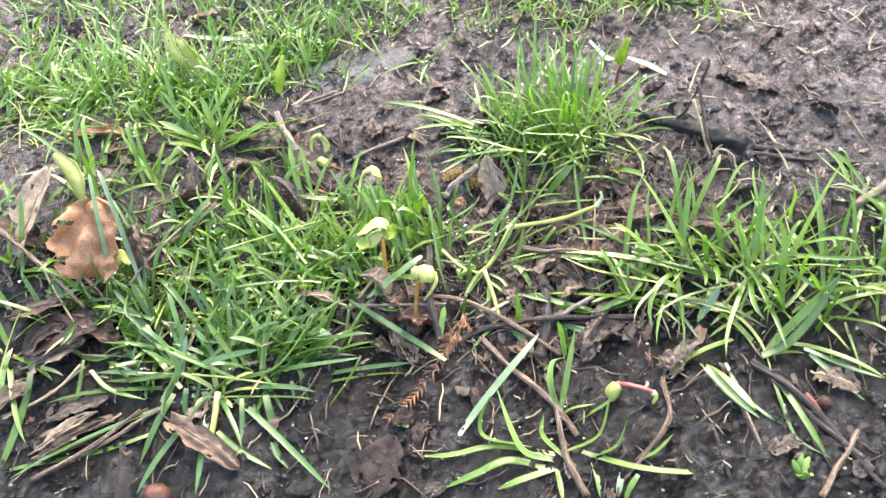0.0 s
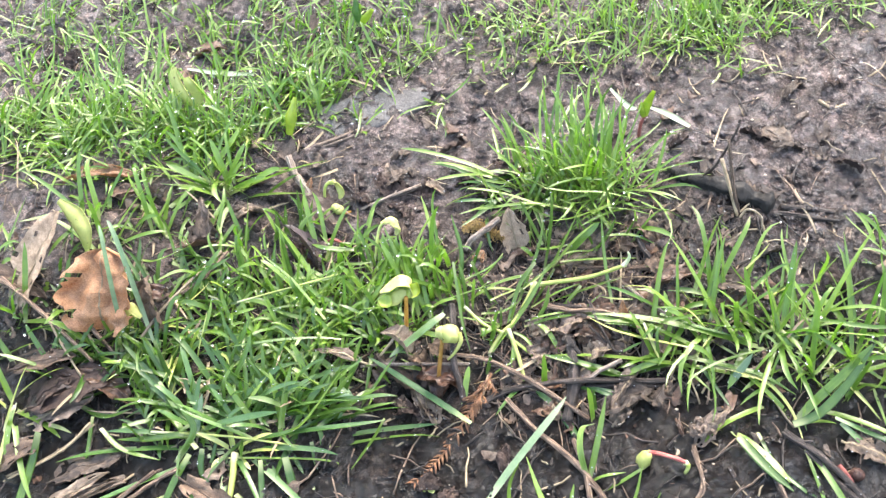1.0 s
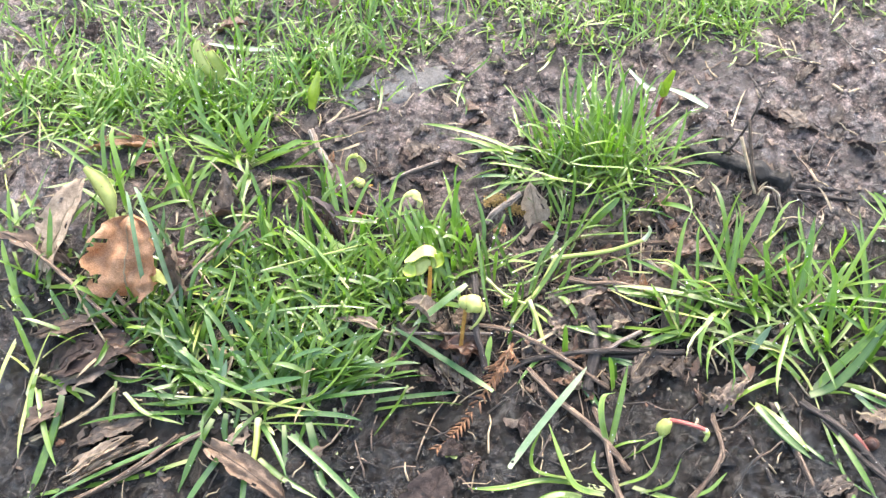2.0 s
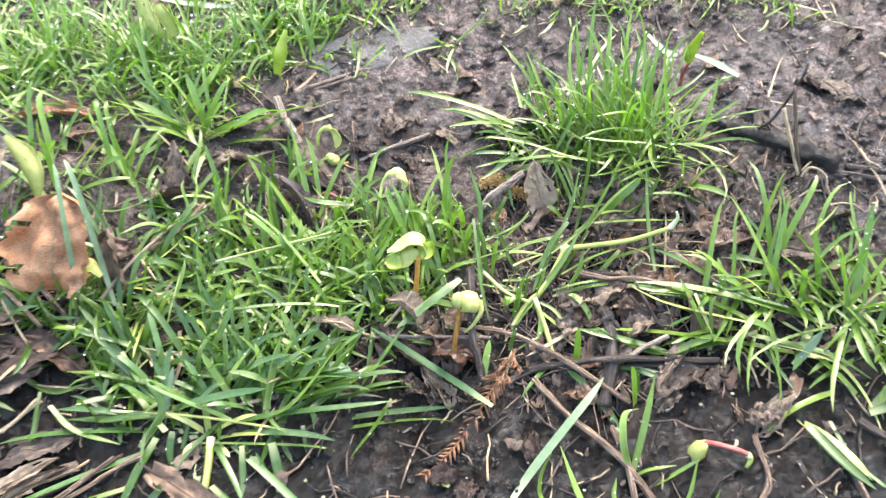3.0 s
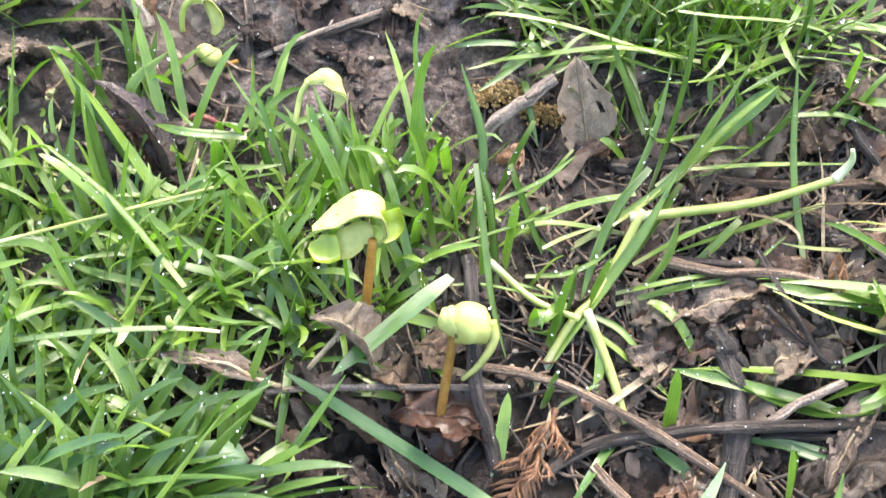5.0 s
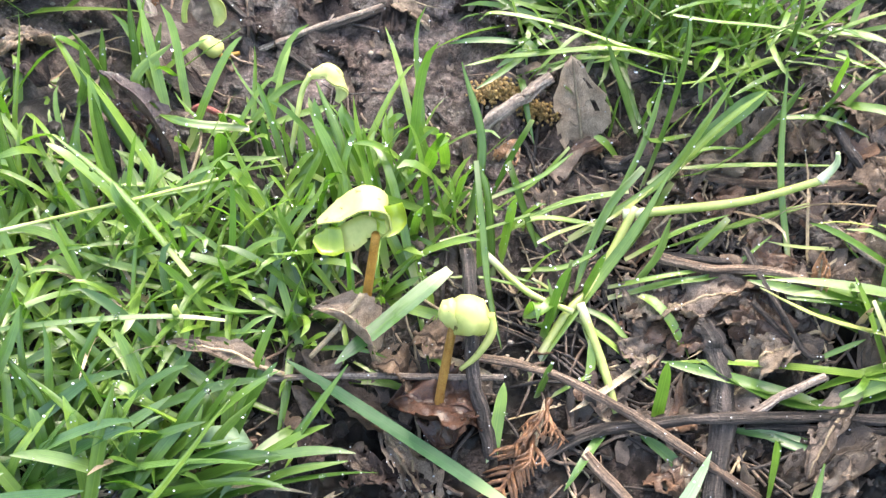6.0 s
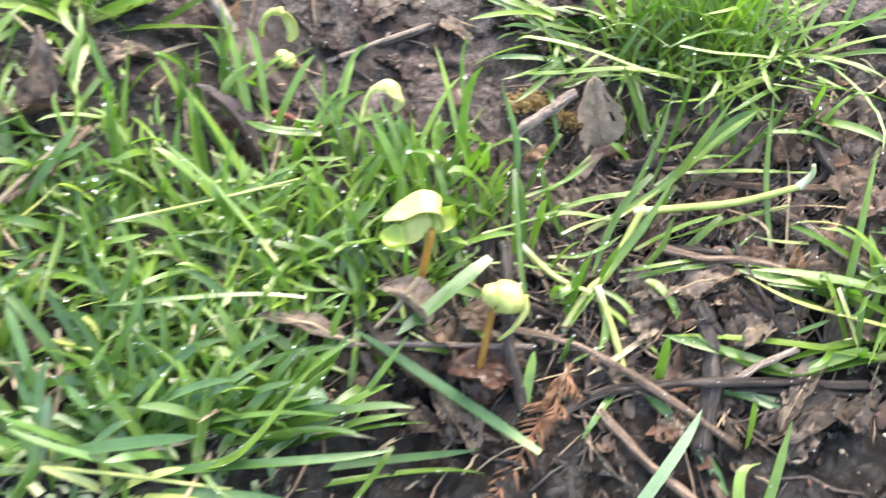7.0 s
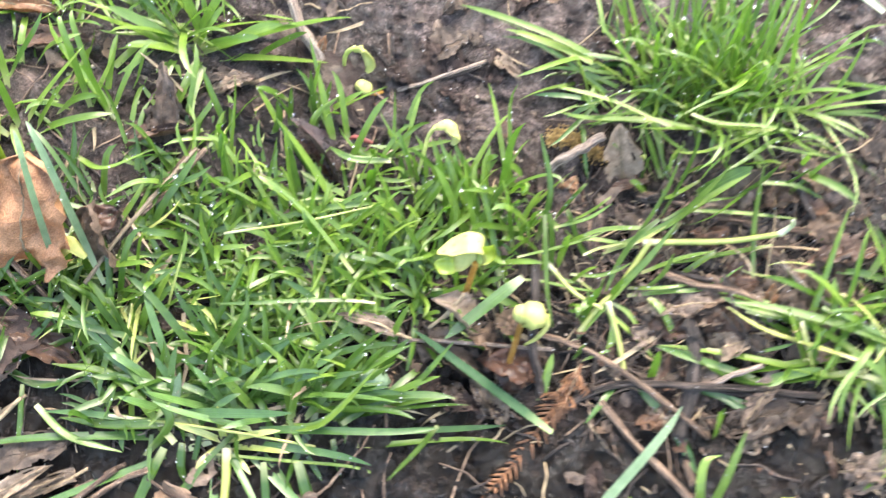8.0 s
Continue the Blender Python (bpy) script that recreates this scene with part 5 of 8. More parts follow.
plant = seedling("hook-necked green seedling with a drooping cream seed leaf")
stem_part("stem", plant, [(-0.050, 0.090, 0), (-0.047, 0.095, 0.012), (-0.045, 0.099, 0.018), (-0.042, 0.101, 0.022)], 0.0009, 0.0011, PALE)
leaf_part("seed_leaf", plant, [(-0.043, 0.101, 0.021), (-0.039, 0.101, 0.023), (-0.036, 0.101, 0.024), (-0.032, 0.100, 0.022), (-0.031, 0.099, 0.019), (-0.033, 0.097, 0.017)], (0.0024, 0.0050, 0.0068, 0.0070, 0.0058, 0.002), (0.35, -0.6, -0.7), 0.9, CREAM, 0.0012)
plant = seedling("crook-shaped pale sprout rising from bare soil")
stem_part("stem", plant, [(-0.091, 0.142, 0), (-0.091, 0.142, 0.008), (-0.089, 0.142, 0.014), (-0.085, 0.142, 0.0165)], 0.0010, 0.0013, PALE)
leaf_part("seed_leaf", plant, [(-0.086, 0.141, 0.0165), (-0.081, 0.140, 0.0165), (-0.078, 0.139, 0.012), (-0.077, 0.137, 0.009), (-0.079, 0.136, 0.006)], (0.0026, 0.0050, 0.0058, 0.0055, 0.002), (0.9, -0.35, -0.3), 0.7, CREAM)
plant = seedling("opening seed with a green curl and pink root tip")
lump_part("seed_leaf", plant, (-0.080, 0.130, 0.004), (0.0050, 0.0045, 0.0036), CREAM, 0.6, 0.2, 0.25)
stem_part("root_tip", plant, [(-0.079, 0.129, 0.003), (-0.075, 0.128, 0.003), (-0.070, 0.130, 0.003)], 0.0012, 0.0008, STEM)
plant = seedling("seedling with one large folded pale green leaf")
stem_part("stem", plant, [(-0.254, 0.077, 0), (-0.254, 0.077, 0.018)], 0.0016, 0.0016, FRESH)
leaf_part("seed_leaf", plant, [(-0.254, 0.077, 0.018), (-0.255, 0.080, 0.03), (-0.261, 0.086, 0.04), (-0.271, 0.092, 0.046)], (0.006, 0.015, 0.016, 0.005), (1, -0.1, 0), 0.9, CREAM)
plant = seedling("cream seed leaf lying against a dead leaf")
stem_part("stem", plant, [(-0.226, 0.027, 0.004), (-0.225, 0.027, 0.014), (-0.223, 0.027, 0.024)], 0.0014, 0.0014, PALE)
leaf_part("seed_leaf", plant, [(-0.223, 0.026, 0.024), (-0.219, 0.030, 0.03), (-0.212, 0.032, 0.033), (-0.205, 0.029, 0.029)], (0.004, 0.0075, 0.009, 0.003), (0.05, -0.68, -0.73), 0.6, CREAM)
plant = seedling("seedling with red stem and upright yellow-green leaves")
stem_part("stem", plant, [(0.142, 0.165, 0), (0.143, 0.163, 0.014), (0.146, 0.163, 0.022)], 0.0014, 0.0012, RED_STEM)
leaf_part("seed_leaf", plant, [(0.146, 0.162, 0.022), (0.147, 0.161, 0.032), (0.151, 0.160, 0.043)], (0.004, 0.0075, 0.003), (1, -0.1, 0), 0.9, FRESH)
leaf_part("seed_leaf", plant, [(0.145, 0.161, 0.022), (0.143, 0.161, 0.028), (0.143, 0.162, 0.033)], (0.004, 0.006, 0.002), (1, -0.1, 0), 0.9, FRESH)
plant = seedling("seedling with two pale ribbon-like seed leaves")
stem_part("stem", plant, [(-0.201, 0.210, 0), (-0.203, 0.213, 0.012)], 0.0015, 0.0014, PALE)
leaf_part("seed_leaf", plant, [(-0.203, 0.213, 0.012), (-0.210, 0.213, 0.024), (-0.214, 0.216, 0.034), (-0.213, 0.219, 0.042)], (0.005, 0.010, 0.009, 0.004), (1, -0.1, 0), 0.7, CREAM)
leaf_part("seed_leaf", plant, [(-0.202, 0.213, 0.012), (-0.198, 0.213, 0.02), (-0.201, 0.211, 0.032), (-0.203, 0.212, 0.038)], (0.006, 0.012, 0.011, 0.006), (1, -0.1, 0), 0.7, CREAM)
plant = seedling("seedling with one folded green upright leaf")
stem_part("stem", plant, [(-0.123, 0.185, 0), (-0.122, 0.186, 0.01)], 0.0014, 0.0012, BARK)
leaf_part("seed_leaf", plant, [(-0.122, 0.185, 0.01), (-0.119, 0.186, 0.024), (-0.114, 0.191, 0.038)], (0.006, 0.011, 0.003), (1, -0.1, 0), 0.9, FRESH)
plant = seedling("small far seedling with dark stem and two leaves")
stem_part("stem", plant, [(-0.076, 0.280, 0), (-0.073, 0.277, 0.014)], 0.0012, 0.0012, BARK)
leaf_part("seed_leaf", plant, [(-0.073, 0.277, 0.014), (-0.075, 0.275, 0.028), (-0.074, 0.277, 0.04)], (0.004, 0.008, 0.003), (1, -0.1, 0), 0.7, BLUE_GRASS)
leaf_part("seed_leaf", plant, [(-0.073, 0.277, 0.014), (-0.068, 0.274, 0.022), (-0.061, 0.273, 0.03)], (0.004, 0.007, 0.003), (1, -0.1, 0), 0.7, FRESH)
plant = seedling("fallen sprouting seed with a red root on mud")
lump_part("seed_leaf", plant, (0.133, -0.059, 0.006), (0.0046, 0.0046, 0.0076), CREAM, 0.3, 0.25, 0.25)
stem_part("root", plant, [(0.136, -0.058, 0.01), (0.143, -0.061, 0.012), (0.152, -0.065, 0.011), (0.157, -0.066, 0.008)], 0.0015, 0.0013, RED_STEM)
stem_part("root_tip", plant, [(0.157, -0.066, 0.008), (0.159, -0.066, 0.004), (0.157, -0.068, 0.001)], 0.0018, 0.0010, PALE)
plant = seedling("sprouting seed with a red root beside a dry stem")
lump_part("seed_leaf", plant, (0.258, -0.070, 0.005), (0.0046, 0.0042, 0.0040), NUT, 0.3, 0.2, 0.2)
stem_part("root", plant, [(0.248, -0.066, 0.006), (0.251, -0.071, 0.007), (0.255, -0.074, 0.003)], 0.0015, 0.0012, RED_STEM)
plant = seedling("tiny bright green sprout on mud")
leaf_part("seed_leaf", plant, [(0.239, -0.116, 0.002), (0.236, -0.113, 0.006), (0.234, -0.110, 0.008)], (0.002, 0.0055, 0.0015), (1, -0.1, 0), 0.5, GRASS)
leaf_part("seed_leaf", plant, [(0.239, -0.116, 0.002), (0.239, -0.110, 0.006), (0.240, -0.105, 0.008)], (0.002, 0.0055, 0.0015), (1, -0.1, 0), 0.5, GRASS)
leaf_part("seed_leaf", plant, [(0.239, -0.116, 0.002), (0.241, -0.111, 0.006), (0.244, -0.107, 0.008)], (0.002, 0.0055, 0.0015), (1, -0.1, 0), 0.5, GRASS)
leaf_part("seed_leaf", plant, [(0.239, -0.116, 0.002), (0.242, -0.116, 0.006), (0.245, -0.117, 0.008)], (0.002, 0.0055, 0.0015), (1, -0.1, 0), 0.5, GRASS)
leaf_part("seed_leaf", plant, [(0.239, -0.116, 0.002), (0.237, -0.117, 0.006), (0.236, -0.119, 0.008)], (0.002, 0.0055, 0.0015), (1, -0.1, 0), 0.5, GRASS)
plant = seedling("tiny pale green sprout tip on mud")
leaf_part("seed_leaf", plant, [(-0.005, -0.063, 0.002), (-0.006, -0.062, 0.005), (-0.008, -0.060, 0.005)], (0.002, 0.005, 0.002), (1, -0.1, 0), 0.5, CREAM)
leaf_part("seed_leaf", plant, [(-0.005, -0.063, 0.002), (-0.003, -0.063, 0.005), (-0.002, -0.062, 0.005)], (0.002, 0.005, 0.002), (1, -0.1, 0), 0.5, CREAM)
leaf_part("seed_leaf", plant, [(-0.005, -0.063, 0.002), (-0.002, -0.065, 0.005), (0.001, -0.067, 0.005)], (0.002, 0.005, 0.002), (1, -0.1, 0), 0.5, CREAM)
leaf_part("seed_leaf", plant, [(-0.005, -0.063, 0.002), (-0.005, -0.065, 0.005), (-0.006, -0.067, 0.005)], (0.002, 0.005, 0.002), (1, -0.1, 0), 0.5, CREAM)
plant = seedling("short yellow sprout stub standing in grass")
stem_part("stem", plant, [(-0.082, 0.027, 0.006), (-0.081, 0.025, 0.016), (-0.081, 0.022, 0.026), (-0.081, 0.023, 0.0262)], 0.0019, 0.0006, PALE)
plant = seedling("thin crooked white sprout beside a dead leaf")
stem_part("stem", plant, [(0.064, 0.096, 0), (0.062, 0.096, 0.006), (0.063, 0.097, 0.01), (0.060, 0.096, 0.009)], 0.0012, 0.0010, PALE)
plant = seedling("small bent pinkish sprout on soil")
stem_part("stem", plant, [(-0.086, 0.106, 0), (-0.083, 0.105, 0.006), (-0.078, 0.104, 0.007), (-0.074, 0.105, 0.004)], 0.0013, 0.0010, RED_STEM)

flat_stone((-0.107, 0.201, 0), (-0.022, 0.223, 0), 0.040)
catkin([(0.017, 0.107, 0.004), (0.025, 0.106, 0.006), (0.034, 0.103, 0.006), (0.043, 0.100, 0.004)])
cedar_sprig([(0.037, 0.003, 0.008), (0.030, -0.009, 0.006), (0.023, -0.018, 0.004), (0.005, -0.042, 0.003), (-0.012, -0.060, 0.002)])
dry_leaf("pale grey-brown leaf lying in the litter", LIGHT_LEAF, (0.075, 0.037, 0.002), (0.063, 0.031, 0.00313872), 0.017494, -0.13, 0.79, 0.003, 0, 313, 0.0035)
dry_leaf("dark brown torn leaf lying in the litter", RUST_LEAF, (0.103, 0.017, 0.002), (0.108, 0.030, 0.0045008), 0.0212748, 0.2, 0.68, 0.003, 1, 299, 0.0035)
dry_leaf("dark brown torn leaf lying in the litter", RUST_LEAF, (0.067, 0.025, 0.002), (0.085, 0.035, 0.00360703), 0.0180585, 0.1, 0.5, 0.003, 0, 326, 0.0035)
dry_leaf("dark brown torn leaf lying in the litter", RUST_LEAF, (0.100, 0.036, 0.002), (0.121, 0.039, 0.00305048), 0.0149194, 0.12, 0.39, 0.003, 0, 411, 0.0035)
dry_leaf("dark brown torn leaf lying in the litter", RUST_LEAF, (0.093, 0.023, 0.002), (0.076, 0.017, 0.00868815), 0.0124324, -0.27, 0.58, 0.003, 1, 465, 0.0035)
dry_leaf("grey-brown crumpled leaf lying in the litter", GREY_LEAF, (0.103, 0.009, 0.002), (0.088, -0.004, 0.00346507), 0.0211353, 0.08, 0.46, 0.003, 0, 382, 0.0035)
dry_leaf("dark brown torn leaf lying in the litter", RUST_LEAF, (0.093, 0.002, 0.002), (0.083, 0.010, 0.00370686), 0.0126161, -0.16, 0.66, 0.003, 0, 262, 0.0035)
dry_leaf("pale grey-brown leaf lying in the litter", LIGHT_LEAF, (0.085, 0.031, 0.002), (0.070, 0.026, 0.00927149), 0.0215474, 0.14, 0.78, 0.003, 0, 365, 0.0035)
dry_leaf("pale grey-brown leaf lying in the litter", LIGHT_LEAF, (0.076, -0.022, 0.002), (0.079, -0.012, 0.00505387), 0.0139142, -0.03, 0.28, 0.003, 1, 506, 0.0035)
dry_leaf("grey-brown crumpled leaf lying in the litter", GREY_LEAF, (0.146, 0.014, 0.002), (0.157, 0.010, 0.00555634), 0.0200435, 0.3, 0.54, 0.003, 1, 306, 0.0035)
dry_leaf("grey-brown crumpled leaf lying in the litter", GREY_LEAF, (0.094, 0.028, 0.002), (0.104, 0.021, 0.00716874), 0.0217062, 0.06, 0.53, 0.003, 0, 364, 0.0035)
dry_leaf("light brown dry leaf lying in the litter", BROWN_LEAF, (0.151, 0.027, 0.002), (0.128, 0.029, 0.00756129), 0.0140026, -0.18, 0.46, 0.003, 1, 218, 0.0035)
dry_leaf("grey-brown crumpled leaf lying in the litter", GREY_LEAF, (0.072, 0.014, 0.002), (0.060, 0.021, 0.00649006), 0.0123165, -0.15, 0.35, 0.003, 0, 595, 0.0035)
dry_leaf("dark brown torn leaf lying in the litter", RUST_LEAF, (0.071, -0.015, 0.002), (0.077, -0.024, 0.00695741), 0.0219057, -0.06, 0.74, 0.003, 0, 453, 0.0035)
dry_leaf("grey-brown crumpled leaf lying in the litter", GREY_LEAF, (0.097, 0.080, 0.002), (0.112, 0.079, 0.00535613), 0.0185691, 0.18, 0.59, 0.003, 1, 470, 0.0035)
dry_leaf("light brown dry leaf lying in the litter", BROWN_LEAF, (0.080, 0.068, 0.002), (0.083, 0.072, 0.00969395), 0.0127438, 0.28, 0.78, 0.003, 0, 222, 0.0035)
dry_leaf("pale grey-brown leaf lying in the litter", LIGHT_LEAF, (0.097, 0.072, 0.002), (0.097, 0.077, 0.00909056), 0.0188785, -0.02, 0.48, 0.003, 1, 674, 0.0035)
dry_leaf("dark brown torn leaf lying in the litter", RUST_LEAF, (0.096, 0.066, 0.002), (0.098, 0.055, 0.00381123), 0.0200987, 0.17, 0.73, 0.003, 0, 649, 0.0035)
dry_leaf("light brown dry leaf lying in the litter", BROWN_LEAF, (0.149, 0.079, 0.002), (0.132, 0.086, 0.00940664), 0.0163964, -0.25, 0.62, 0.003, 0, 450, 0.0035)
dry_leaf("pale grey-brown leaf lying in the litter", LIGHT_LEAF, (0.114, 0.083, 0.002), (0.114, 0.086, 0.00837306), 0.0172299, -0.29, 0.7, 0.003, 0, 243, 0.0035)
dry_leaf("light brown dry leaf lying in the litter", BROWN_LEAF, (0.148, 0.068, 0.002), (0.151, 0.052, 0.0046359), 0.0168665, 0.28, 0.26, 0.003, 0, 668, 0.0035)
dry_leaf("dark torn leaf scrap lying on wet mud", BLACK_LEAF, (0.000, -0.014, 0.002), (-0.018, -0.014, 0.00346843), 0.0125, -0.18, 0.38, 0.003, 1, 416, 0.0035)
dry_leaf("dark torn leaf scrap lying on wet mud", BLACK_LEAF, (-0.033, -0.004, 0.002), (-0.042, -0.012, 0.00528588), 0.0124, -0.14, 0.78, 0.003, 0, 563, 0.0035)
dry_leaf("dark torn leaf scrap lying on wet mud", DARK_LEAF, (-0.029, -0.007, 0.002), (-0.019, -0.016, 0.00668417), 0.0103, -0.05, 0.38, 0.003, 0, 592, 0.0035)
dry_leaf("dark torn leaf scrap lying on wet mud", BLACK_LEAF, (-0.028, -0.013, 0.002), (-0.015, -0.016, 0.00680859), 0.0127, 0.17, 0.54, 0.003, 1, 513, 0.0035)
dry_leaf("dark torn leaf scrap lying on wet mud", BLACK_LEAF, (0.000, 0.000, 0.002), (-0.000, -0.014, 0.00393278), 0.0077, -0.21, 0.69, 0.003, 0, 346, 0.0035)
dry_leaf("dark torn leaf scrap lying on wet mud", DARK_LEAF, (0.019, 0.001, 0.002), (0.003, 0.005, 0.00353943), 0.0111, 0.24, 0.4, 0.003, 1, 367, 0.0035)
dry_leaf("dark torn leaf scrap lying on wet mud", BLACK_LEAF, (-0.056, 0.134, 0.002), (-0.070, 0.136, 0.00860773), 0.0120, 0.27, 0.3, 0.003, 1, 538, 0.0035)
dry_leaf("dark torn leaf scrap lying on wet mud", BLACK_LEAF, (-0.015, 0.132, 0.002), (-0.013, 0.148, 0.00420415), 0.0101, 0.23, 0.33, 0.003, 1, 636, 0.0035)
dry_leaf("dark torn leaf scrap lying on wet mud", DARK_LEAF, (0.023, 0.145, 0.002), (0.004, 0.152, 0.00516774), 0.0086, -0.1, 0.58, 0.003, 1, 660, 0.0035)
dry_leaf("dark torn leaf scrap lying on wet mud", BLACK_LEAF, (0.009, 0.142, 0.002), (0.025, 0.141, 0.00588095), 0.0073, -0.19, 0.52, 0.003, 1, 406, 0.0035)
dry_leaf("dark torn leaf scrap lying on wet mud", BLACK_LEAF, (0.025, 0.139, 0.002), (0.031, 0.126, 0.00722663), 0.0091, -0.25, 0.35, 0.003, 0, 527, 0.0035)
dry_leaf("dark torn leaf scrap lying on wet mud", DARK_LEAF, (0.022, 0.133, 0.002), (0.025, 0.142, 0.00348355), 0.0080, -0.27, 0.44, 0.003, 1, 209, 0.0035)
dry_leaf("dark torn leaf scrap lying on wet mud", BLACK_LEAF, (-0.129, 0.142, 0.002), (-0.118, 0.136, 0.00357361), 0.0088, 0.23, 0.59, 0.003, 0, 574, 0.0035)
dry_leaf("dark torn leaf scrap lying on wet mud", BLACK_LEAF, (-0.151, 0.122, 0.002), (-0.135, 0.108, 0.00691971), 0.0114, 0.13, 0.53, 0.003, 1, 278, 0.0035)
dry_leaf("dark torn leaf scrap lying on wet mud", DARK_LEAF, (-0.148, 0.131, 0.002), (-0.161, 0.123, 0.00912348), 0.0087, -0.07, 0.61, 0.003, 1, 368, 0.0035)
dry_leaf("dark torn leaf scrap lying on wet mud", BLACK_LEAF, (-0.153, 0.148, 0.002), (-0.138, 0.148, 0.00512798), 0.0119, -0.25, 0.27, 0.003, 0, 318, 0.0035)
dry_leaf("dark torn leaf scrap lying on wet mud", BLACK_LEAF, (-0.150, 0.152, 0.002), (-0.133, 0.153, 0.00997507), 0.0114, 0.25, 0.76, 0.003, 1, 372, 0.0035)
dry_leaf("dark torn leaf scrap lying on wet mud", DARK_LEAF, (-0.102, 0.095, 0.002), (-0.113, 0.097, 0.00513604), 0.0111, 0.24, 0.56, 0.003, 0, 620, 0.0035)
dry_leaf("dark torn leaf scrap lying on wet mud", BLACK_LEAF, (-0.239, 0.027, 0.002), (-0.219, 0.040, 0.00849035), 0.0101, 0.2, 0.68, 0.003, 0, 656, 0.0035)
dry_leaf("dark torn leaf scrap lying on wet mud", BLACK_LEAF, (-0.290, 0.023, 0.002), (-0.253, 0.005, 0.00723277), 0.0104, 0.29, 0.41, 0.003, 0, 290, 0.0035)
dry_leaf("dark torn leaf scrap lying on wet mud", DARK_LEAF, (-0.226, 0.011, 0.002), (-0.257, 0.014, 0.00327278), 0.0113, -0.1, 0.56, 0.003, 0, 556, 0.0035)
dry_leaf("dark torn leaf scrap lying on wet mud", BLACK_LEAF, (-0.278, 0.009, 0.002), (-0.252, 0.022, 0.00350045), 0.0086, -0.14, 0.77, 0.003, 0, 205, 0.0035)
dry_leaf("dark torn leaf scrap lying on wet mud", BLACK_LEAF, (-0.260, 0.034, 0.002), (-0.279, 0.013, 0.00871142), 0.0090, -0.07, 0.56, 0.003, 0, 288, 0.0035)
dry_leaf("dark brown torn leaf lying in the litter", RUST_LEAF, (0.199, 0.031, 0.002), (0.200, 0.045, 0.00691894), 0.0148288, -0.18, 0.62, 0.003, 1, 289, 0.0035)
dry_leaf("dark brown torn leaf lying in the litter", RUST_LEAF, (0.174, 0.053, 0.002), (0.145, 0.045, 0.00829048), 0.0160711, 0.08, 0.71, 0.003, 1, 584, 0.0035)
dry_leaf("dark torn leaf scrap lying on wet mud", DARK_LEAF, (0.230, 0.065, 0.002), (0.213, 0.060, 0.00726231), 0.0113, 0.08, 0.57, 0.003, 1, 244, 0.0035)
dry_leaf("dark torn leaf scrap lying on wet mud", BLACK_LEAF, (0.272, 0.047, 0.002), (0.252, 0.052, 0.0076813), 0.0125, -0, 0.27, 0.003, 1, 204, 0.0035)
dry_leaf("dark torn leaf scrap lying on wet mud", BLACK_LEAF, (0.205, 0.030, 0.002), (0.214, 0.019, 0.00379803), 0.0130, -0.12, 0.54, 0.003, 0, 664, 0.0035)
dry_leaf("dark torn leaf scrap lying on wet mud", DARK_LEAF, (0.028, 0.149, 0.002), (0.054, 0.142, 0.00829151), 0.0120, 0.11, 0.36, 0.003, 1, 523, 0.0035)
dry_leaf("dark torn leaf scrap lying on wet mud", BLACK_LEAF, (-0.026, 0.121, 0.002), (-0.042, 0.128, 0.00420312), 0.0085, 0.27, 0.77, 0.003, 0, 544, 0.0035)
dry_leaf("dark torn leaf scrap lying on wet mud", BLACK_LEAF, (0.049, 0.143, 0.002), (0.036, 0.155, 0.00892803), 0.0120, -0.06, 0.56, 0.003, 1, 476, 0.0035)
dry_leaf("dark torn leaf scrap lying on wet mud", DARK_LEAF, (-0.030, 0.175, 0.002), (-0.042, 0.167, 0.00426862), 0.0093, -0.12, 0.42, 0.003, 0, 680, 0.0035)
dry_leaf("dark torn leaf scrap lying on wet mud", BLACK_LEAF, (0.011, 0.182, 0.002), (-0.005, 0.166, 0.00433445), 0.0093, 0.29, 0.33, 0.003, 0, 260, 0.0035)
dry_leaf("dark torn leaf scrap lying on wet mud", BLACK_LEAF, (-0.046, 0.137, 0.002), (-0.049, 0.150, 0.00958819), 0.0129, 0.18, 0.68, 0.003, 0, 271, 0.0035)
dry_leaf("dark torn leaf scrap lying on wet mud", DARK_LEAF, (0.061, 0.150, 0.002), (0.052, 0.139, 0.00613209), 0.0117, 0.25, 0.63, 0.003, 0, 258, 0.0035)
dry_leaf("dark torn leaf scrap lying on wet mud", BLACK_LEAF, (0.216, 0.163, 0.002), (0.226, 0.150, 0.00981624), 0.0104, -0.19, 0.57, 0.003, 1, 506, 0.0035)
dry_leaf("dark torn leaf scrap lying on wet mud", BLACK_LEAF, (0.175, 0.157, 0.002), (0.162, 0.142, 0.00735149), 0.0080, 0.06, 0.34, 0.003, 1, 476, 0.0035)
dry_leaf("dark torn leaf scrap lying on wet mud", DARK_LEAF, (0.263, 0.210, 0.002), (0.248, 0.192, 0.00480604), 0.0092, 0.02, 0.53, 0.003, 1, 492, 0.0035)
dry_leaf("dark torn leaf scrap lying on wet mud", BLACK_LEAF, (0.293, 0.207, 0.002), (0.276, 0.196, 0.00991426), 0.0081, 0.13, 0.56, 0.003, 0, 475, 0.0035)
dry_leaf("dark torn leaf scrap lying on wet mud", BLACK_LEAF, (0.277, 0.142, 0.002), (0.294, 0.130, 0.00680673), 0.0088, -0.27, 0.49, 0.003, 1, 307, 0.0035)
dry_leaf("dark torn leaf scrap lying on wet mud", DARK_LEAF, (0.255, 0.150, 0.002), (0.232, 0.141, 0.00921635), 0.0089, -0.05, 0.2, 0.003, 1, 236, 0.0035)
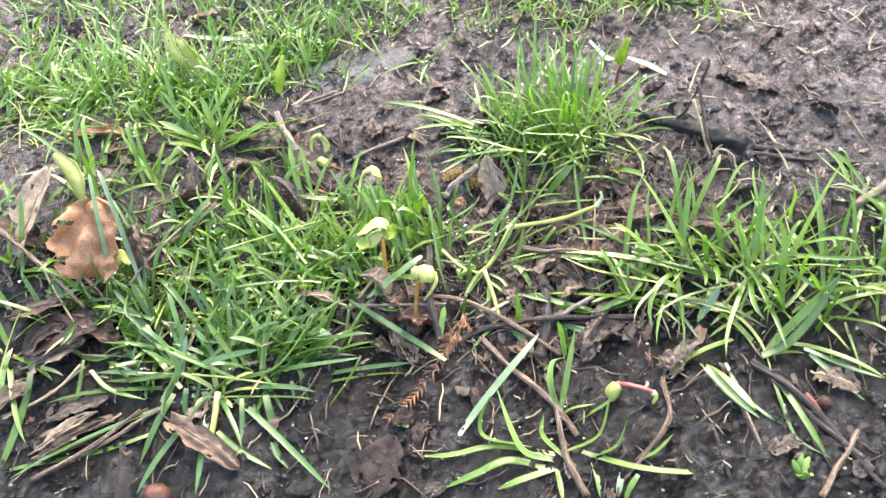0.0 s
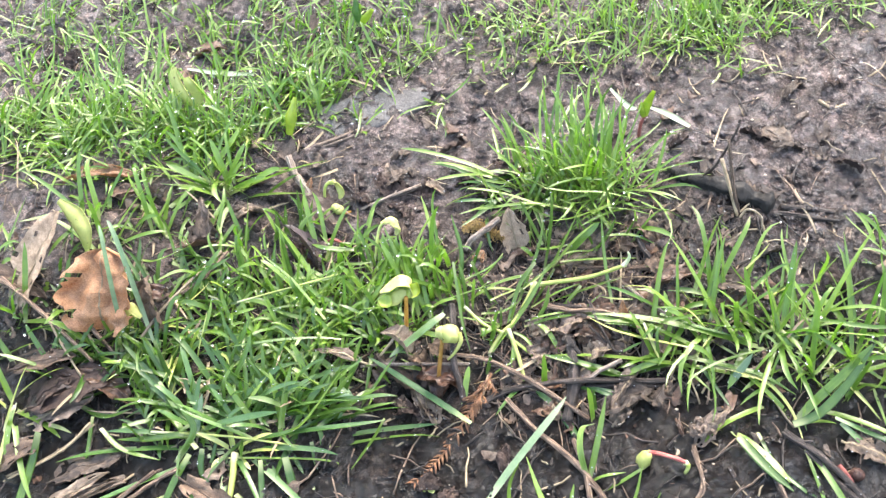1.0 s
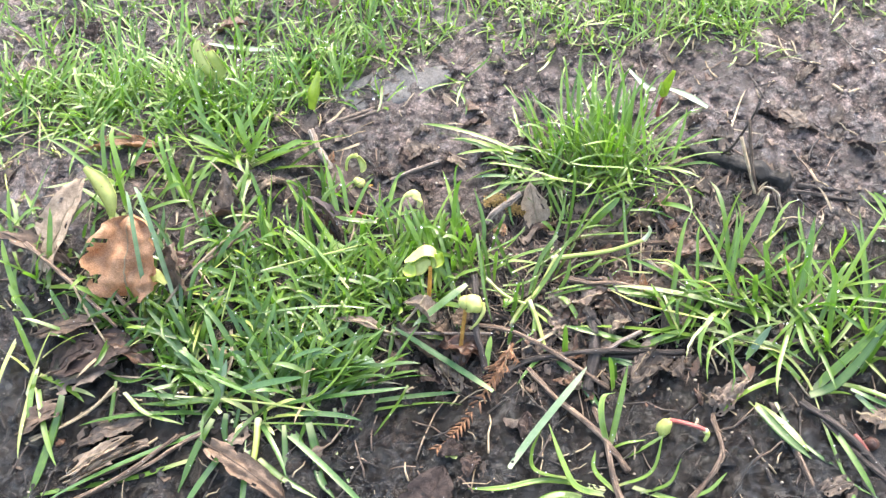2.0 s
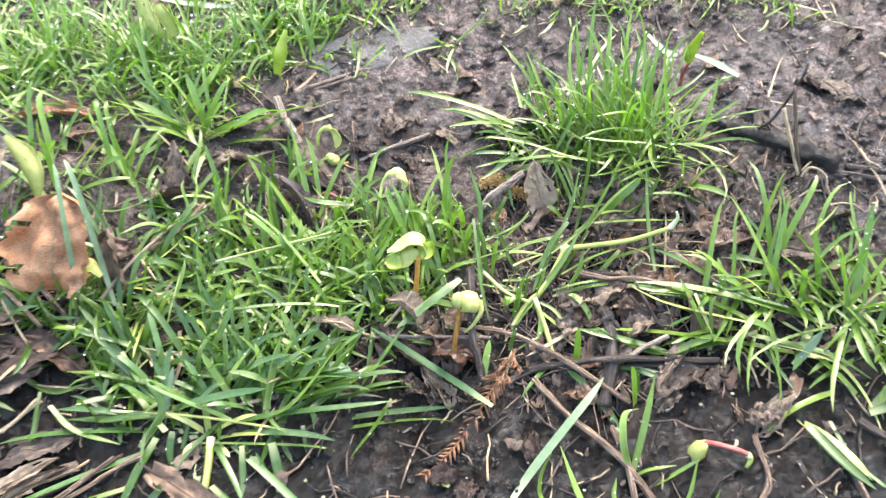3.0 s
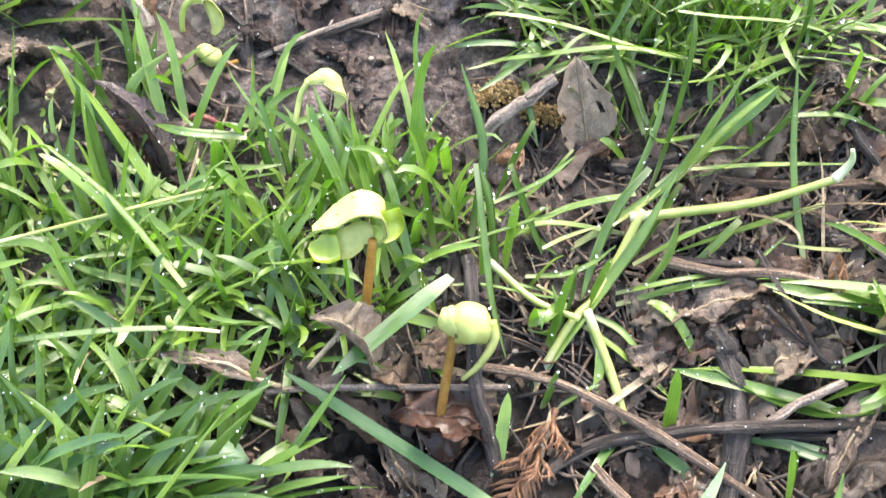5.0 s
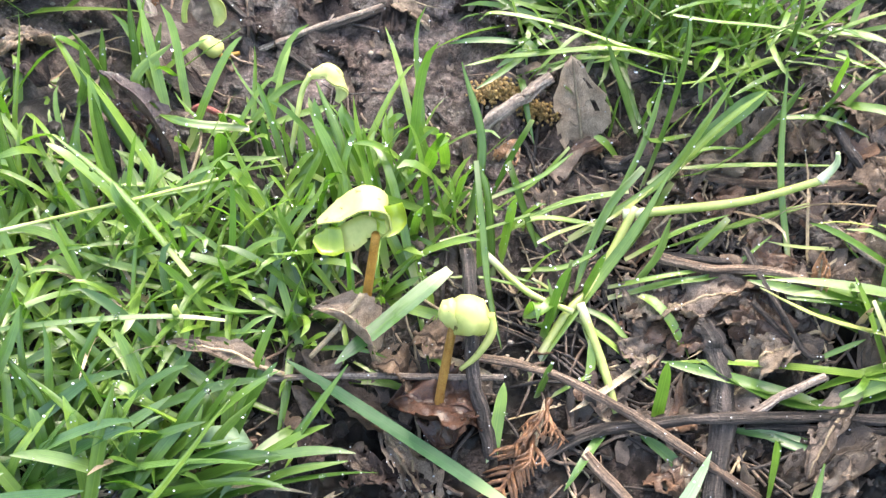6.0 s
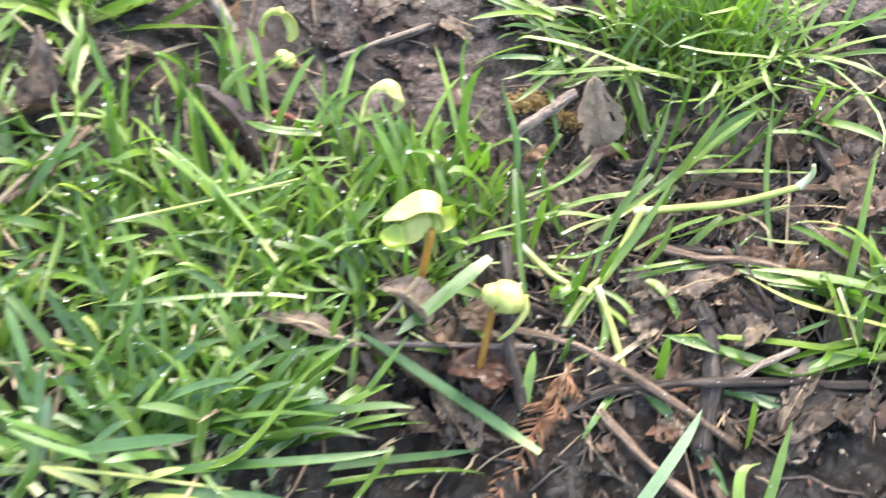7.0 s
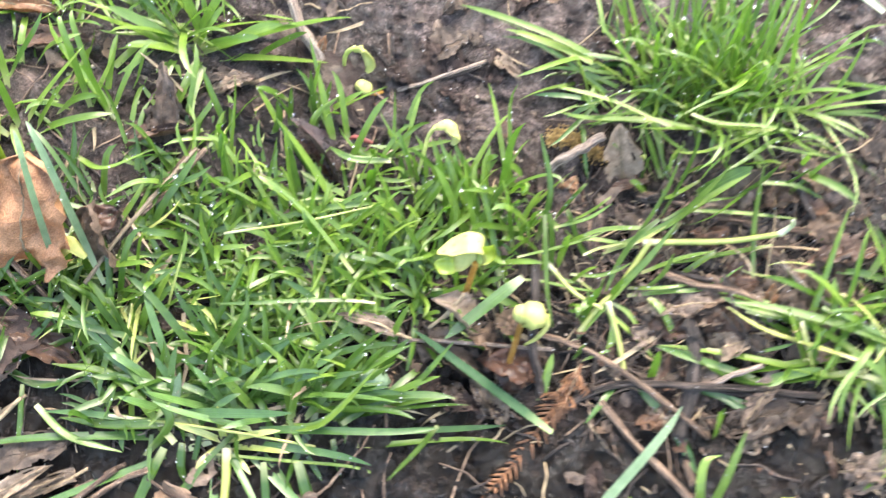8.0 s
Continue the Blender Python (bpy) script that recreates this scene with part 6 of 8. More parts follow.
dry_leaf("dark torn leaf scrap lying on wet mud", BLACK_LEAF, (-0.322, 0.267, 0.002), (-0.317, 0.282, 0.00498468), 0.0123, 0.27, 0.69, 0.003, 0, 566, 0.0035)
dry_leaf("dark torn leaf scrap lying on wet mud", BLACK_LEAF, (-0.143, 0.249, 0.002), (-0.128, 0.240, 0.00969108), 0.0103, 0.02, 0.24, 0.003, 1, 541, 0.0035)
dry_leaf("dark torn leaf scrap lying on wet mud", DARK_LEAF, (-0.335, 0.284, 0.002), (-0.342, 0.294, 0.0034512), 0.0098, -0.22, 0.26, 0.003, 1, 462, 0.0035)
dry_leaf("dark torn leaf scrap lying on wet mud", BLACK_LEAF, (-0.290, 0.278, 0.002), (-0.302, 0.280, 0.00721253), 0.0072, -0.27, 0.36, 0.003, 1, 596, 0.0035)
dry_leaf("dark torn leaf scrap lying on wet mud", BLACK_LEAF, (0.046, -0.055, 0.002), (0.047, -0.038, 0.00473304), 0.0109, -0.2, 0.49, 0.003, 0, 497, 0.0035)
dry_leaf("dark torn leaf scrap lying on wet mud", DARK_LEAF, (0.131, -0.113, 0.002), (0.129, -0.133, 0.00960489), 0.0082, -0.2, 0.77, 0.003, 1, 561, 0.0035)
dry_leaf("dark torn leaf scrap lying on wet mud", BLACK_LEAF, (0.013, -0.064, 0.002), (0.008, -0.081, 0.00520639), 0.0124, 0.18, 0.4, 0.003, 0, 290, 0.0035)
dry_leaf("dark torn leaf scrap lying on wet mud", BLACK_LEAF, (0.094, -0.107, 0.002), (0.085, -0.126, 0.00906971), 0.0072, 0.09, 0.53, 0.003, 0, 669, 0.0035)
dry_leaf("dark torn leaf scrap lying on wet mud", DARK_LEAF, (0.028, -0.102, 0.002), (0.013, -0.115, 0.00964011), 0.0098, 0, 0.41, 0.003, 0, 249, 0.0035)
dry_leaf("dark torn leaf scrap lying on wet mud", BLACK_LEAF, (0.004, -0.057, 0.002), (-0.011, -0.068, 0.00690403), 0.0130, -0.09, 0.41, 0.003, 0, 200, 0.0035)
dry_leaf("orange-brown narrow leaf sliver standing in grass", TAN_LEAF, (0.125, 0.030, 0), (0.124, 0.033, 0.014), 0.006, 0.2, 0.6, 0.001, 0, 801, 0.001)
grass_plant("leafy wet grass plant with broad blades at the mat's edge", BLUE_GRASS, [
    ((-0.125, -0.019, 0), (-0.081, 0.002, 0.02), 0.0048, 0.005418, 0),
    ((-0.108, -0.023, 0), (-0.097, -0.012, 0.018), 0.0078, 0.0045, 0),
    ((-0.120, -0.031, 0), (-0.168, -0.030, 0.03), 0.0012, 0.0046, 0),
    ((-0.129, -0.023, 0), (-0.192, -0.014, 0.018), 0.0012, 0.004386, 0),
    ((-0.123, -0.024, 0), (-0.170, -0.013, 0.013), 0.0048, 0.004558, 0),
    ((-0.137, -0.019, 0), (-0.073, -0.014, 0.012), 0.0096, 0.005848, 0),
    ((-0.128, -0.016, 0), (-0.089, -0.015, 0.03), 0.0048, 0.005762, 0),
    ((-0.141, -0.017, 0), (-0.157, -0.009, 0.028), 0.0054, 0.005246, 0),
    ((-0.122, -0.018, 0), (-0.080, -0.016, 0.012), 0.006, 0.005504, 0),
    ((-0.134, -0.023, 0), (-0.151, -0.012, 0.027), 0.0054, 0.004816, 0),
    ((-0.111, -0.024, 0), (-0.134, -0.039, 0.032), 0.006, 0.004816, 0),
    ((-0.109, -0.022, 0), (-0.083, -0.005, 0.021), 0.0084, 0.004386, 0),
    ((-0.134, -0.019, 0), (-0.200, -0.013, 0.014), 0.006, 0.006106, 0),
    ((-0.118, -0.015, 0), (-0.051, -0.024, 0.026), 0.0078, 0.005074, 0),
])
grass_plant("broad-bladed green grass plant over the rosette", DEEP, [
    ((-0.089, -0.018, 0), (-0.024, -0.021, 0.028), 0.0072, 0.005418, 0),
    ((-0.102, -0.014, 0), (-0.123, 0.014, 0.012), 0.0048, 0.004816, 0),
    ((-0.082, -0.016, 0), (-0.094, 0.017, 0.019), 0.0036, 0.0046, 0),
    ((-0.096, -0.020, 0), (-0.043, -0.031, 0.029), 0.0054, 0.00516, 0),
    ((-0.094, -0.019, 0), (-0.089, -0.011, 0.02), 0.0096, 0.005418, 0),
    ((-0.089, -0.011, 0), (-0.060, 0.006, 0.03), 0.0078, 0.005676, 0),
    ((-0.087, -0.017, 0), (-0.124, 0.004, 0.026), 0.0072, 0.004902, 0),
    ((-0.083, -0.016, 0), (-0.124, -0.021, 0.028), 0.0042, 0.005934, 0),
    ((-0.112, -0.013, 0), (-0.069, -0.010, 0.025), 0.0054, 0.004386, 0),
    ((-0.082, -0.025, 0), (-0.108, 0.002, 0.014), 0.009, 0.004558, 0),
    ((-0.104, -0.017, 0), (-0.046, -0.019, 0.024), 0.006, 0.004558, 0),
    ((-0.081, -0.015, 0), (-0.070, 0.011, 0.01), 0.0078, 0.00559, 0),
    ((-0.093, -0.016, 0), (-0.056, -0.017, 0.024), 0.0036, 0.004386, 0),
    ((-0.110, -0.015, 0), (-0.083, -0.007, 0.014), 0.003, 0.005934, 0),
])
grass_plant("broad-bladed blue-green grass plant at the mat's edge", BLUE_GRASS, [
    ((-0.166, -0.023, 0), (-0.160, -0.002, 0.023), 0.0018, 0.0047, 0),
    ((-0.153, -0.032, 0), (-0.128, -0.020, 0.019), 0.0084, 0.00516, 0),
    ((-0.172, -0.013, 0), (-0.193, -0.006, 0.021), 0.0072, 0.00559, 0),
    ((-0.165, -0.017, 0), (-0.109, -0.001, 0.009), 0.0084, 0.00516, 0),
    ((-0.164, -0.010, 0), (-0.179, 0.023, 0.017), 0.0078, 0.005074, 0),
    ((-0.154, -0.020, 0), (-0.093, -0.006, 0.013), 0.0096, 0.005074, 0),
    ((-0.168, -0.019, 0), (-0.197, -0.005, 0.016), 0.006, 0.005418, 0),
    ((-0.143, -0.016, 0), (-0.088, -0.014, 0.032), 0.0066, 0.004386, 0),
    ((-0.149, -0.016, 0), (-0.103, 0.004, 0.025), 0.003, 0.00602, 0),
    ((-0.141, -0.022, 0), (-0.171, -0.027, 0.032), 0.0018, 0.005934, 0),
    ((-0.161, -0.025, 0), (-0.185, -0.028, 0.029), 0.0018, 0.005504, 0),
    ((-0.166, -0.026, 0), (-0.101, -0.032, 0.032), 0.0054, 0.006364, 0),
    ((-0.160, -0.018, 0), (-0.173, -0.004, 0.013), 0.0048, 0.005504, 0),
    ((-0.153, -0.017, 0), (-0.126, -0.019, 0.031), 0.009, 0.004902, 0),
])
grass_plant("broad wet grass plant leaning over mud", GRASS, [
    ((-0.074, -0.004, 0), (-0.071, 0.008, 0.01), 0.0048, 0.004386, 0),
    ((-0.067, -0.007, 0), (-0.053, 0.013, 0.015), 0.0024, 0.0035, 0),
    ((-0.063, 0.003, 0), (-0.049, 0.018, 0.027), 0.003, 0.0039, 0),
    ((-0.059, 0.003, 0), (-0.092, 0.024, 0.01), 0.006, 0.0046, 0),
    ((-0.074, -0.003, 0), (-0.095, -0.018, 0.03), 0.0084, 0.0044, 0),
    ((-0.087, 0.002, 0), (-0.099, 0.016, 0.028), 0.0054, 0.0041, 0),
    ((-0.066, -0.005, 0), (-0.089, -0.007, 0.028), 0.0018, 0.0034, 0),
    ((-0.080, -0.001, 0), (-0.101, 0.007, 0.016), 0.0096, 0.0037, 0),
    ((-0.075, 0.000, 0), (-0.098, 0.002, 0.017), 0.0072, 0.0039, 0),
    ((-0.067, -0.003, 0), (-0.114, 0.008, 0.013), 0.0078, 0.0045, 0),
    ((-0.065, -0.007, 0), (-0.063, 0.011, 0.009), 0.0072, 0.004386, 0),
])
grass_plant("wet green grass plant beside a tan leaf", GRASS, [
    ((-0.197, 0.017, 0), (-0.227, 0.024, 0.026), 0.009, 0.0035, 0),
    ((-0.214, 0.014, 0), (-0.270, 0.022, 0.011), 0.0054, 0.004, 0),
    ((-0.195, 0.008, 0), (-0.234, 0.010, 0.015), 0.009, 0.0043, 0),
    ((-0.192, 0.004, 0), (-0.166, 0.029, 0.011), 0.0012, 0.004558, 0),
    ((-0.183, 0.009, 0), (-0.172, 0.020, 0.015), 0.009, 0.0046, 0),
    ((-0.189, 0.011, 0), (-0.193, 0.008, 0.031), 0.009, 0.0041, 0),
    ((-0.199, 0.007, 0), (-0.216, 0.013, 0.015), 0.006, 0.0035, 0),
    ((-0.206, 0.002, 0), (-0.218, 0.010, 0.02), 0.0036, 0.0044, 0),
    ((-0.199, 0.008, 0), (-0.200, 0.007, 0.026), 0.0084, 0.0035, 0),
    ((-0.203, 0.009, 0), (-0.195, 0.027, 0.009), 0.003, 0.004644, 0),
    ((-0.182, 0.012, 0), (-0.165, 0.035, 0.016), 0.0042, 0.0045, 0),
    ((-0.203, 0.015, 0), (-0.190, 0.013, 0.029), 0.0018, 0.004644, 0),
])
grass_plant("coarse wet grass plant by a dry stalk", DEEP, [
    ((-0.279, 0.015, 0), (-0.267, 0.043, 0.008), 0.0066, 0.0046, 0),
    ((-0.271, 0.018, 0), (-0.261, 0.023, 0.027), 0.0072, 0.0045, 0),
    ((-0.266, 0.011, 0), (-0.306, 0.008, 0.027), 0.0036, 0.004558, 0),
    ((-0.274, 0.014, 0), (-0.290, 0.029, 0.027), 0.0078, 0.0046, 0),
    ((-0.278, 0.018, 0), (-0.238, 0.010, 0.031), 0.006, 0.004, 0),
    ((-0.253, 0.018, 0), (-0.270, 0.026, 0.02), 0.0066, 0.004386, 0),
    ((-0.262, 0.014, 0), (-0.239, 0.035, 0.022), 0.0036, 0.004214, 0),
    ((-0.277, 0.016, 0), (-0.223, 0.023, 0.024), 0.0036, 0.004, 0),
    ((-0.266, 0.008, 0), (-0.286, -0.001, 0.025), 0.0012, 0.004558, 0),
    ((-0.261, 0.018, 0), (-0.219, 0.016, 0.015), 0.0042, 0.0044, 0),
    ((-0.262, 0.014, 0), (-0.214, 0.027, 0.026), 0.0048, 0.004902, 0),
    ((-0.261, 0.018, 0), (-0.253, 0.036, 0.029), 0.0048, 0.004644, 0),
])
grass_plant("coarse green grass plant on litter", GRASS, [
    ((-0.229, 0.031, 0), (-0.237, 0.034, 0.021), 0.0042, 0.0034, 0),
    ((-0.230, 0.029, 0), (-0.253, 0.027, 0.01), 0.0048, 0.004214, 0),
    ((-0.244, 0.036, 0), (-0.215, 0.038, 0.022), 0.0048, 0.004472, 0),
    ((-0.228, 0.028, 0), (-0.178, 0.039, 0.011), 0.0036, 0.004214, 0),
    ((-0.233, 0.033, 0), (-0.211, 0.045, 0.021), 0.0018, 0.0034, 0),
    ((-0.234, 0.029, 0), (-0.218, 0.043, 0.022), 0.0048, 0.0039, 0),
    ((-0.225, 0.026, 0), (-0.209, 0.041, 0.021), 0.0084, 0.0047, 0),
    ((-0.219, 0.028, 0), (-0.227, 0.044, 0.026), 0.0024, 0.0043, 0),
    ((-0.226, 0.035, 0), (-0.174, 0.029, 0.029), 0.0036, 0.0047, 0),
    ((-0.244, 0.028, 0), (-0.269, 0.025, 0.031), 0.0054, 0.0046, 0),
])
dry_leaf("dark purple-brown dead leaf under grass", GREY_LEAF, (-0.280, -0.020, 0.004), (-0.238, -0.006, 0.01), 0.026, 0.2, 0.5, 0.003, 1, 901, 0.003)
dry_leaf("brown flattened dead leaf under stalks", BROWN_LEAF, (-0.301, 0.013, 0.006), (-0.253, 0.015, 0.016), 0.018, 0.3, 0.6, 0.003, 0, 902, 0.003)
dry_leaf("torn tan leaf strip under stalks", LIGHT_LEAF, (-0.262, -0.073, 0.004), (-0.220, -0.051, 0.008), 0.012, 0.2, 0.9, 0.003, 0, 903, 0.003)
twig("stalk", "broad brown dead stalk lying across grass", BROWN_TWIG, [(-0.312, 0.055, 0.026), (-0.274, 0.033, 0.022), (-0.241, 0.012, 0.012)], 0.0017, 0.0012, "twig", 0.25)
twig("stalk", "thin white straw stalk in grass", STRAW, [(-0.275, 0.033, 0.024), (-0.263, 0.019, 0.016), (-0.240, -0.004, 0.006)], 0.0009, 0.0007, "twig", 0.25)
twig("stalk", "pale brown dry stalk in grass", STRAW, [(-0.207, 0.022, 0.02), (-0.190, 0.046, 0.018), (-0.161, 0.091, 0.012)], 0.0011, 0.0009, "twig", 0.25)
twig("stalk", "dark brown wet stalk under the rosette", BROWN_TWIG, [(-0.260, -0.091, 0.004), (-0.223, -0.077, 0.005), (-0.188, -0.051, 0.006)], 0.0017, 0.0015, "twig", 0.25)
twig("twig", "thin brown rootlet under sprouting seed", BROWN_TWIG, [(0.164, -0.050, 0.003), (0.166, -0.077, 0.003), (0.154, -0.095, 0.004), (0.138, -0.111, 0.004)], 0.0013, 0.001, "twig", 0.25)
twig("stalk", "pale dry grass stalk leaning on a seedling", STRAW, [(-0.023, 0.025, 0.024), (-0.031, 0.018, 0.02), (-0.039, 0.015, 0.012)], 0.001, 0.0008, "twig", 0.25)
dry_leaf("tan fibrous dead leaf between seedlings", BROWN_LEAF, (-0.007, 0.010, 0.006), (-0.020, 0.013, 0.012), 0.018, 0.2, 0.6, 0.004, 1, 911, 0.003)
dry_leaf("light brown dead leaf behind a bud", BROWN_LEAF, (-0.005, 0.022, 0.01), (0.005, 0.015, 0.012), 0.016, 0.1, 0.6, 0.003, 1, 912, 0.003)
dry_leaf("rust-brown wet leaf round a seedling's foot", WET_RUST, (0.011, 0.002, 0.006), (0.001, -0.010, 0.01), 0.022, 0.3, 0.8, 0.004, 1, 913, 0.003)
twig("twig", "dark thin twig among the litter", BARK, [(0.102, 0.041, 0.012), (0.108, 0.024, 0.012), (0.117, 0.010, 0.01), (0.123, 0.008, 0.008)], 0.0011, 0.0009, "twig", 0.25)
twig("twig", "dark brown twig lying behind the thick stick", BROWN_TWIG, [(0.071, 0.043, 0.012), (0.090, 0.037, 0.012), (0.111, 0.031, 0.012), (0.133, 0.022, 0.01)], 0.0018, 0.0013, "twig", 0.25)
twig("twig", "short grey-brown twig on a pale leaf", PALE_BARK, [(0.099, -0.006, 0.012), (0.109, -0.002, 0.014), (0.122, 0.001, 0.014)], 0.0016, 0.0013, "twig", 0.25)
twig("twig", "dark flattened twig under the arched twig", BARK, [(0.099, -0.005, 0.006), (0.123, -0.009, 0.006), (0.150, -0.012, 0.004)], 0.0014, 0.0011, "twig", 0.25)
grass_plant("pale yellow-green grass stems spreading from a crown", PALE, [
    ((-0.303, -0.025, 0), (-0.280, -0.001, 0.03), 0.0024, 0.0042, 0),
    ((-0.298, -0.004, 0), (-0.298, -0.065, 0.006), 0.0036, 0.004, 0),
    ((-0.299, -0.002, 0), (-0.257, 0.002, 0.02), 0.0048, 0.0036, 0),
    ((-0.317, 0.016, 0), (-0.321, -0.030, 0.008), 0.0036, 0.0038, 0),
    ((-0.302, -0.009, 0), (-0.313, -0.011, 0.02), 0.0024, 0.0034, 0),
    ((-0.292, -0.017, 0), (-0.250, -0.029, 0.008), 0.0036, 0.0032, 0),
])
grass_plant("pale jointed stems at the heart of a grass rosette", PALE, [
    ((-0.137, -0.035, 0), (-0.139, -0.026, 0.02), 0.0024, 0.004, 0),
    ((-0.137, -0.035, 0), (-0.159, -0.034, 0.014), 0.0036, 0.0036, 0),
    ((-0.137, -0.035, 0), (-0.108, -0.034, 0.016), 0.0036, 0.0038, 0),
    ((-0.134, -0.037, 0), (-0.103, -0.042, 0.01), 0.0036, 0.0034, 0),
    ((-0.139, -0.037, 0), (-0.149, -0.050, 0.006), 0.0036, 0.0036, 0),
    ((-0.135, -0.037, 0), (-0.122, -0.051, 0.006), 0.0024, 0.0032, 0),
])
dry_leaf("wet brown leaf under pale stems", BROWN_LEAF, (-0.301, -0.047, 0.004), (-0.270, -0.032, 0.008), 0.018, 0.2, 0.6, 0.003, 1, 921, 0.003)
grass_plant("long drooping wet blades at the mat's lower edge", DEEP, [
    ((-0.090, -0.025, 0), (-0.017, -0.018, 0.012), 0.006, 0.0043, 0),
    ((-0.081, -0.031, 0), (0.002, -0.023, 0.006), 0.0048, 0.0044, 0),
    ((-0.071, -0.035, 0), (0.004, -0.031, 0.004), 0.0036, 0.0042, 0),
    ((-0.094, -0.018, 0), (-0.047, -0.001, 0.03), 0.0048, 0.00516, 0),
    ((-0.085, -0.017, 0), (-0.059, -0.002, 0.03), 0.0024, 0.004472, 0),
    ((-0.105, -0.030, 0), (-0.050, -0.018, 0.014), 0.006, 0.0043, 0),
])
grass_plant("broad green blades rising beside the rosette", GRASS, [
    ((-0.113, -0.021, 0), (-0.089, -0.004, 0.03), 0.0036, 0.004472, 0),
    ((-0.103, -0.026, 0), (-0.111, -0.005, 0.03), 0.0036, 0.0043, 0),
    ((-0.077, -0.022, 0), (-0.032, -0.009, 0.02), 0.006, 0.0043, 0),
    ((-0.122, -0.023, 0), (-0.140, -0.012, 0.03), 0.0048, 0.0043, 0),
    ((-0.098, -0.024, 0), (-0.074, -0.009, 0.025), 0.0036, 0.0046, 0),
])
grass_plant("upright green grass blades behind a rolled bud", GRASS, [
    ((0.017, 0.045, 0), (0.013, 0.054, 0.03), 0.0018, 0.0042, 0),
    ((0.023, 0.048, 0), (0.026, 0.049, 0.03), 0.0024, 0.0044, 0),
    ((0.009, 0.055, 0), (0.004, 0.054, 0.035), 0.0018, 0.0042, 0),
    ((0.021, 0.054, 0), (0.037, 0.054, 0.022), 0.0048, 0.004, 0),
    ((0.015, 0.054, 0), (0.000, 0.052, 0.02), 0.0048, 0.004, 0),
    ((0.028, 0.040, 0), (0.041, 0.041, 0.02), 0.0036, 0.004, 0),
    ((0.005, 0.059, 0), (0.012, 0.058, 0.035), 0.0024, 0.004, 0),
])
grass_plant("short green blades in leaf litter", GRASS, [
    ((0.063, 0.089, 0), (0.064, 0.089, 0.025), 0.0018, 0.0038, 0),
    ((0.073, 0.090, 0), (0.077, 0.090, 0.025), 0.0024, 0.004, 0),
    ((0.057, 0.100, 0), (0.045, 0.098, 0.02), 0.0036, 0.0036, 0),
    ((0.068, 0.082, 0), (0.056, 0.084, 0.015), 0.0036, 0.0036, 0),
    ((0.082, 0.091, 0), (0.095, 0.086, 0.02), 0.0048, 0.0038, 0),
])

sprawl("sprawling wet grass plant with long bowed blades on mud", DEEP, [
    (0.0056, [(0.1695, -0.0018, 0.012), (0.1467, -0.0020, 0.01), (0.1215, -0.0033, 0.008), (0.1033, -0.0002, 0.012), (0.0831, 0.0097, 0.016)]),
    (0.0071, [(0.1898, -0.0522, 0.008), (0.2028, -0.0703, 0.006), (0.2181, -0.0851, 0.003)]),
    (0.0036, [(0.2021, -0.0479, 0.006), (0.2097, -0.0684, 0.005), (0.2223, -0.0839, 0.004), (0.2335, -0.0871, 0.003)]),
    (0.0039, [(0.2291, -0.0583, 0.004), (0.2333, -0.0767, 0.004), (0.2392, -0.0939, 0.004), (0.2571, -0.1027, 0.004)]),
    (0.0073, [(0.2247, -0.0413, 0.006), (0.2395, -0.0386, 0.014), (0.2561, -0.0285, 0.03), (0.2712, -0.0185, 0.05)]),
    (0.0029, [(0.1713, -0.0049, 0.008), (0.1810, -0.0175, 0.006), (0.1887, -0.0299, 0.004)]),
    (0.0052, [(0.1642, -0.0022, 0.012), (0.1882, -0.0091, 0.012), (0.2083, -0.0150, 0.01), (0.2283, -0.0236, 0.008)]),
])
sprawl("yellowed wet grass blades trailing over mud", PALE, [
    (0.0044, [(0.1779, -0.0080, 0.012), (0.1947, -0.0133, 0.014), (0.2115, -0.0190, 0.008), (0.2246, -0.0298, 0.004), (0.2295, -0.0519, 0.002)]),
    (0.0033, [(0.1695, 0.0005, 0.014), (0.1433, 0.0079, 0.016), (0.1200, 0.0132, 0.018), (0.1019, 0.0223, 0.02)]),
    (0.0033, [(0.1364, 0.0162, 0.02), (0.1433, 0.0049, 0.014), (0.1486, -0.0000, 0.008)]),
])
sprawl("blue-green wet grass blades lying on mud by a sheath", BLUE_GRASS, [
    (0.0052, [(0.2537, -0.0384, 0.008), (0.2684, -0.0526, 0.006), (0.2827, -0.0636, 0.004)]),
    (0.0045, [(0.2503, -0.0370, 0.01), (0.2758, -0.0462, 0.008), (0.2946, -0.0520, 0.006)]),
    (0.0067, [(0.0736, -0.0103, 0.004), (0.0866, -0.0252, 0.003), (0.0956, -0.0422, 0.002)]),
    (0.0041, [(0.1014, -0.0060, 0.006), (0.1176, -0.0155, 0.005), (0.1302, -0.0154, 0.004)]),
    (0.0045, [(0.1476, 0.0244, 0.012), (0.1688, 0.0160, 0.012), (0.1964, 0.0077, 0.01)]),
])
sprawl("short bright green grass sprout beside a stick", GRASS, [
    (0.0050, [(0.0990, -0.0629, 0), (0.1046, -0.0508, 0.018), (0.1102, -0.0338, 0.032)]),
    (0.0051, [(0.0990, -0.0629, 0), (0.0941, -0.0543, 0.014), (0.0952, -0.0428, 0.02), (0.1030, -0.0387, 0.018)]),
    (0.0032, [(0.0990, -0.0629, 0), (0.1078, -0.0648, 0.006), (0.1217, -0.0639, 0.006)]),
    (0.0032, [(0.1337, -0.0625, 0.006), (0.1199, -0.0677, 0.005), (0.1042, -0.0719, 0.003)]),
])
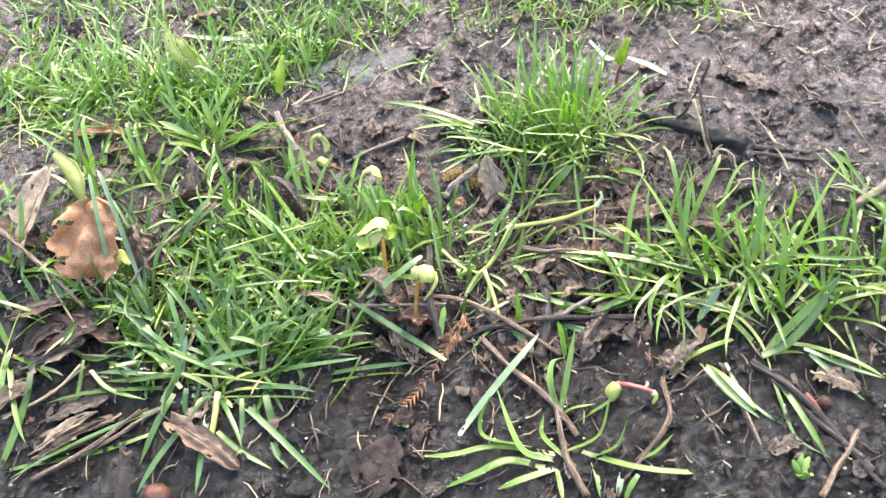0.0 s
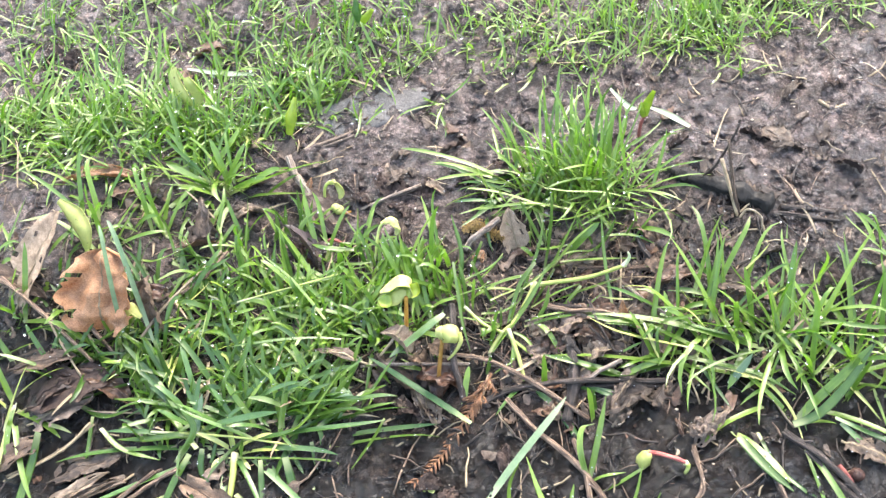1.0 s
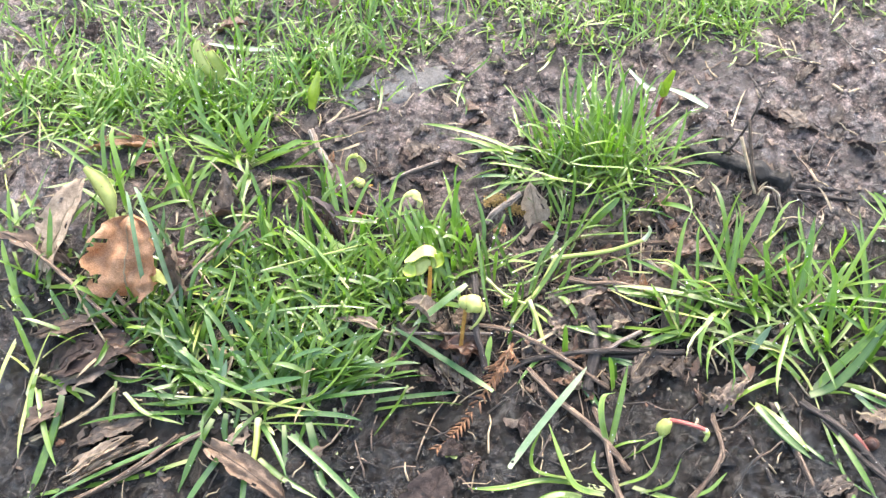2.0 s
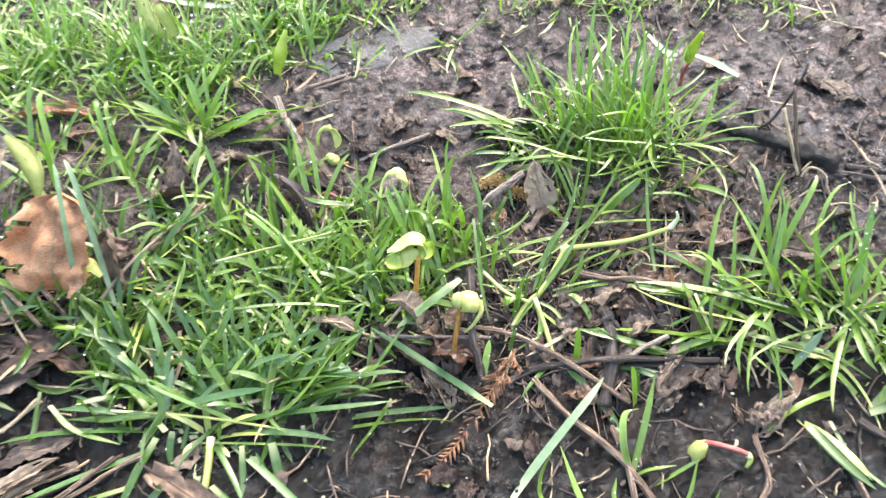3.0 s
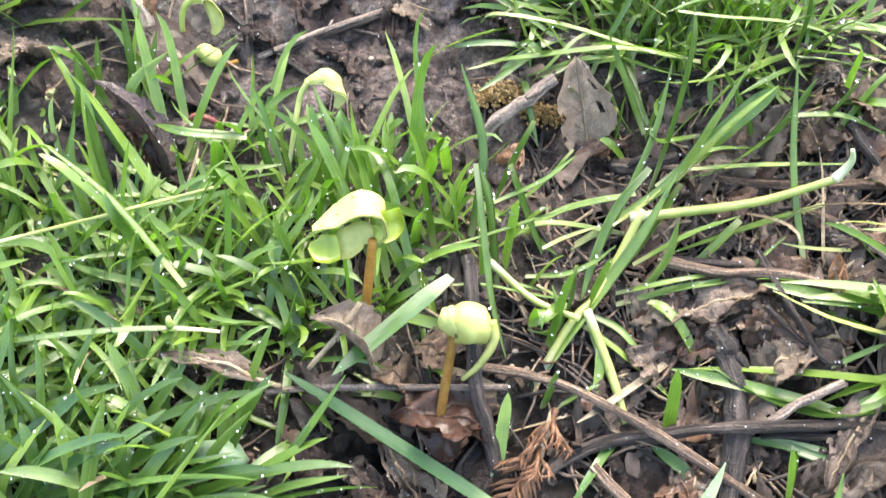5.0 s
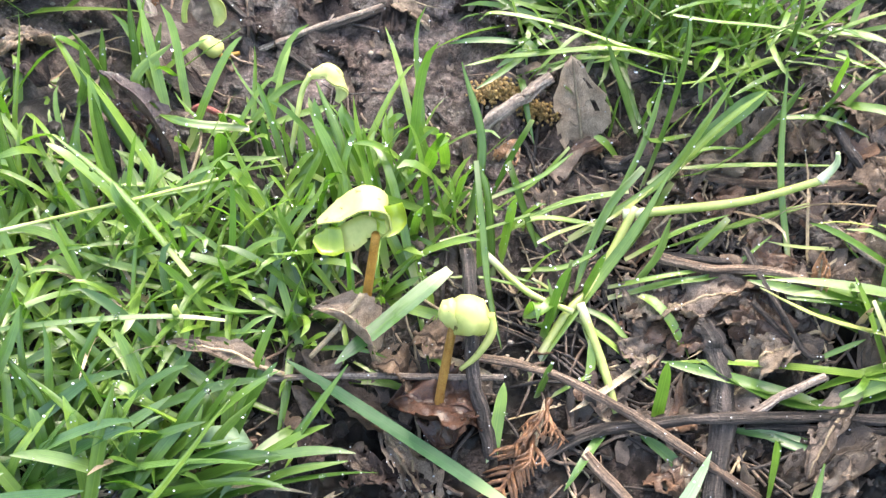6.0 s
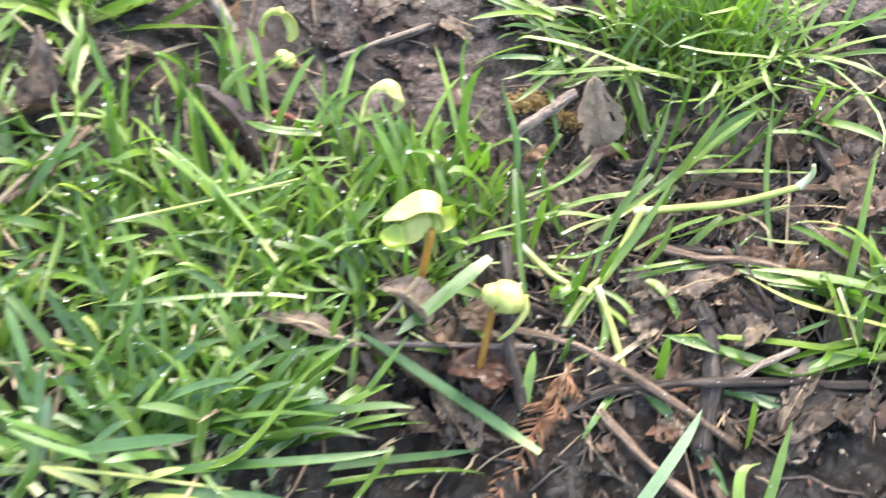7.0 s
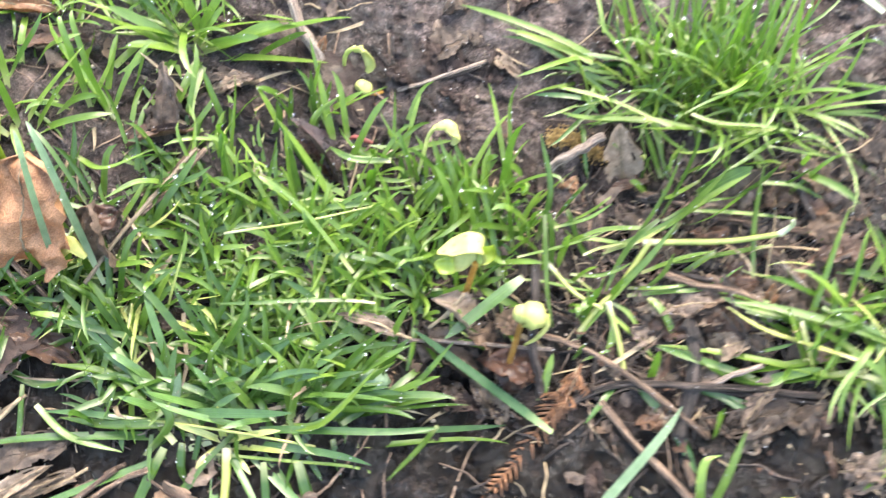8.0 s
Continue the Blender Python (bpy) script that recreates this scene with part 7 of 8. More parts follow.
# grey-green colour puts the wet glint into these two blade tips
sprawl("grey-green wet blade tip standing out of the grass", GREY_GRASS, [
    (0.0059, [(0.1888, -0.0152, 0.006), (0.1953, -0.0131, 0.016), (0.2017, -0.0105, 0.024)]),
    (0.0064, [(-0.1628, -0.0289, 0.004), (-0.1605, -0.0200, 0.014), (-0.1575, -0.0137, 0.024)]),
])
sprawl("broad dewy grass blades hanging from a rosette onto mud", DEEP, [
    (0.0063, [(-0.1652, -0.0417, 0.006), (-0.1741, -0.0612, 0.004), (-0.1836, -0.0834, 0.003)]),
    (0.0072, [(-0.2693, -0.0346, 0.02), (-0.2757, -0.0456, 0.012), (-0.2818, -0.0721, 0.004), (-0.2863, -0.0868, 0.003)]),
    (0.0053, [(-0.1743, -0.0643, 0.002), (-0.2162, -0.0752, 0.002), (-0.2634, -0.0819, 0.002), (-0.2942, -0.0883, 0.002)]),
    (0.0050, [(-0.1160, -0.0455, 0.006), (-0.1124, -0.0674, 0.003), (-0.1094, -0.0830, 0.002)]),
    (0.0076, [(-0.0988, -0.0454, 0.008), (-0.0934, -0.0587, 0.003), (-0.0879, -0.0778, 0.003), (-0.0771, -0.0900, 0.003)]),
    (0.0057, [(-0.1312, -0.0641, 0.003), (-0.1120, -0.0799, 0.003), (-0.0882, -0.0903, 0.003)]),
    (0.0030, [(-0.0801, -0.0584, 0.003), (-0.0657, -0.0857, 0.003)]),
    (0.0059, [(-0.1559, -0.0398, 0.008), (-0.1564, -0.0481, 0.004), (-0.1541, -0.0556, 0.003)]),
])
sprawl("slender green grass blades drooping at the turf's edge", GRASS, [
    (0.0038, [(-0.0318, -0.0314, 0.022), (-0.0406, -0.0389, 0.014), (-0.0549, -0.0500, 0.004)]),
    (0.0023, [(-0.1428, -0.0421, 0.006), (-0.1065, -0.0443, 0.006), (-0.0717, -0.0453, 0.004), (-0.0555, -0.0493, 0.003)]),
    (0.0049, [(-0.2294, -0.0268, 0.012), (-0.2125, -0.0391, 0.01), (-0.1862, -0.0438, 0.006)]),
    (0.0057, [(-0.1596, -0.0403, 0.008), (-0.1907, -0.0137, 0.014), (-0.2231, -0.0087, 0.012)]),
    (0.0056, [(-0.1747, -0.0441, 0.004), (-0.1613, -0.0327, 0.016), (-0.1740, -0.0208, 0.024)]),
    (0.0061, [(-0.1094, -0.0287, 0.004), (-0.0867, -0.0309, 0.02), (-0.0610, -0.0122, 0.036)]),
    (0.0054, [(-0.1055, -0.0287, 0.004), (-0.0997, -0.0156, 0.024), (-0.0950, -0.0060, 0.036)]),
])
dry_leaf("pale fibrous strip of dead leaf on mud", LIGHT_LEAF, (-0.2088, -0.0540, 0.004), (-0.2592, -0.0788, 0.003), 0.0107, 0.2, 0.5, 0.002, 1, 931, 0.003)
twig("stalk", "thin brown stalk lying on bare mud", BROWN_TWIG, [(-0.1716, -0.0518, 0.008), (-0.1855, -0.0564, 0.006), (-0.2090, -0.0695, 0.005), (-0.2463, -0.0853, 0.003)], 0.0016, 0.0012, "twig", 0.25)
twig("stalk", "grey straw stalk lying over a dark leaf", STRAW, [(-0.2362, -0.0254, 0.014), (-0.2565, -0.0389, 0.008), (-0.2958, -0.0541, 0.004)], 0.0011, 0.0008, "twig", 0.25)
dry_leaf("dark purple-brown wet leaf under grass stems", BLACK_LEAF, (-0.2794, -0.0113, 0.006), (-0.2282, 0.0058, 0.01), 0.0339, 0.1, 0.4, 0.003, 1, 932, 0.004)
dry_leaf("dark brown wet leaf below a broad blade", DARK_LEAF, (-0.2591, -0.0527, 0.003), (-0.2117, -0.0394, 0.005), 0.0186, 0.1, 0.5, 0.003, 1, 933, 0.004)
dry_leaf("grey torn leaf lying below bowed blades", GREY_LEAF, (0.1622, -0.0422, 0.004), (0.1789, -0.0436, 0.008), 0.0116, 0.2, 0.6, 0.002, 1, 934, 0.004)
dry_leaf("dark leaf lying in mud beside a stem", DARK_LEAF, (0.2216, -0.1038, 0.003), (0.2423, -0.0948, 0.004), 0.0120, 0.1, 0.4, 0.002, 1, 935, 0.002)
dry_leaf("tan torn leaf beside a red root", LIGHT_LEAF, (0.2563, -0.0476, 0.004), (0.2805, -0.0599, 0.006), 0.0148, 0.2, 0.5, 0.003, 1, 936, 0.004)
twig("twig", "thin dark rootlet lying on wet mud", BROWN_TWIG, [(0.2037, -0.0633, 0.003), (0.2126, -0.0858, 0.003), (0.2196, -0.1080, 0.003)], 0.0014, 0.0009, "twig", 0.25)
twig("twig", "rust-brown forked stem on wet mud", BROWN_TWIG, [(0.1629, -0.0557, 0.006), (0.1672, -0.0763, 0.004), (0.1644, -0.0845, 0.003), (0.1456, -0.1005, 0.003)], 0.0012, 0.0011, "twig", 0.25)
twig("stick", "dark broken stick slanting across mud", BARK, [(0.2291, -0.0583, 0.004), (0.2454, -0.0737, 0.004), (0.2657, -0.0908, 0.004), (0.2765, -0.0987, 0.004)], 0.0020, 0.0016, "twig", 0.25)

sprawl("upright wet grass blades in the dense turf", GRASS, [
    (0.0041, [(-0.0720, -0.0133, 0), (-0.0666, -0.0108, 0.016), (-0.0538, -0.0073, 0.028)]),
    (0.0046, [(-0.0959, -0.0160, 0), (-0.0920, -0.0121, 0.018), (-0.0952, -0.0063, 0.03)]),
    (0.0041, [(-0.0514, -0.0107, 0.002), (-0.0406, -0.0095, 0.018), (-0.0269, 0.0028, 0.03)]),
    (0.0039, [(-0.1174, -0.0082, 0), (-0.1195, -0.0008, 0.02), (-0.1315, 0.0087, 0.03)]),
    (0.0038, [(-0.1325, -0.0180, 0), (-0.1248, -0.0160, 0.018), (-0.1137, -0.0052, 0.026)]),
    (0.0041, [(-0.0610, -0.0189, 0), (-0.0464, -0.0175, 0.012), (-0.0265, -0.0156, 0.014)]),
    (0.0033, [(-0.0836, -0.0188, 0), (-0.0741, -0.0122, 0.02), (-0.0699, -0.0066, 0.028)]),
    (0.0035, [(-0.1456, -0.0115, 0), (-0.1437, -0.0067, 0.022), (-0.1360, 0.0021, 0.03)]),
])
sprawl("fresh green grass blades with bent tips in turf", GRASS, [
    (0.0044, [(-0.1251, 0.1043, 0), (-0.1202, 0.1052, 0.014), (-0.1207, 0.1072, 0.024)]),
    (0.0047, [(-0.1009, 0.0995, 0), (-0.1032, 0.1054, 0.016), (-0.0912, 0.1143, 0.024)]),
    (0.0040, [(-0.0532, 0.0853, 0), (-0.0571, 0.0867, 0.012), (-0.0582, 0.0887, 0.02)]),
    (0.0042, [(-0.0154, 0.0652, 0), (-0.0122, 0.0698, 0.02), (-0.0062, 0.0751, 0.03)]),
    (0.0045, [(-0.0308, 0.0682, 0), (-0.0302, 0.0754, 0.024), (-0.0397, 0.0918, 0.034)]),
    (0.0038, [(0.0119, 0.0584, 0), (0.0159, 0.0709, 0.026), (0.0088, 0.0905, 0.04)]),
    (0.0035, [(0.0209, 0.0427, 0), (0.0175, 0.0537, 0.024), (0.0145, 0.0606, 0.03)]),
])
dry_leaf("pale curled torn leaf standing at a seedling's foot", LIGHT_LEAF, (-0.0150, -0.0032, 0.008), (-0.0049, -0.0198, 0.003), 0.0083, 0.3, 0.7, 0.003, 1, 941, 0.003)
dry_leaf("brown strip of dead leaf lying in grass", BROWN_LEAF, (-0.3359, 0.0694, 0.02), (-0.2823, 0.0516, 0.014), 0.0150, 0.2, 0.7, 0.003, 1, 942, 0.003)
dry_leaf("grey-lilac dead leaf lying under a bowed blade", LIGHT_LEAF, (0.1021, 0.0114, 0.004), (0.1166, 0.0137, 0.008), 0.0143, 0.1, 0.4, 0.002, 1, 943, 0.003)
dry_leaf("tattered light brown leaf scrap among rootlets", LIGHT_LEAF, (0.1159, -0.0328, 0.004), (0.1274, -0.0194, 0.008), 0.0123, 0.2, 0.6, 0.003, 1, 944, 0.005)
dry_leaf("grey crumpled leaf lying on dark mud", GREY_LEAF, (0.1643, -0.0375, 0.004), (0.1776, -0.0455, 0.006), 0.0129, 0.1, 0.5, 0.003, 1, 945, 0.004)
dry_leaf("brown-grey broad leaf below the sheaf", GREY_LEAF, (0.0780, 0.0294, 0.004), (0.1024, 0.0288, 0.008), 0.0162, 0.1, 0.4, 0.002, 1, 946, 0.003)
dry_leaf("orange-brown thin leaf scrap on mud", RUST_LEAF, (0.1545, -0.0343, 0.004), (0.1578, -0.0456, 0.004), 0.0039, 0.1, 0.6, 0.002, 0, 947, 0.002)
dry_leaf("small orange leaf tip standing in litter", TAN_LEAF, (0.1225, 0.0236, 0.006), (0.1242, 0.0278, 0.016), 0.0034, 0.1, 0.5, 0.001, 0, 948, 0.001)
twig("twig", "thin pale grey twig crossing the litter", PALE_BARK, [(0.1277, 0.0440, 0.012), (0.1404, 0.0326, 0.01), (0.1537, 0.0257, 0.008)], 0.0012, 0.0009, "twig", 0.25)
twig("twig", "dark thin twig in leaf litter", BARK, [(0.0726, 0.0445, 0.01), (0.1004, 0.0384, 0.009), (0.1265, 0.0260, 0.008), (0.1408, 0.0281, 0.007)], 0.0013, 0.0010, "twig", 0.25)
twig("twig", "thin dark rootlet over grey leaves", BARK, [(0.1016, 0.0233, 0.012), (0.1112, 0.0162, 0.01), (0.1192, 0.0096, 0.006)], 0.0009, 0.0007, "twig", 0.25)
twig("twig", "pale dry stem slanting over soil", PALE_BARK, [(-0.0626, 0.1302, 0.004), (-0.0432, 0.1333, 0.005), (-0.0118, 0.1451, 0.004)], 0.0011, 0.0010, "twig", 0.25)
twig("twig", "dark twig on bare soil behind seedlings", BARK, [(-0.0676, 0.1551, 0.004), (-0.0658, 0.1386, 0.004), (-0.0642, 0.1292, 0.003)], 0.0011, 0.0010, "twig", 0.25)
twig("twig", "brown twig lying behind the turf", BROWN_TWIG, [(-0.1797, 0.0723, 0.008), (-0.1691, 0.0836, 0.01), (-0.1594, 0.0913, 0.01)], 0.0014, 0.0011, "twig", 0.25)
twig("stalk", "thin pale straw on trampled mud", STRAW, [(0.1918, 0.1035, 0.03), (0.2027, 0.0865, 0.002)], 0.0012, 0.0010, "twig", 0.25)
twig("twig", "dark root lying on trampled mud", BARK, [(0.2327, 0.0951, 0.003), (0.2658, 0.1009, 0.003), (0.2990, 0.0938, 0.003)], 0.0019, 0.0015, "twig", 0.25)
twig("twig", "pale root lying on trampled mud", STRAW, [(0.2741, 0.1938, 0.003), (0.2829, 0.1858, 0.003), (0.2920, 0.1875, 0.003)], 0.0014, 0.0009, "twig", 0.25)
plant = seedling("pale green folded seed leaf half hidden under turf")
lump_part("seed_leaf", plant, (-0.0640, -0.0080, 0.010), (0.0080, 0.0056, 0.0050), GREY_GRASS, 0.3, 0.2, 0.2)
stem_part("stem", plant, [(-0.0700, -0.0060, 0), (-0.0690, -0.0070, 0.005), (-0.0670, -0.0080, 0.009)], 0.0013, 0.0013, PALE)


sprawl("pale-based wet green grass plant leaning over twigs", LAWN, [
    (0.0056, [(0.0457, 0.0563, 0.004), (0.0614, 0.0583, 0.01), (0.0774, 0.0618, 0.02), (0.0868, 0.0642, 0.036), (0.0948, 0.0687, 0.05)]),
    (0.0050, [(0.0783, 0.0635, 0.016), (0.0925, 0.0665, 0.03), (0.1066, 0.0711, 0.04)]),
    (0.0028, [(0.0532, 0.0529, 0), (0.0622, 0.0593, 0.018), (0.0697, 0.0677, 0.034), (0.0732, 0.0755, 0.05)]),
    (0.0027, [(0.0837, 0.0687, 0.012), (0.1053, 0.0674, 0.014), (0.1348, 0.0635, 0.01)]),
    (0.0029, [(0.0717, 0.0868, 0.01), (0.0639, 0.0901, 0.028), (0.0561, 0.0935, 0.045)]),
    (0.0025, [(0.1079, 0.0794, 0.006), (0.1026, 0.0814, 0.02), (0.0926, 0.0861, 0.034)]),
    (0.0045, [(0.0795, 0.0613, 0.018), (0.0719, 0.0548, 0.01), (0.0624, 0.0473, 0.004)]),
    (0.0028, [(0.0648, 0.0592, 0.018), (0.0431, 0.0616, 0.014), (0.0248, 0.0566, 0.004)]),
    (0.0026, [(0.0639, 0.0567, 0.004), (0.0355, 0.0577, 0.01), (0.0192, 0.0539, 0.004)]),
    (0.0023, [(0.0724, 0.0646, 0.014), (0.0879, 0.0685, 0.018), (0.1084, 0.0764, 0.01)]),
    (0.0022, [(0.0446, 0.0682, 0.03), (0.0356, 0.0667, 0.016), (0.0216, 0.0664, 0.003)]),
    (0.0031, [(0.0235, 0.0592, 0.032), (0.0296, 0.0581, 0.015), (0.0373, 0.0532, 0)]),
    (0.0026, [(0.0307, 0.0666, 0.04), (0.0249, 0.0672, 0.024), (0.0197, 0.0682, 0.005)]),
    (0.0025, [(0.0910, 0.0864, 0.006), (0.0711, 0.0670, 0.03), (0.0681, 0.0690, 0.034)]),
])
sprawl("light green upright wet grass blades over a leaning plant", LAWN, [
    (0.0029, [(0.0724, 0.0696, 0.006), (0.0765, 0.0715, 0.032), (0.0784, 0.0744, 0.055), (0.0773, 0.0777, 0.066)]),
    (0.0030, [(0.1179, 0.0409, 0.004), (0.1133, 0.0578, 0.022), (0.1105, 0.0715, 0.048)]),
    (0.0036, [(0.1241, 0.0519, 0.01), (0.1035, 0.0505, 0.01), (0.0758, 0.0486, 0.006)]),
    (0.0031, [(0.1067, 0.0776, 0.006), (0.1158, 0.0766, 0.02), (0.1210, 0.0777, 0.03)]),
    (0.0038, [(0.0973, 0.0496, 0.012), (0.0896, 0.0471, 0.006), (0.0821, 0.0444, 0.003)]),
    (0.0018, [(0.1263, 0.0806, 0.004), (0.1295, 0.0760, 0.016), (0.1346, 0.0737, 0.03)]),
])
sprawl("bright green drooping blades at a tuft's foot", LAWN, [
    (0.0033, [(0.1150, 0.0769, 0.02), (0.1321, 0.0757, 0.012), (0.1470, 0.0724, 0.006)]),
    (0.0026, [(0.0738, 0.0987, 0.03), (0.0444, 0.1100, 0.03), (0.0218, 0.1155, 0.03), (0.0168, 0.1225, 0.02)]),
    (0.0026, [(0.1131, 0.0830, 0.05), (0.1042, 0.0964, 0.03), (0.0914, 0.1069, 0.02), (0.0827, 0.1129, 0.02)]),
    (0.0030, [(0.0909, 0.1029, 0.02), (0.0635, 0.1044, 0.026), (0.0336, 0.1077, 0.02), (0.0192, 0.1175, 0.01)]),
    (0.0023, [(0.0769, 0.0929, 0.05), (0.0900, 0.0877, 0.05), (0.1129, 0.0900, 0.04), (0.1337, 0.0917, 0.02)]),
    (0.0023, [(0.1192, 0.0982, 0.01), (0.1230, 0.0818, 0.04), (0.1333, 0.0752, 0.05)]),
    (0.0019, [(0.1216, 0.1020, 0.01), (0.1146, 0.0824, 0.05), (0.1108, 0.0774, 0.07)]),
    (0.0024, [(0.1163, 0.0863, 0.03), (0.1310, 0.0852, 0.02), (0.1500, 0.0900, 0.004)]),
    (0.0024, [(0.0472, 0.1100, 0.04), (0.0378, 0.1146, 0.02), (0.0236, 0.1211, 0.004)]),
])
sprawl("dark grass blades bending out of a tuft", GRASS, [
    (0.0027, [(0.0763, 0.1025, 0.04), (0.0584, 0.1036, 0.05), (0.0432, 0.1074, 0.04)]),
    (0.0025, [(0.1013, 0.0993, 0.02), (0.1060, 0.0872, 0.04), (0.1191, 0.0765, 0.06)]),
    (0.0024, [(0.0644, 0.1064, 0.02), (0.0480, 0.1104, 0.016), (0.0311, 0.1123, 0.004)]),
    (0.0021, [(0.1267, 0.0890, 0.02), (0.1274, 0.0823, 0.04), (0.1416, 0.0839, 0.03)]),
    (0.0022, [(0.1056, 0.1085, 0.004), (0.1064, 0.0989, 0.03), (0.1002, 0.0885, 0.06)]),
])
sprawl("tangled bright green grass plant with pale crossing sheaths", LAWN, [
    (0.0051, [(0.0302, 0.0121, 0.001), (0.0410, 0.0232, 0.006), (0.0550, 0.0375, 0.014), (0.0659, 0.0455, 0.022), (0.0756, 0.0547, 0.031)]),
    (0.0033, [(0.0587, 0.0361, 0.006), (0.0773, 0.0351, 0.008), (0.0948, 0.0361, 0.01), (0.1107, 0.0436, 0.014)]),
    (0.0026, [(0.0589, 0.0394, 0.006), (0.0734, 0.0357, 0.01), (0.0938, 0.0392, 0.008)]),
    (0.0038, [(0.0661, 0.0380, 0.004), (0.0734, 0.0403, 0.014), (0.0757, 0.0439, 0.026)]),
    (0.0028, [(0.0119, 0.0511, 0.045), (0.0149, 0.0396, 0.03), (0.0175, 0.0290, 0.016), (0.0223, 0.0190, 0.004)]),
    (0.0025, [(0.0055, 0.0371, 0.014), (0.0161, 0.0358, 0.014), (0.0344, 0.0353, 0.01), (0.0477, 0.0374, 0.006)]),
    (0.0025, [(0.0295, 0.0428, 0.008), (0.0419, 0.0412, 0.012), (0.0506, 0.0421, 0.016), (0.0573, 0.0438, 0.02)]),
    (0.0036, [(0.0450, 0.0290, 0.006), (0.0554, 0.0226, 0.006), (0.0677, 0.0145, 0.004), (0.0761, 0.0072, 0.003)]),
    (0.0031, [(0.0510, 0.0323, 0.005), (0.0581, 0.0291, 0.005), (0.0631, 0.0241, 0.004), (0.0724, 0.0126, 0.002)]),
    (0.0035, [(0.0336, 0.0071, 0.001), (0.0353, 0.0071, 0.01), (0.0370, 0.0085, 0.016)]),
    (0.0024, [(0.0184, 0.0574, 0.02), (0.0341, 0.0587, 0.026), (0.0448, 0.0634, 0.034)]),
    (0.0025, [(0.0019, 0.0438, 0.02), (0.0145, 0.0474, 0.02), (0.0307, 0.0515, 0.02), (0.0441, 0.0579, 0.02)]),
])
sprawl("wet light green blades lying across a tangled grass plant", LAWN, [
    (0.0036, [(0.0667, 0.0556, 0.032), (0.0571, 0.0510, 0.024), (0.0510, 0.0443, 0.014), (0.0465, 0.0344, 0.006)]),
    (0.0037, [(0.0637, 0.0429, 0.012), (0.0809, 0.0466, 0.016), (0.0962, 0.0480, 0.016)]),
    (0.0022, [(0.0687, 0.0314, 0.006), (0.0749, 0.0270, 0.008), (0.0808, 0.0207, 0.006), (0.0837, 0.0159, 0.004)]),
    (0.0039, [(0.0517, 0.0202, 0.008), (0.0512, 0.0143, 0.006), (0.0491, 0.0069, 0.003)]),
    (0.0024, [(0.1206, 0.0086, 0.006), (0.1294, 0.0089, 0.01), (0.1354, 0.0098, 0.012)]),
    (0.0032, [(0.0300, 0.0287, 0.004), (0.0360, 0.0248, 0.008), (0.0386, 0.0255, 0.014), (0.0365, 0.0318, 0.02)]),
    (0.0018, [(0.0176, 0.0465, 0.012), (0.0238, 0.0403, 0.01), (0.0348, 0.0385, 0.008)]),
])
sprawl("slender green grass blades among twigs and litter", GRASS, [
    (0.0020, [(0.1125, 0.0233, 0.012), (0.1233, 0.0200, 0.012), (0.1381, 0.0210, 0.01)]),
    (0.0032, [(0.1051, -0.0217, 0), (0.1036, -0.0212, 0.014), (0.1032, -0.0197, 0.02)]),
    (0.0018, [(0.0434, 0.0338, 0.025), (0.0430, 0.0326, 0.012), (0.0399, 0.0283, 0.004)]),
    (0.0021, [(0.0378, 0.0065, 0.002), (0.0470, 0.0084, 0.006), (0.0508, 0.0093, 0.008)]),
    (0.0027, [(0.1306, 0.0406, 0.012), (0.1343, 0.0367, 0.008), (0.1409, 0.0336, 0.004)]),
    (0.0021, [(0.1301, 0.0208, 0.02), (0.1359, 0.0208, 0.01), (0.1391, 0.0175, 0.004)]),
])
sprawl("pale sheath stubs at the foot of tangled grass", PALE, [
    (0.0036, [(0.0489, 0.0313, 0.006), (0.0526, 0.0198, 0.005), (0.0584, 0.0079, 0.002)]),
    (0.0033, [(0.0388, 0.0254, 0.004), (0.0432, 0.0281, 0.006), (0.0483, 0.0299, 0.01)]),
    (0.0026, [(0.0333, 0.0418, 0.006), (0.0393, 0.0373, 0.007), (0.0438, 0.0343, 0.006)]),
    (0.0030, [(0.0581, 0.0546, 0.012), (0.0661, 0.0570, 0.014), (0.0729, 0.0596, 0.018)]),
    (0.0019, [(0.0355, 0.0519, 0.008), (0.0431, 0.0551, 0.01), (0.0539, 0.0561, 0.012)]),
])
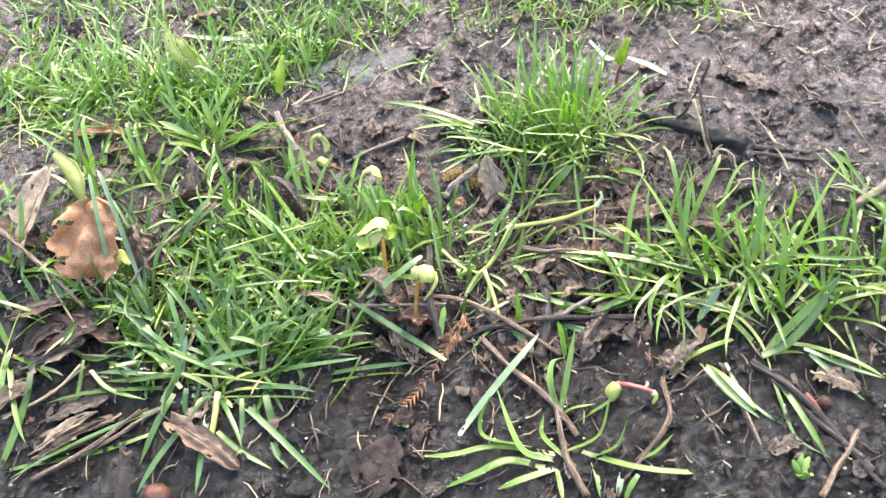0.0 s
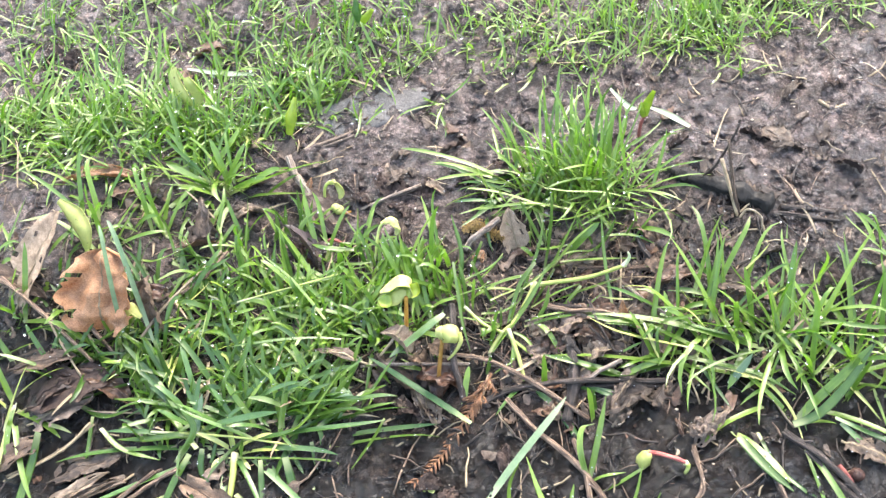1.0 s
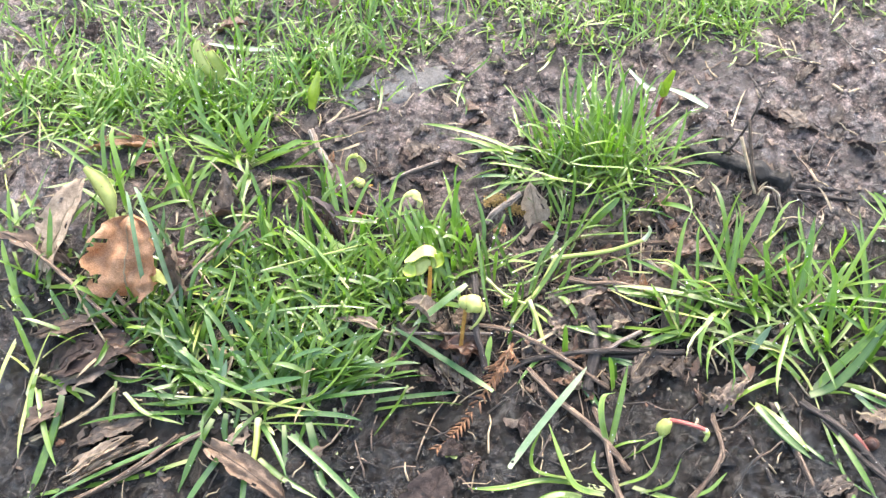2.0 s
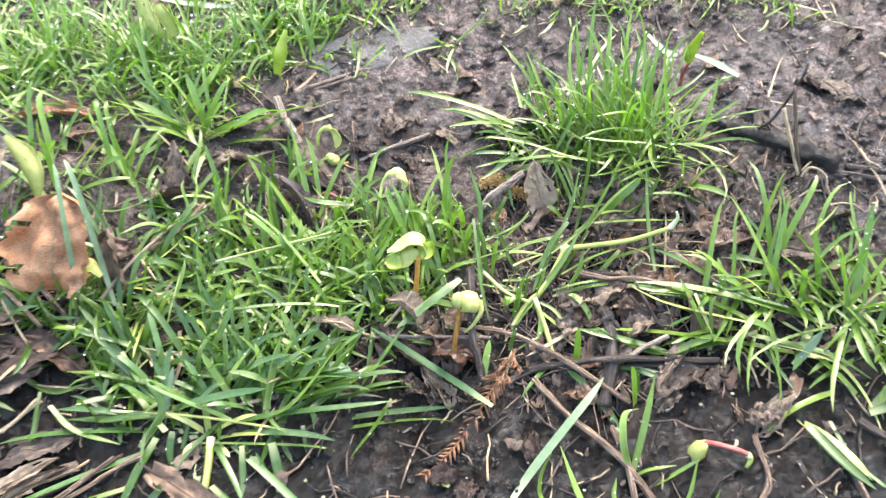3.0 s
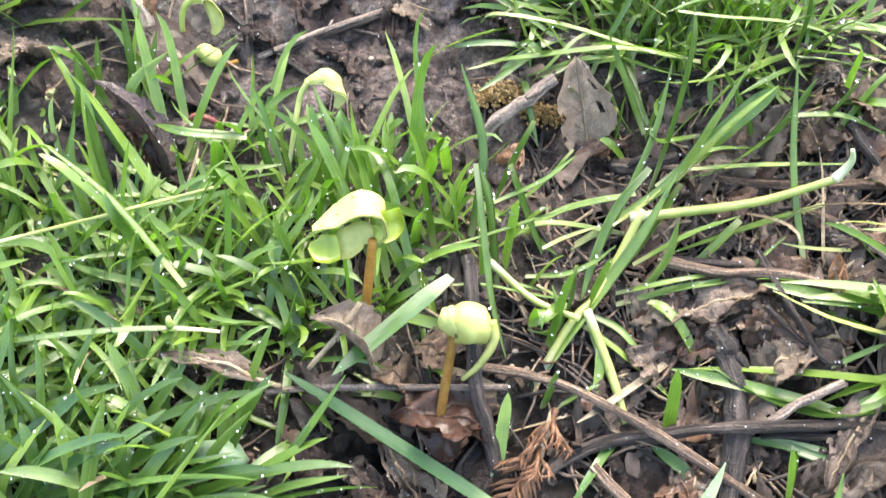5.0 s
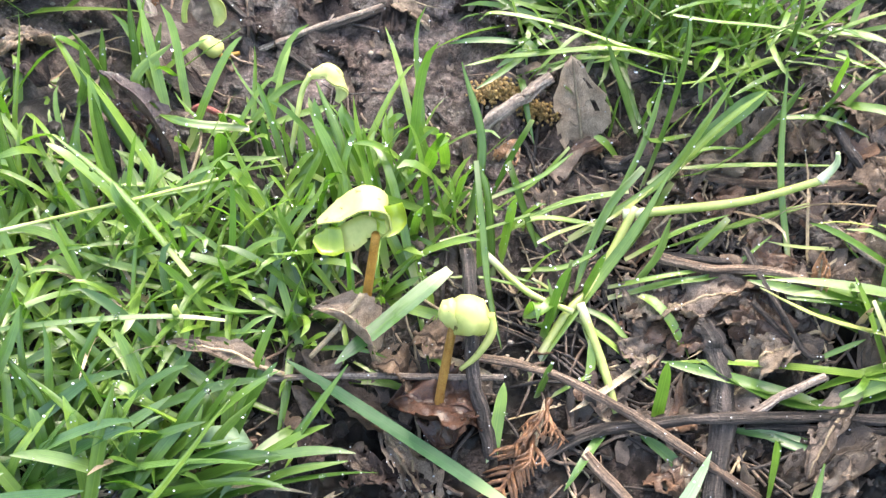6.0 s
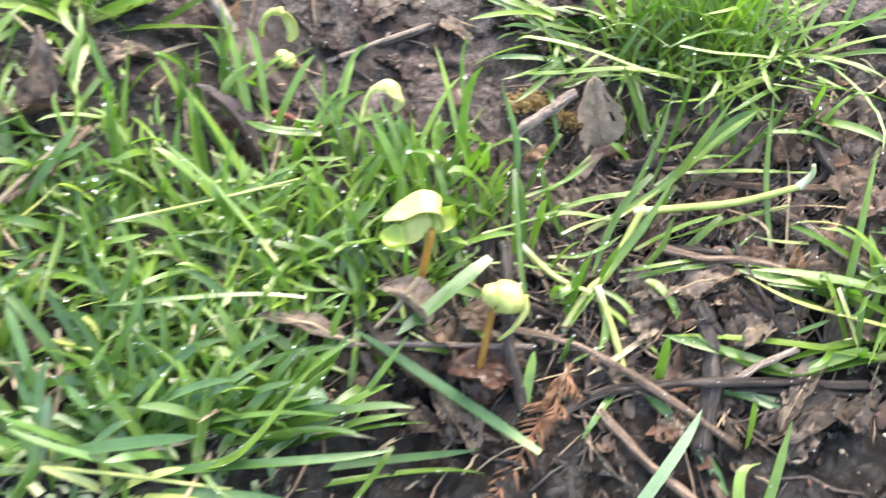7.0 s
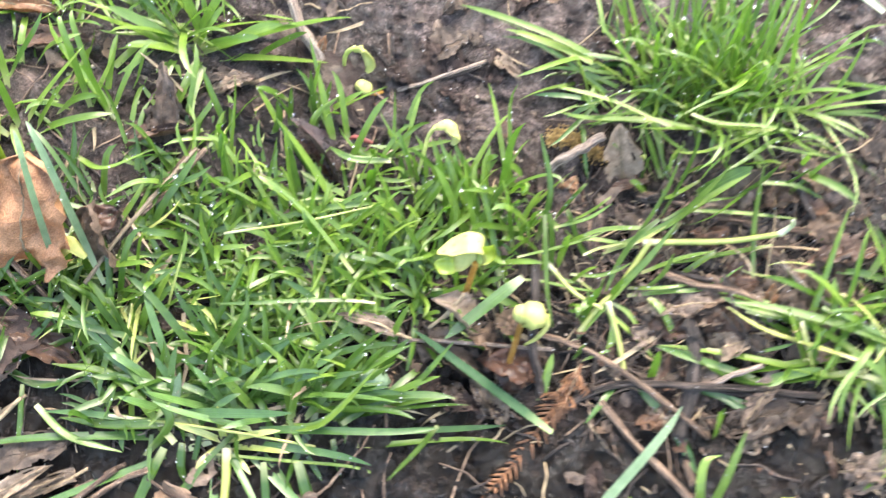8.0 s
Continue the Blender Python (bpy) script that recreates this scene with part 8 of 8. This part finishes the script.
sprawl("small green grass rosette with curled blades on bare mud", GRASS, [
    (0.0047, [(0.0970, -0.0856, 0.002), (0.0600, -0.0834, 0.005), (0.0314, -0.0883, 0.004), (0.0088, -0.0854, 0.002)]),
    (0.0069, [(0.0935, -0.0941, 0.002), (0.0674, -0.0923, 0.007), (0.0463, -0.1000, 0.006), (0.0190, -0.1059, 0.002)]),
    (0.0050, [(0.0953, -0.0942, 0.002), (0.0748, -0.1054, 0.005), (0.0603, -0.1060, 0.002)]),
    (0.0039, [(0.1024, -0.0850, 0.002), (0.1236, -0.0854, 0.012), (0.1311, -0.0688, 0.02)]),
    (0.0056, [(0.1129, -0.0860, 0.002), (0.1433, -0.1055, 0.006), (0.1693, -0.1118, 0.005), (0.1911, -0.1133, 0.002)]),
    (0.0042, [(0.1419, -0.0998, 0.003), (0.1569, -0.0991, 0.006), (0.1680, -0.0904, 0.005)]),
    (0.0050, [(0.0970, -0.0892, 0.002), (0.0781, -0.0895, 0.008), (0.0695, -0.0796, 0.014), (0.0603, -0.0582, 0.02)]),
    (0.0044, [(0.0812, -0.0825, 0.002), (0.0530, -0.0807, 0.01), (0.0494, -0.0712, 0.014), (0.0558, -0.0595, 0.018)]),
    (0.0046, [(0.0970, -0.0944, 0.002), (0.0995, -0.1058, 0.003), (0.1010, -0.1168, 0.002)]),
    (0.0042, [(0.1198, -0.0962, 0.002), (0.1223, -0.1077, 0.003), (0.1235, -0.1177, 0.002)]),
    (0.0049, [(0.1465, -0.1103, 0.004), (0.1412, -0.1172, 0.004), (0.1377, -0.1224, 0.002)]),
    (0.0039, [(0.1164, -0.0911, 0.002), (0.1337, -0.0927, 0.01), (0.1408, -0.0842, 0.016)]),
    (0.0040, [(0.1024, -0.0889, 0.002), (0.0887, -0.0813, 0.012), (0.0895, -0.0713, 0.016)]),
])
sprawl("broad green wet blades spreading low over mud", DEEP, [
    (0.0063, [(-0.1494, -0.0281, 0.006), (-0.1706, -0.0331, 0.01), (-0.1945, -0.0332, 0.008), (-0.2194, -0.0291, 0.004)]),
    (0.0045, [(-0.1917, 0.0108, 0.034), (-0.1848, 0.0039, 0.018), (-0.1731, -0.0010, 0.006)]),
    (0.0045, [(-0.1898, -0.0034, 0.02), (-0.1767, -0.0169, 0.012), (-0.1567, -0.0263, 0.004)]),
    (0.0046, [(-0.2451, -0.0032, 0.006), (-0.2308, 0.0039, 0.01), (-0.2200, 0.0140, 0.016)]),
    (0.0052, [(-0.2500, -0.0088, 0.004), (-0.2302, -0.0161, 0.006), (-0.2108, -0.0124, 0.008)]),
    (0.0040, [(-0.1924, -0.0075, 0.01), (-0.1721, -0.0182, 0.01), (-0.1488, -0.0183, 0.006)]),
    (0.0037, [(-0.1479, -0.0299, 0.008), (-0.1498, -0.0405, 0.004), (-0.1524, -0.0527, 0.002)]),
    (0.0042, [(-0.0998, -0.0360, 0.006), (-0.0924, -0.0441, 0.003), (-0.0869, -0.0508, 0.002)]),
    (0.0044, [(-0.0831, -0.0334, 0.006), (-0.0804, -0.0414, 0.003), (-0.0778, -0.0481, 0.002)]),
    (0.0037, [(-0.2382, -0.0166, 0.006), (-0.2382, -0.0347, 0.004), (-0.2387, -0.0543, 0.002)]),
    (0.0044, [(-0.0785, -0.0285, 0.01), (-0.0668, -0.0206, 0.012), (-0.0565, -0.0138, 0.014)]),
])
sprawl("green sprouts behind the turf beside dark leaves", GRASS, [
    (0.0037, [(-0.1026, 0.1098, 0), (-0.1038, 0.1126, 0.022), (-0.1043, 0.1166, 0.036)]),
    (0.0032, [(-0.1027, 0.1135, 0.002), (-0.0980, 0.1167, 0.016), (-0.0950, 0.1200, 0.026)]),
    (0.0032, [(-0.0954, 0.1150, 0.002), (-0.0929, 0.1188, 0.01), (-0.0899, 0.1217, 0.02)]),
    (0.0037, [(-0.0967, 0.1166, 0.003), (-0.0850, 0.1188, 0.012), (-0.0677, 0.1195, 0.022)]),
    (0.0031, [(-0.1130, 0.1091, 0.002), (-0.1169, 0.1076, 0.018), (-0.1232, 0.1079, 0.03)]),
    (0.0032, [(-0.1161, 0.1082, 0.002), (-0.1151, 0.1110, 0.014), (-0.1141, 0.1137, 0.026)]),
    (0.0046, [(-0.0990, 0.0834, 0.004), (-0.1096, 0.0879, 0.02), (-0.1203, 0.0973, 0.03)]),
    (0.0041, [(-0.1083, 0.0772, 0.002), (-0.1105, 0.0799, 0.02), (-0.1120, 0.0823, 0.034)]),
    (0.0044, [(-0.0632, 0.0906, 0.012), (-0.0817, 0.0875, 0.018), (-0.0947, 0.0958, 0.01)]),
    (0.0041, [(-0.1331, 0.0678, 0.004), (-0.1398, 0.0723, 0.02), (-0.1437, 0.0812, 0.036)]),
    (0.0037, [(-0.0775, 0.0334, 0.02), (-0.1006, 0.0540, 0.03), (-0.1214, 0.0649, 0.04)]),
    (0.0036, [(-0.1685, 0.0781, 0.004), (-0.1850, 0.0687, 0.02), (-0.1997, 0.0568, 0.02)]),
    (0.0041, [(-0.2190, 0.0812, 0.004), (-0.2001, 0.0679, 0.024), (-0.1767, 0.0768, 0.036)]),
])
dry_leaf("rust-brown wet leaf beside a tan leaf", WET_RUST, (-0.2117, 0.0441, 0.014), (-0.1908, 0.0512, 0.022), 0.0157, 0.2, 0.6, 0.004, 1, 961, 0.004)
dry_leaf("large smooth dark wet leaf lying on mud", DARK_LEAF, (-0.0821, 0.1144, 0.003), (-0.1096, 0.1399, 0.006), 0.0258, 0.1, 0.4, 0.003, 0, 962, 0.002)
dry_leaf("dark brown rolled leaf strip behind turf", BLACK_LEAF, (-0.1905, 0.0950, 0.008), (-0.1656, 0.1023, 0.01), 0.0064, 0.2, 1.2, 0.002, 0, 963, 0.002)
dry_leaf("dark red-brown leaf edge among sprouts", WET_RUST, (-0.0944, 0.0870, 0.004), (-0.1114, 0.0971, 0.014), 0.0089, 0.3, 0.8, 0.003, 0, 964, 0.003)
dry_leaf("small orange dead leaf tip on mud", TAN_LEAF, (-0.1041, 0.1481, 0.002), (-0.1013, 0.1491, 0.014), 0.0055, 0.2, 0.6, 0.002, 0, 965, 0.002)
dry_leaf("pale brown dead leaf lying behind turf", LIGHT_LEAF, (-0.1560, 0.1222, 0.004), (-0.1379, 0.1276, 0.008), 0.0082, 0.2, 0.6, 0.003, 0, 966, 0.003)
twig("stalk", "yellow-green stalk lying in turf", PALE, [(-0.1426, 0.0504, 0.022), (-0.1031, 0.0539, 0.026), (-0.0684, 0.0622, 0.026)], 0.0006, 0.0005, "twig", 0.25)
twig("twig", "pale twig lying behind the turf", PALE_BARK, [(-0.1796, 0.0692, 0.008), (-0.1705, 0.0810, 0.01), (-0.1596, 0.0893, 0.01)], 0.0014, 0.0012, "twig", 0.25)
# ---- end of the single things ----


# ---- crumbs, rootlets and scraps that nobody could count ----
wild = random.Random(77)


def spot():
    """A place on the ground in view, oftener near than far."""
    while True:
        x, y = wild.uniform(-0.42, 0.38), wild.uniform(-0.14, 0.38)
        if wild.random() < 1.1 - 0.5 * max(0.0, y):
            return x, y


crumbs = Batch()
cv, cf = ball(4, 6)
for _ in range(17000):
    x, y = spot()
    if noise.noise((x * 9, y * 9, 2.2)) < -0.25 and wild.random() < 0.8:
        continue
    r = 0.0005 + 0.0026 * wild.random() ** 3.5
    z, k = land(x, y) + 0.0012, wild.uniform(0, 90)
    crumbs.add([(x + px * r * (1 + 0.5 * noise.noise((px + k, py, pz))), y + py * r * (1 + 0.5 * noise.noise((px, py + k, pz))),
                 z + r * 0.4 + pz * r * 0.75 * (1 + 0.5 * noise.noise((px, py, pz + k)))) for px, py, pz in cv], cf)
for _ in range(5200):
    x, y = spot()
    if y < 0.02 and wild.random() < 0.8:
        continue
    r, k = 0.0016 + 0.0050 * wild.random() ** 2.2, wild.uniform(0, 90)
    z = land(x, y) - r * 0.1
    lv, lf, la = lump((x, y, z), (r * wild.uniform(0.8, 1.7), r, r * wild.uniform(0.45, 0.8)), 0, 0.8, k, 7, 10)
    crumbs.add(lv, lf)
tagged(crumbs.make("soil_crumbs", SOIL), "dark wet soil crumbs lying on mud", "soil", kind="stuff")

for name, label, mat, count, r0 in (("rootlets", "thin dark rootlets and stems lying on mud", BARK, 900, 0.0005),
                                    ("dry_stems", "thin brown dry stems lying on mud", BROWN_TWIG, 520, 0.0005),
                                    ("straw_bits", "pale straw bits lying on mud", STRAW, 480, 0.0005)):
    bits = Batch()
    for _ in range(count):
        x, y = (wild.gauss(0.10, 0.05), wild.gauss(0.04, 0.035)) if wild.random() < 0.35 else spot()
        az, length = wild.uniform(0, math.pi), 0.005 + 0.040 * wild.random() ** 2 * (0.6 if mat is STRAW else 1.0)
        pts = []
        for k in range(5):
            px, py = x + math.cos(az) * length * k / 4, y + math.sin(az) * length * k / 4
            pts.append((px, py, land(px, py) + 0.0028 + wild.uniform(0, 0.0015)))
            az += wild.uniform(-0.13, 0.13)
        r = r0 * wild.uniform(0.6, 1.6)
        bits.add(*tube(pts, [r, r, r * 0.9, r * 0.8, r * 0.6], 5), [0.0] * 25)
    tagged(bits.make(name, mat), label, "plant litter", kind="stuff")

for name, label, mat, count in (("dark_leaf_scraps", "small dark rotten leaf scraps on mud", DARK_LEAF, 520),
                                ("grey_leaf_scraps", "small grey-brown leaf scraps on mud", GREY_LEAF, 330),
                                ("brown_leaf_scraps", "small brown leaf scraps on mud", BROWN_LEAF, 120),
                                ("rust_leaf_scraps", "small rust-brown leaf scraps on mud", RUST_LEAF, 200)):
    bits = Batch()
    for _ in range(count):
        x, y = (wild.gauss(0.11, 0.06), wild.gauss(0.035, 0.04)) if wild.random() < 0.42 else spot()
        if y < -0.012 and wild.random() < 0.75:
            continue
        size, az, k = 0.003 + 0.011 * wild.random() ** 1.6, wild.uniform(0, 2 * math.pi), wild.uniform(0, 99)
        tilt, m, v = wild.uniform(-0.9, 0.9), 6, []
        for i in range(m):
            for j in range(m):
                u, w = i / (m - 1) - 0.5, j / (m - 1) - 0.5
                round_off = 1 - 0.35 * (u * u + w * w) * 4 * 0.5
                u = u * size * round_off * (1.1 + 0.9 * noise.noise((i * 0.45, j * 0.45, k)))
                w = w * size * round_off * (0.7 + 0.7 * noise.noise((j * 0.45, i * 0.45, k)))
                px, py = x + u * math.cos(az) - w * math.sin(az), y + u * math.sin(az) + w * math.cos(az)
                lift = abs(u * tilt) + size * 0.32 * noise.noise((i * 0.5, j * 0.5, k)) + size * 0.12 * noise.noise((i * 1.3, j * 1.3, k))
                v.append((px, py, land(px, py) + max(0.0006, 0.0028 + lift)))
        n = [(i * m + j, i * m + j + 1, i * m + j + m + 1, i * m + j + m) for i in range(m - 1) for j in range(m - 1)]
        bits.add(v + [(a, b, c - 0.0004) for a, b, c in v], n + [tuple(q + m * m for q in f[::-1]) for f in n])
    tagged(bits.make(name, mat), label, "plant litter", kind="stuff")

chips = Batch()
# the tiniest pale chips also stand in for wet glints on the mud
for _ in range(1100):
    x, y = spot()
    r, k = 0.0003 + 0.0011 * wild.random() ** 3, wild.uniform(0, 90)
    z = land(x, y) + 0.002
    chips.add([(x + px * r * 1.3 * (1 + 0.4 * noise.noise((px + k, py, pz))), y + py * r * (1 + 0.4 * noise.noise((px, py + k, pz))), z + r * 0.5 + pz * r * 0.6)
               for px, py, pz in cv], cf)
tagged(chips.make("pebbles", PEBBLE_GLINT), "small pale pebbles, seed husks and glint specks on mud", "pebbles", kind="stuff")


# ---- rain drops on the blades ----
drops, dew = Batch(), Batch()
bv, bf = ball(6, 8)
sv, sf = ball(4, 6)
for place, r in DROPS:
    mv, mf, into = (bv, bf, drops) if r > 0.0006 else (sv, sf, dew)
    into.add([(place[0] + x * r, place[1] + y * r, place[2] + r * 0.3 + z * r * 0.6) for x, y, z in mv], mf)
tagged(drops.make("rain_drops", WATER), "clear rain drops clinging to grass blades", "water", kind="stuff")
tagged(dew.make("dew", DEW), "fine dew beads painted glint-white on blades, twigs and leaves", "water", kind="stuff")
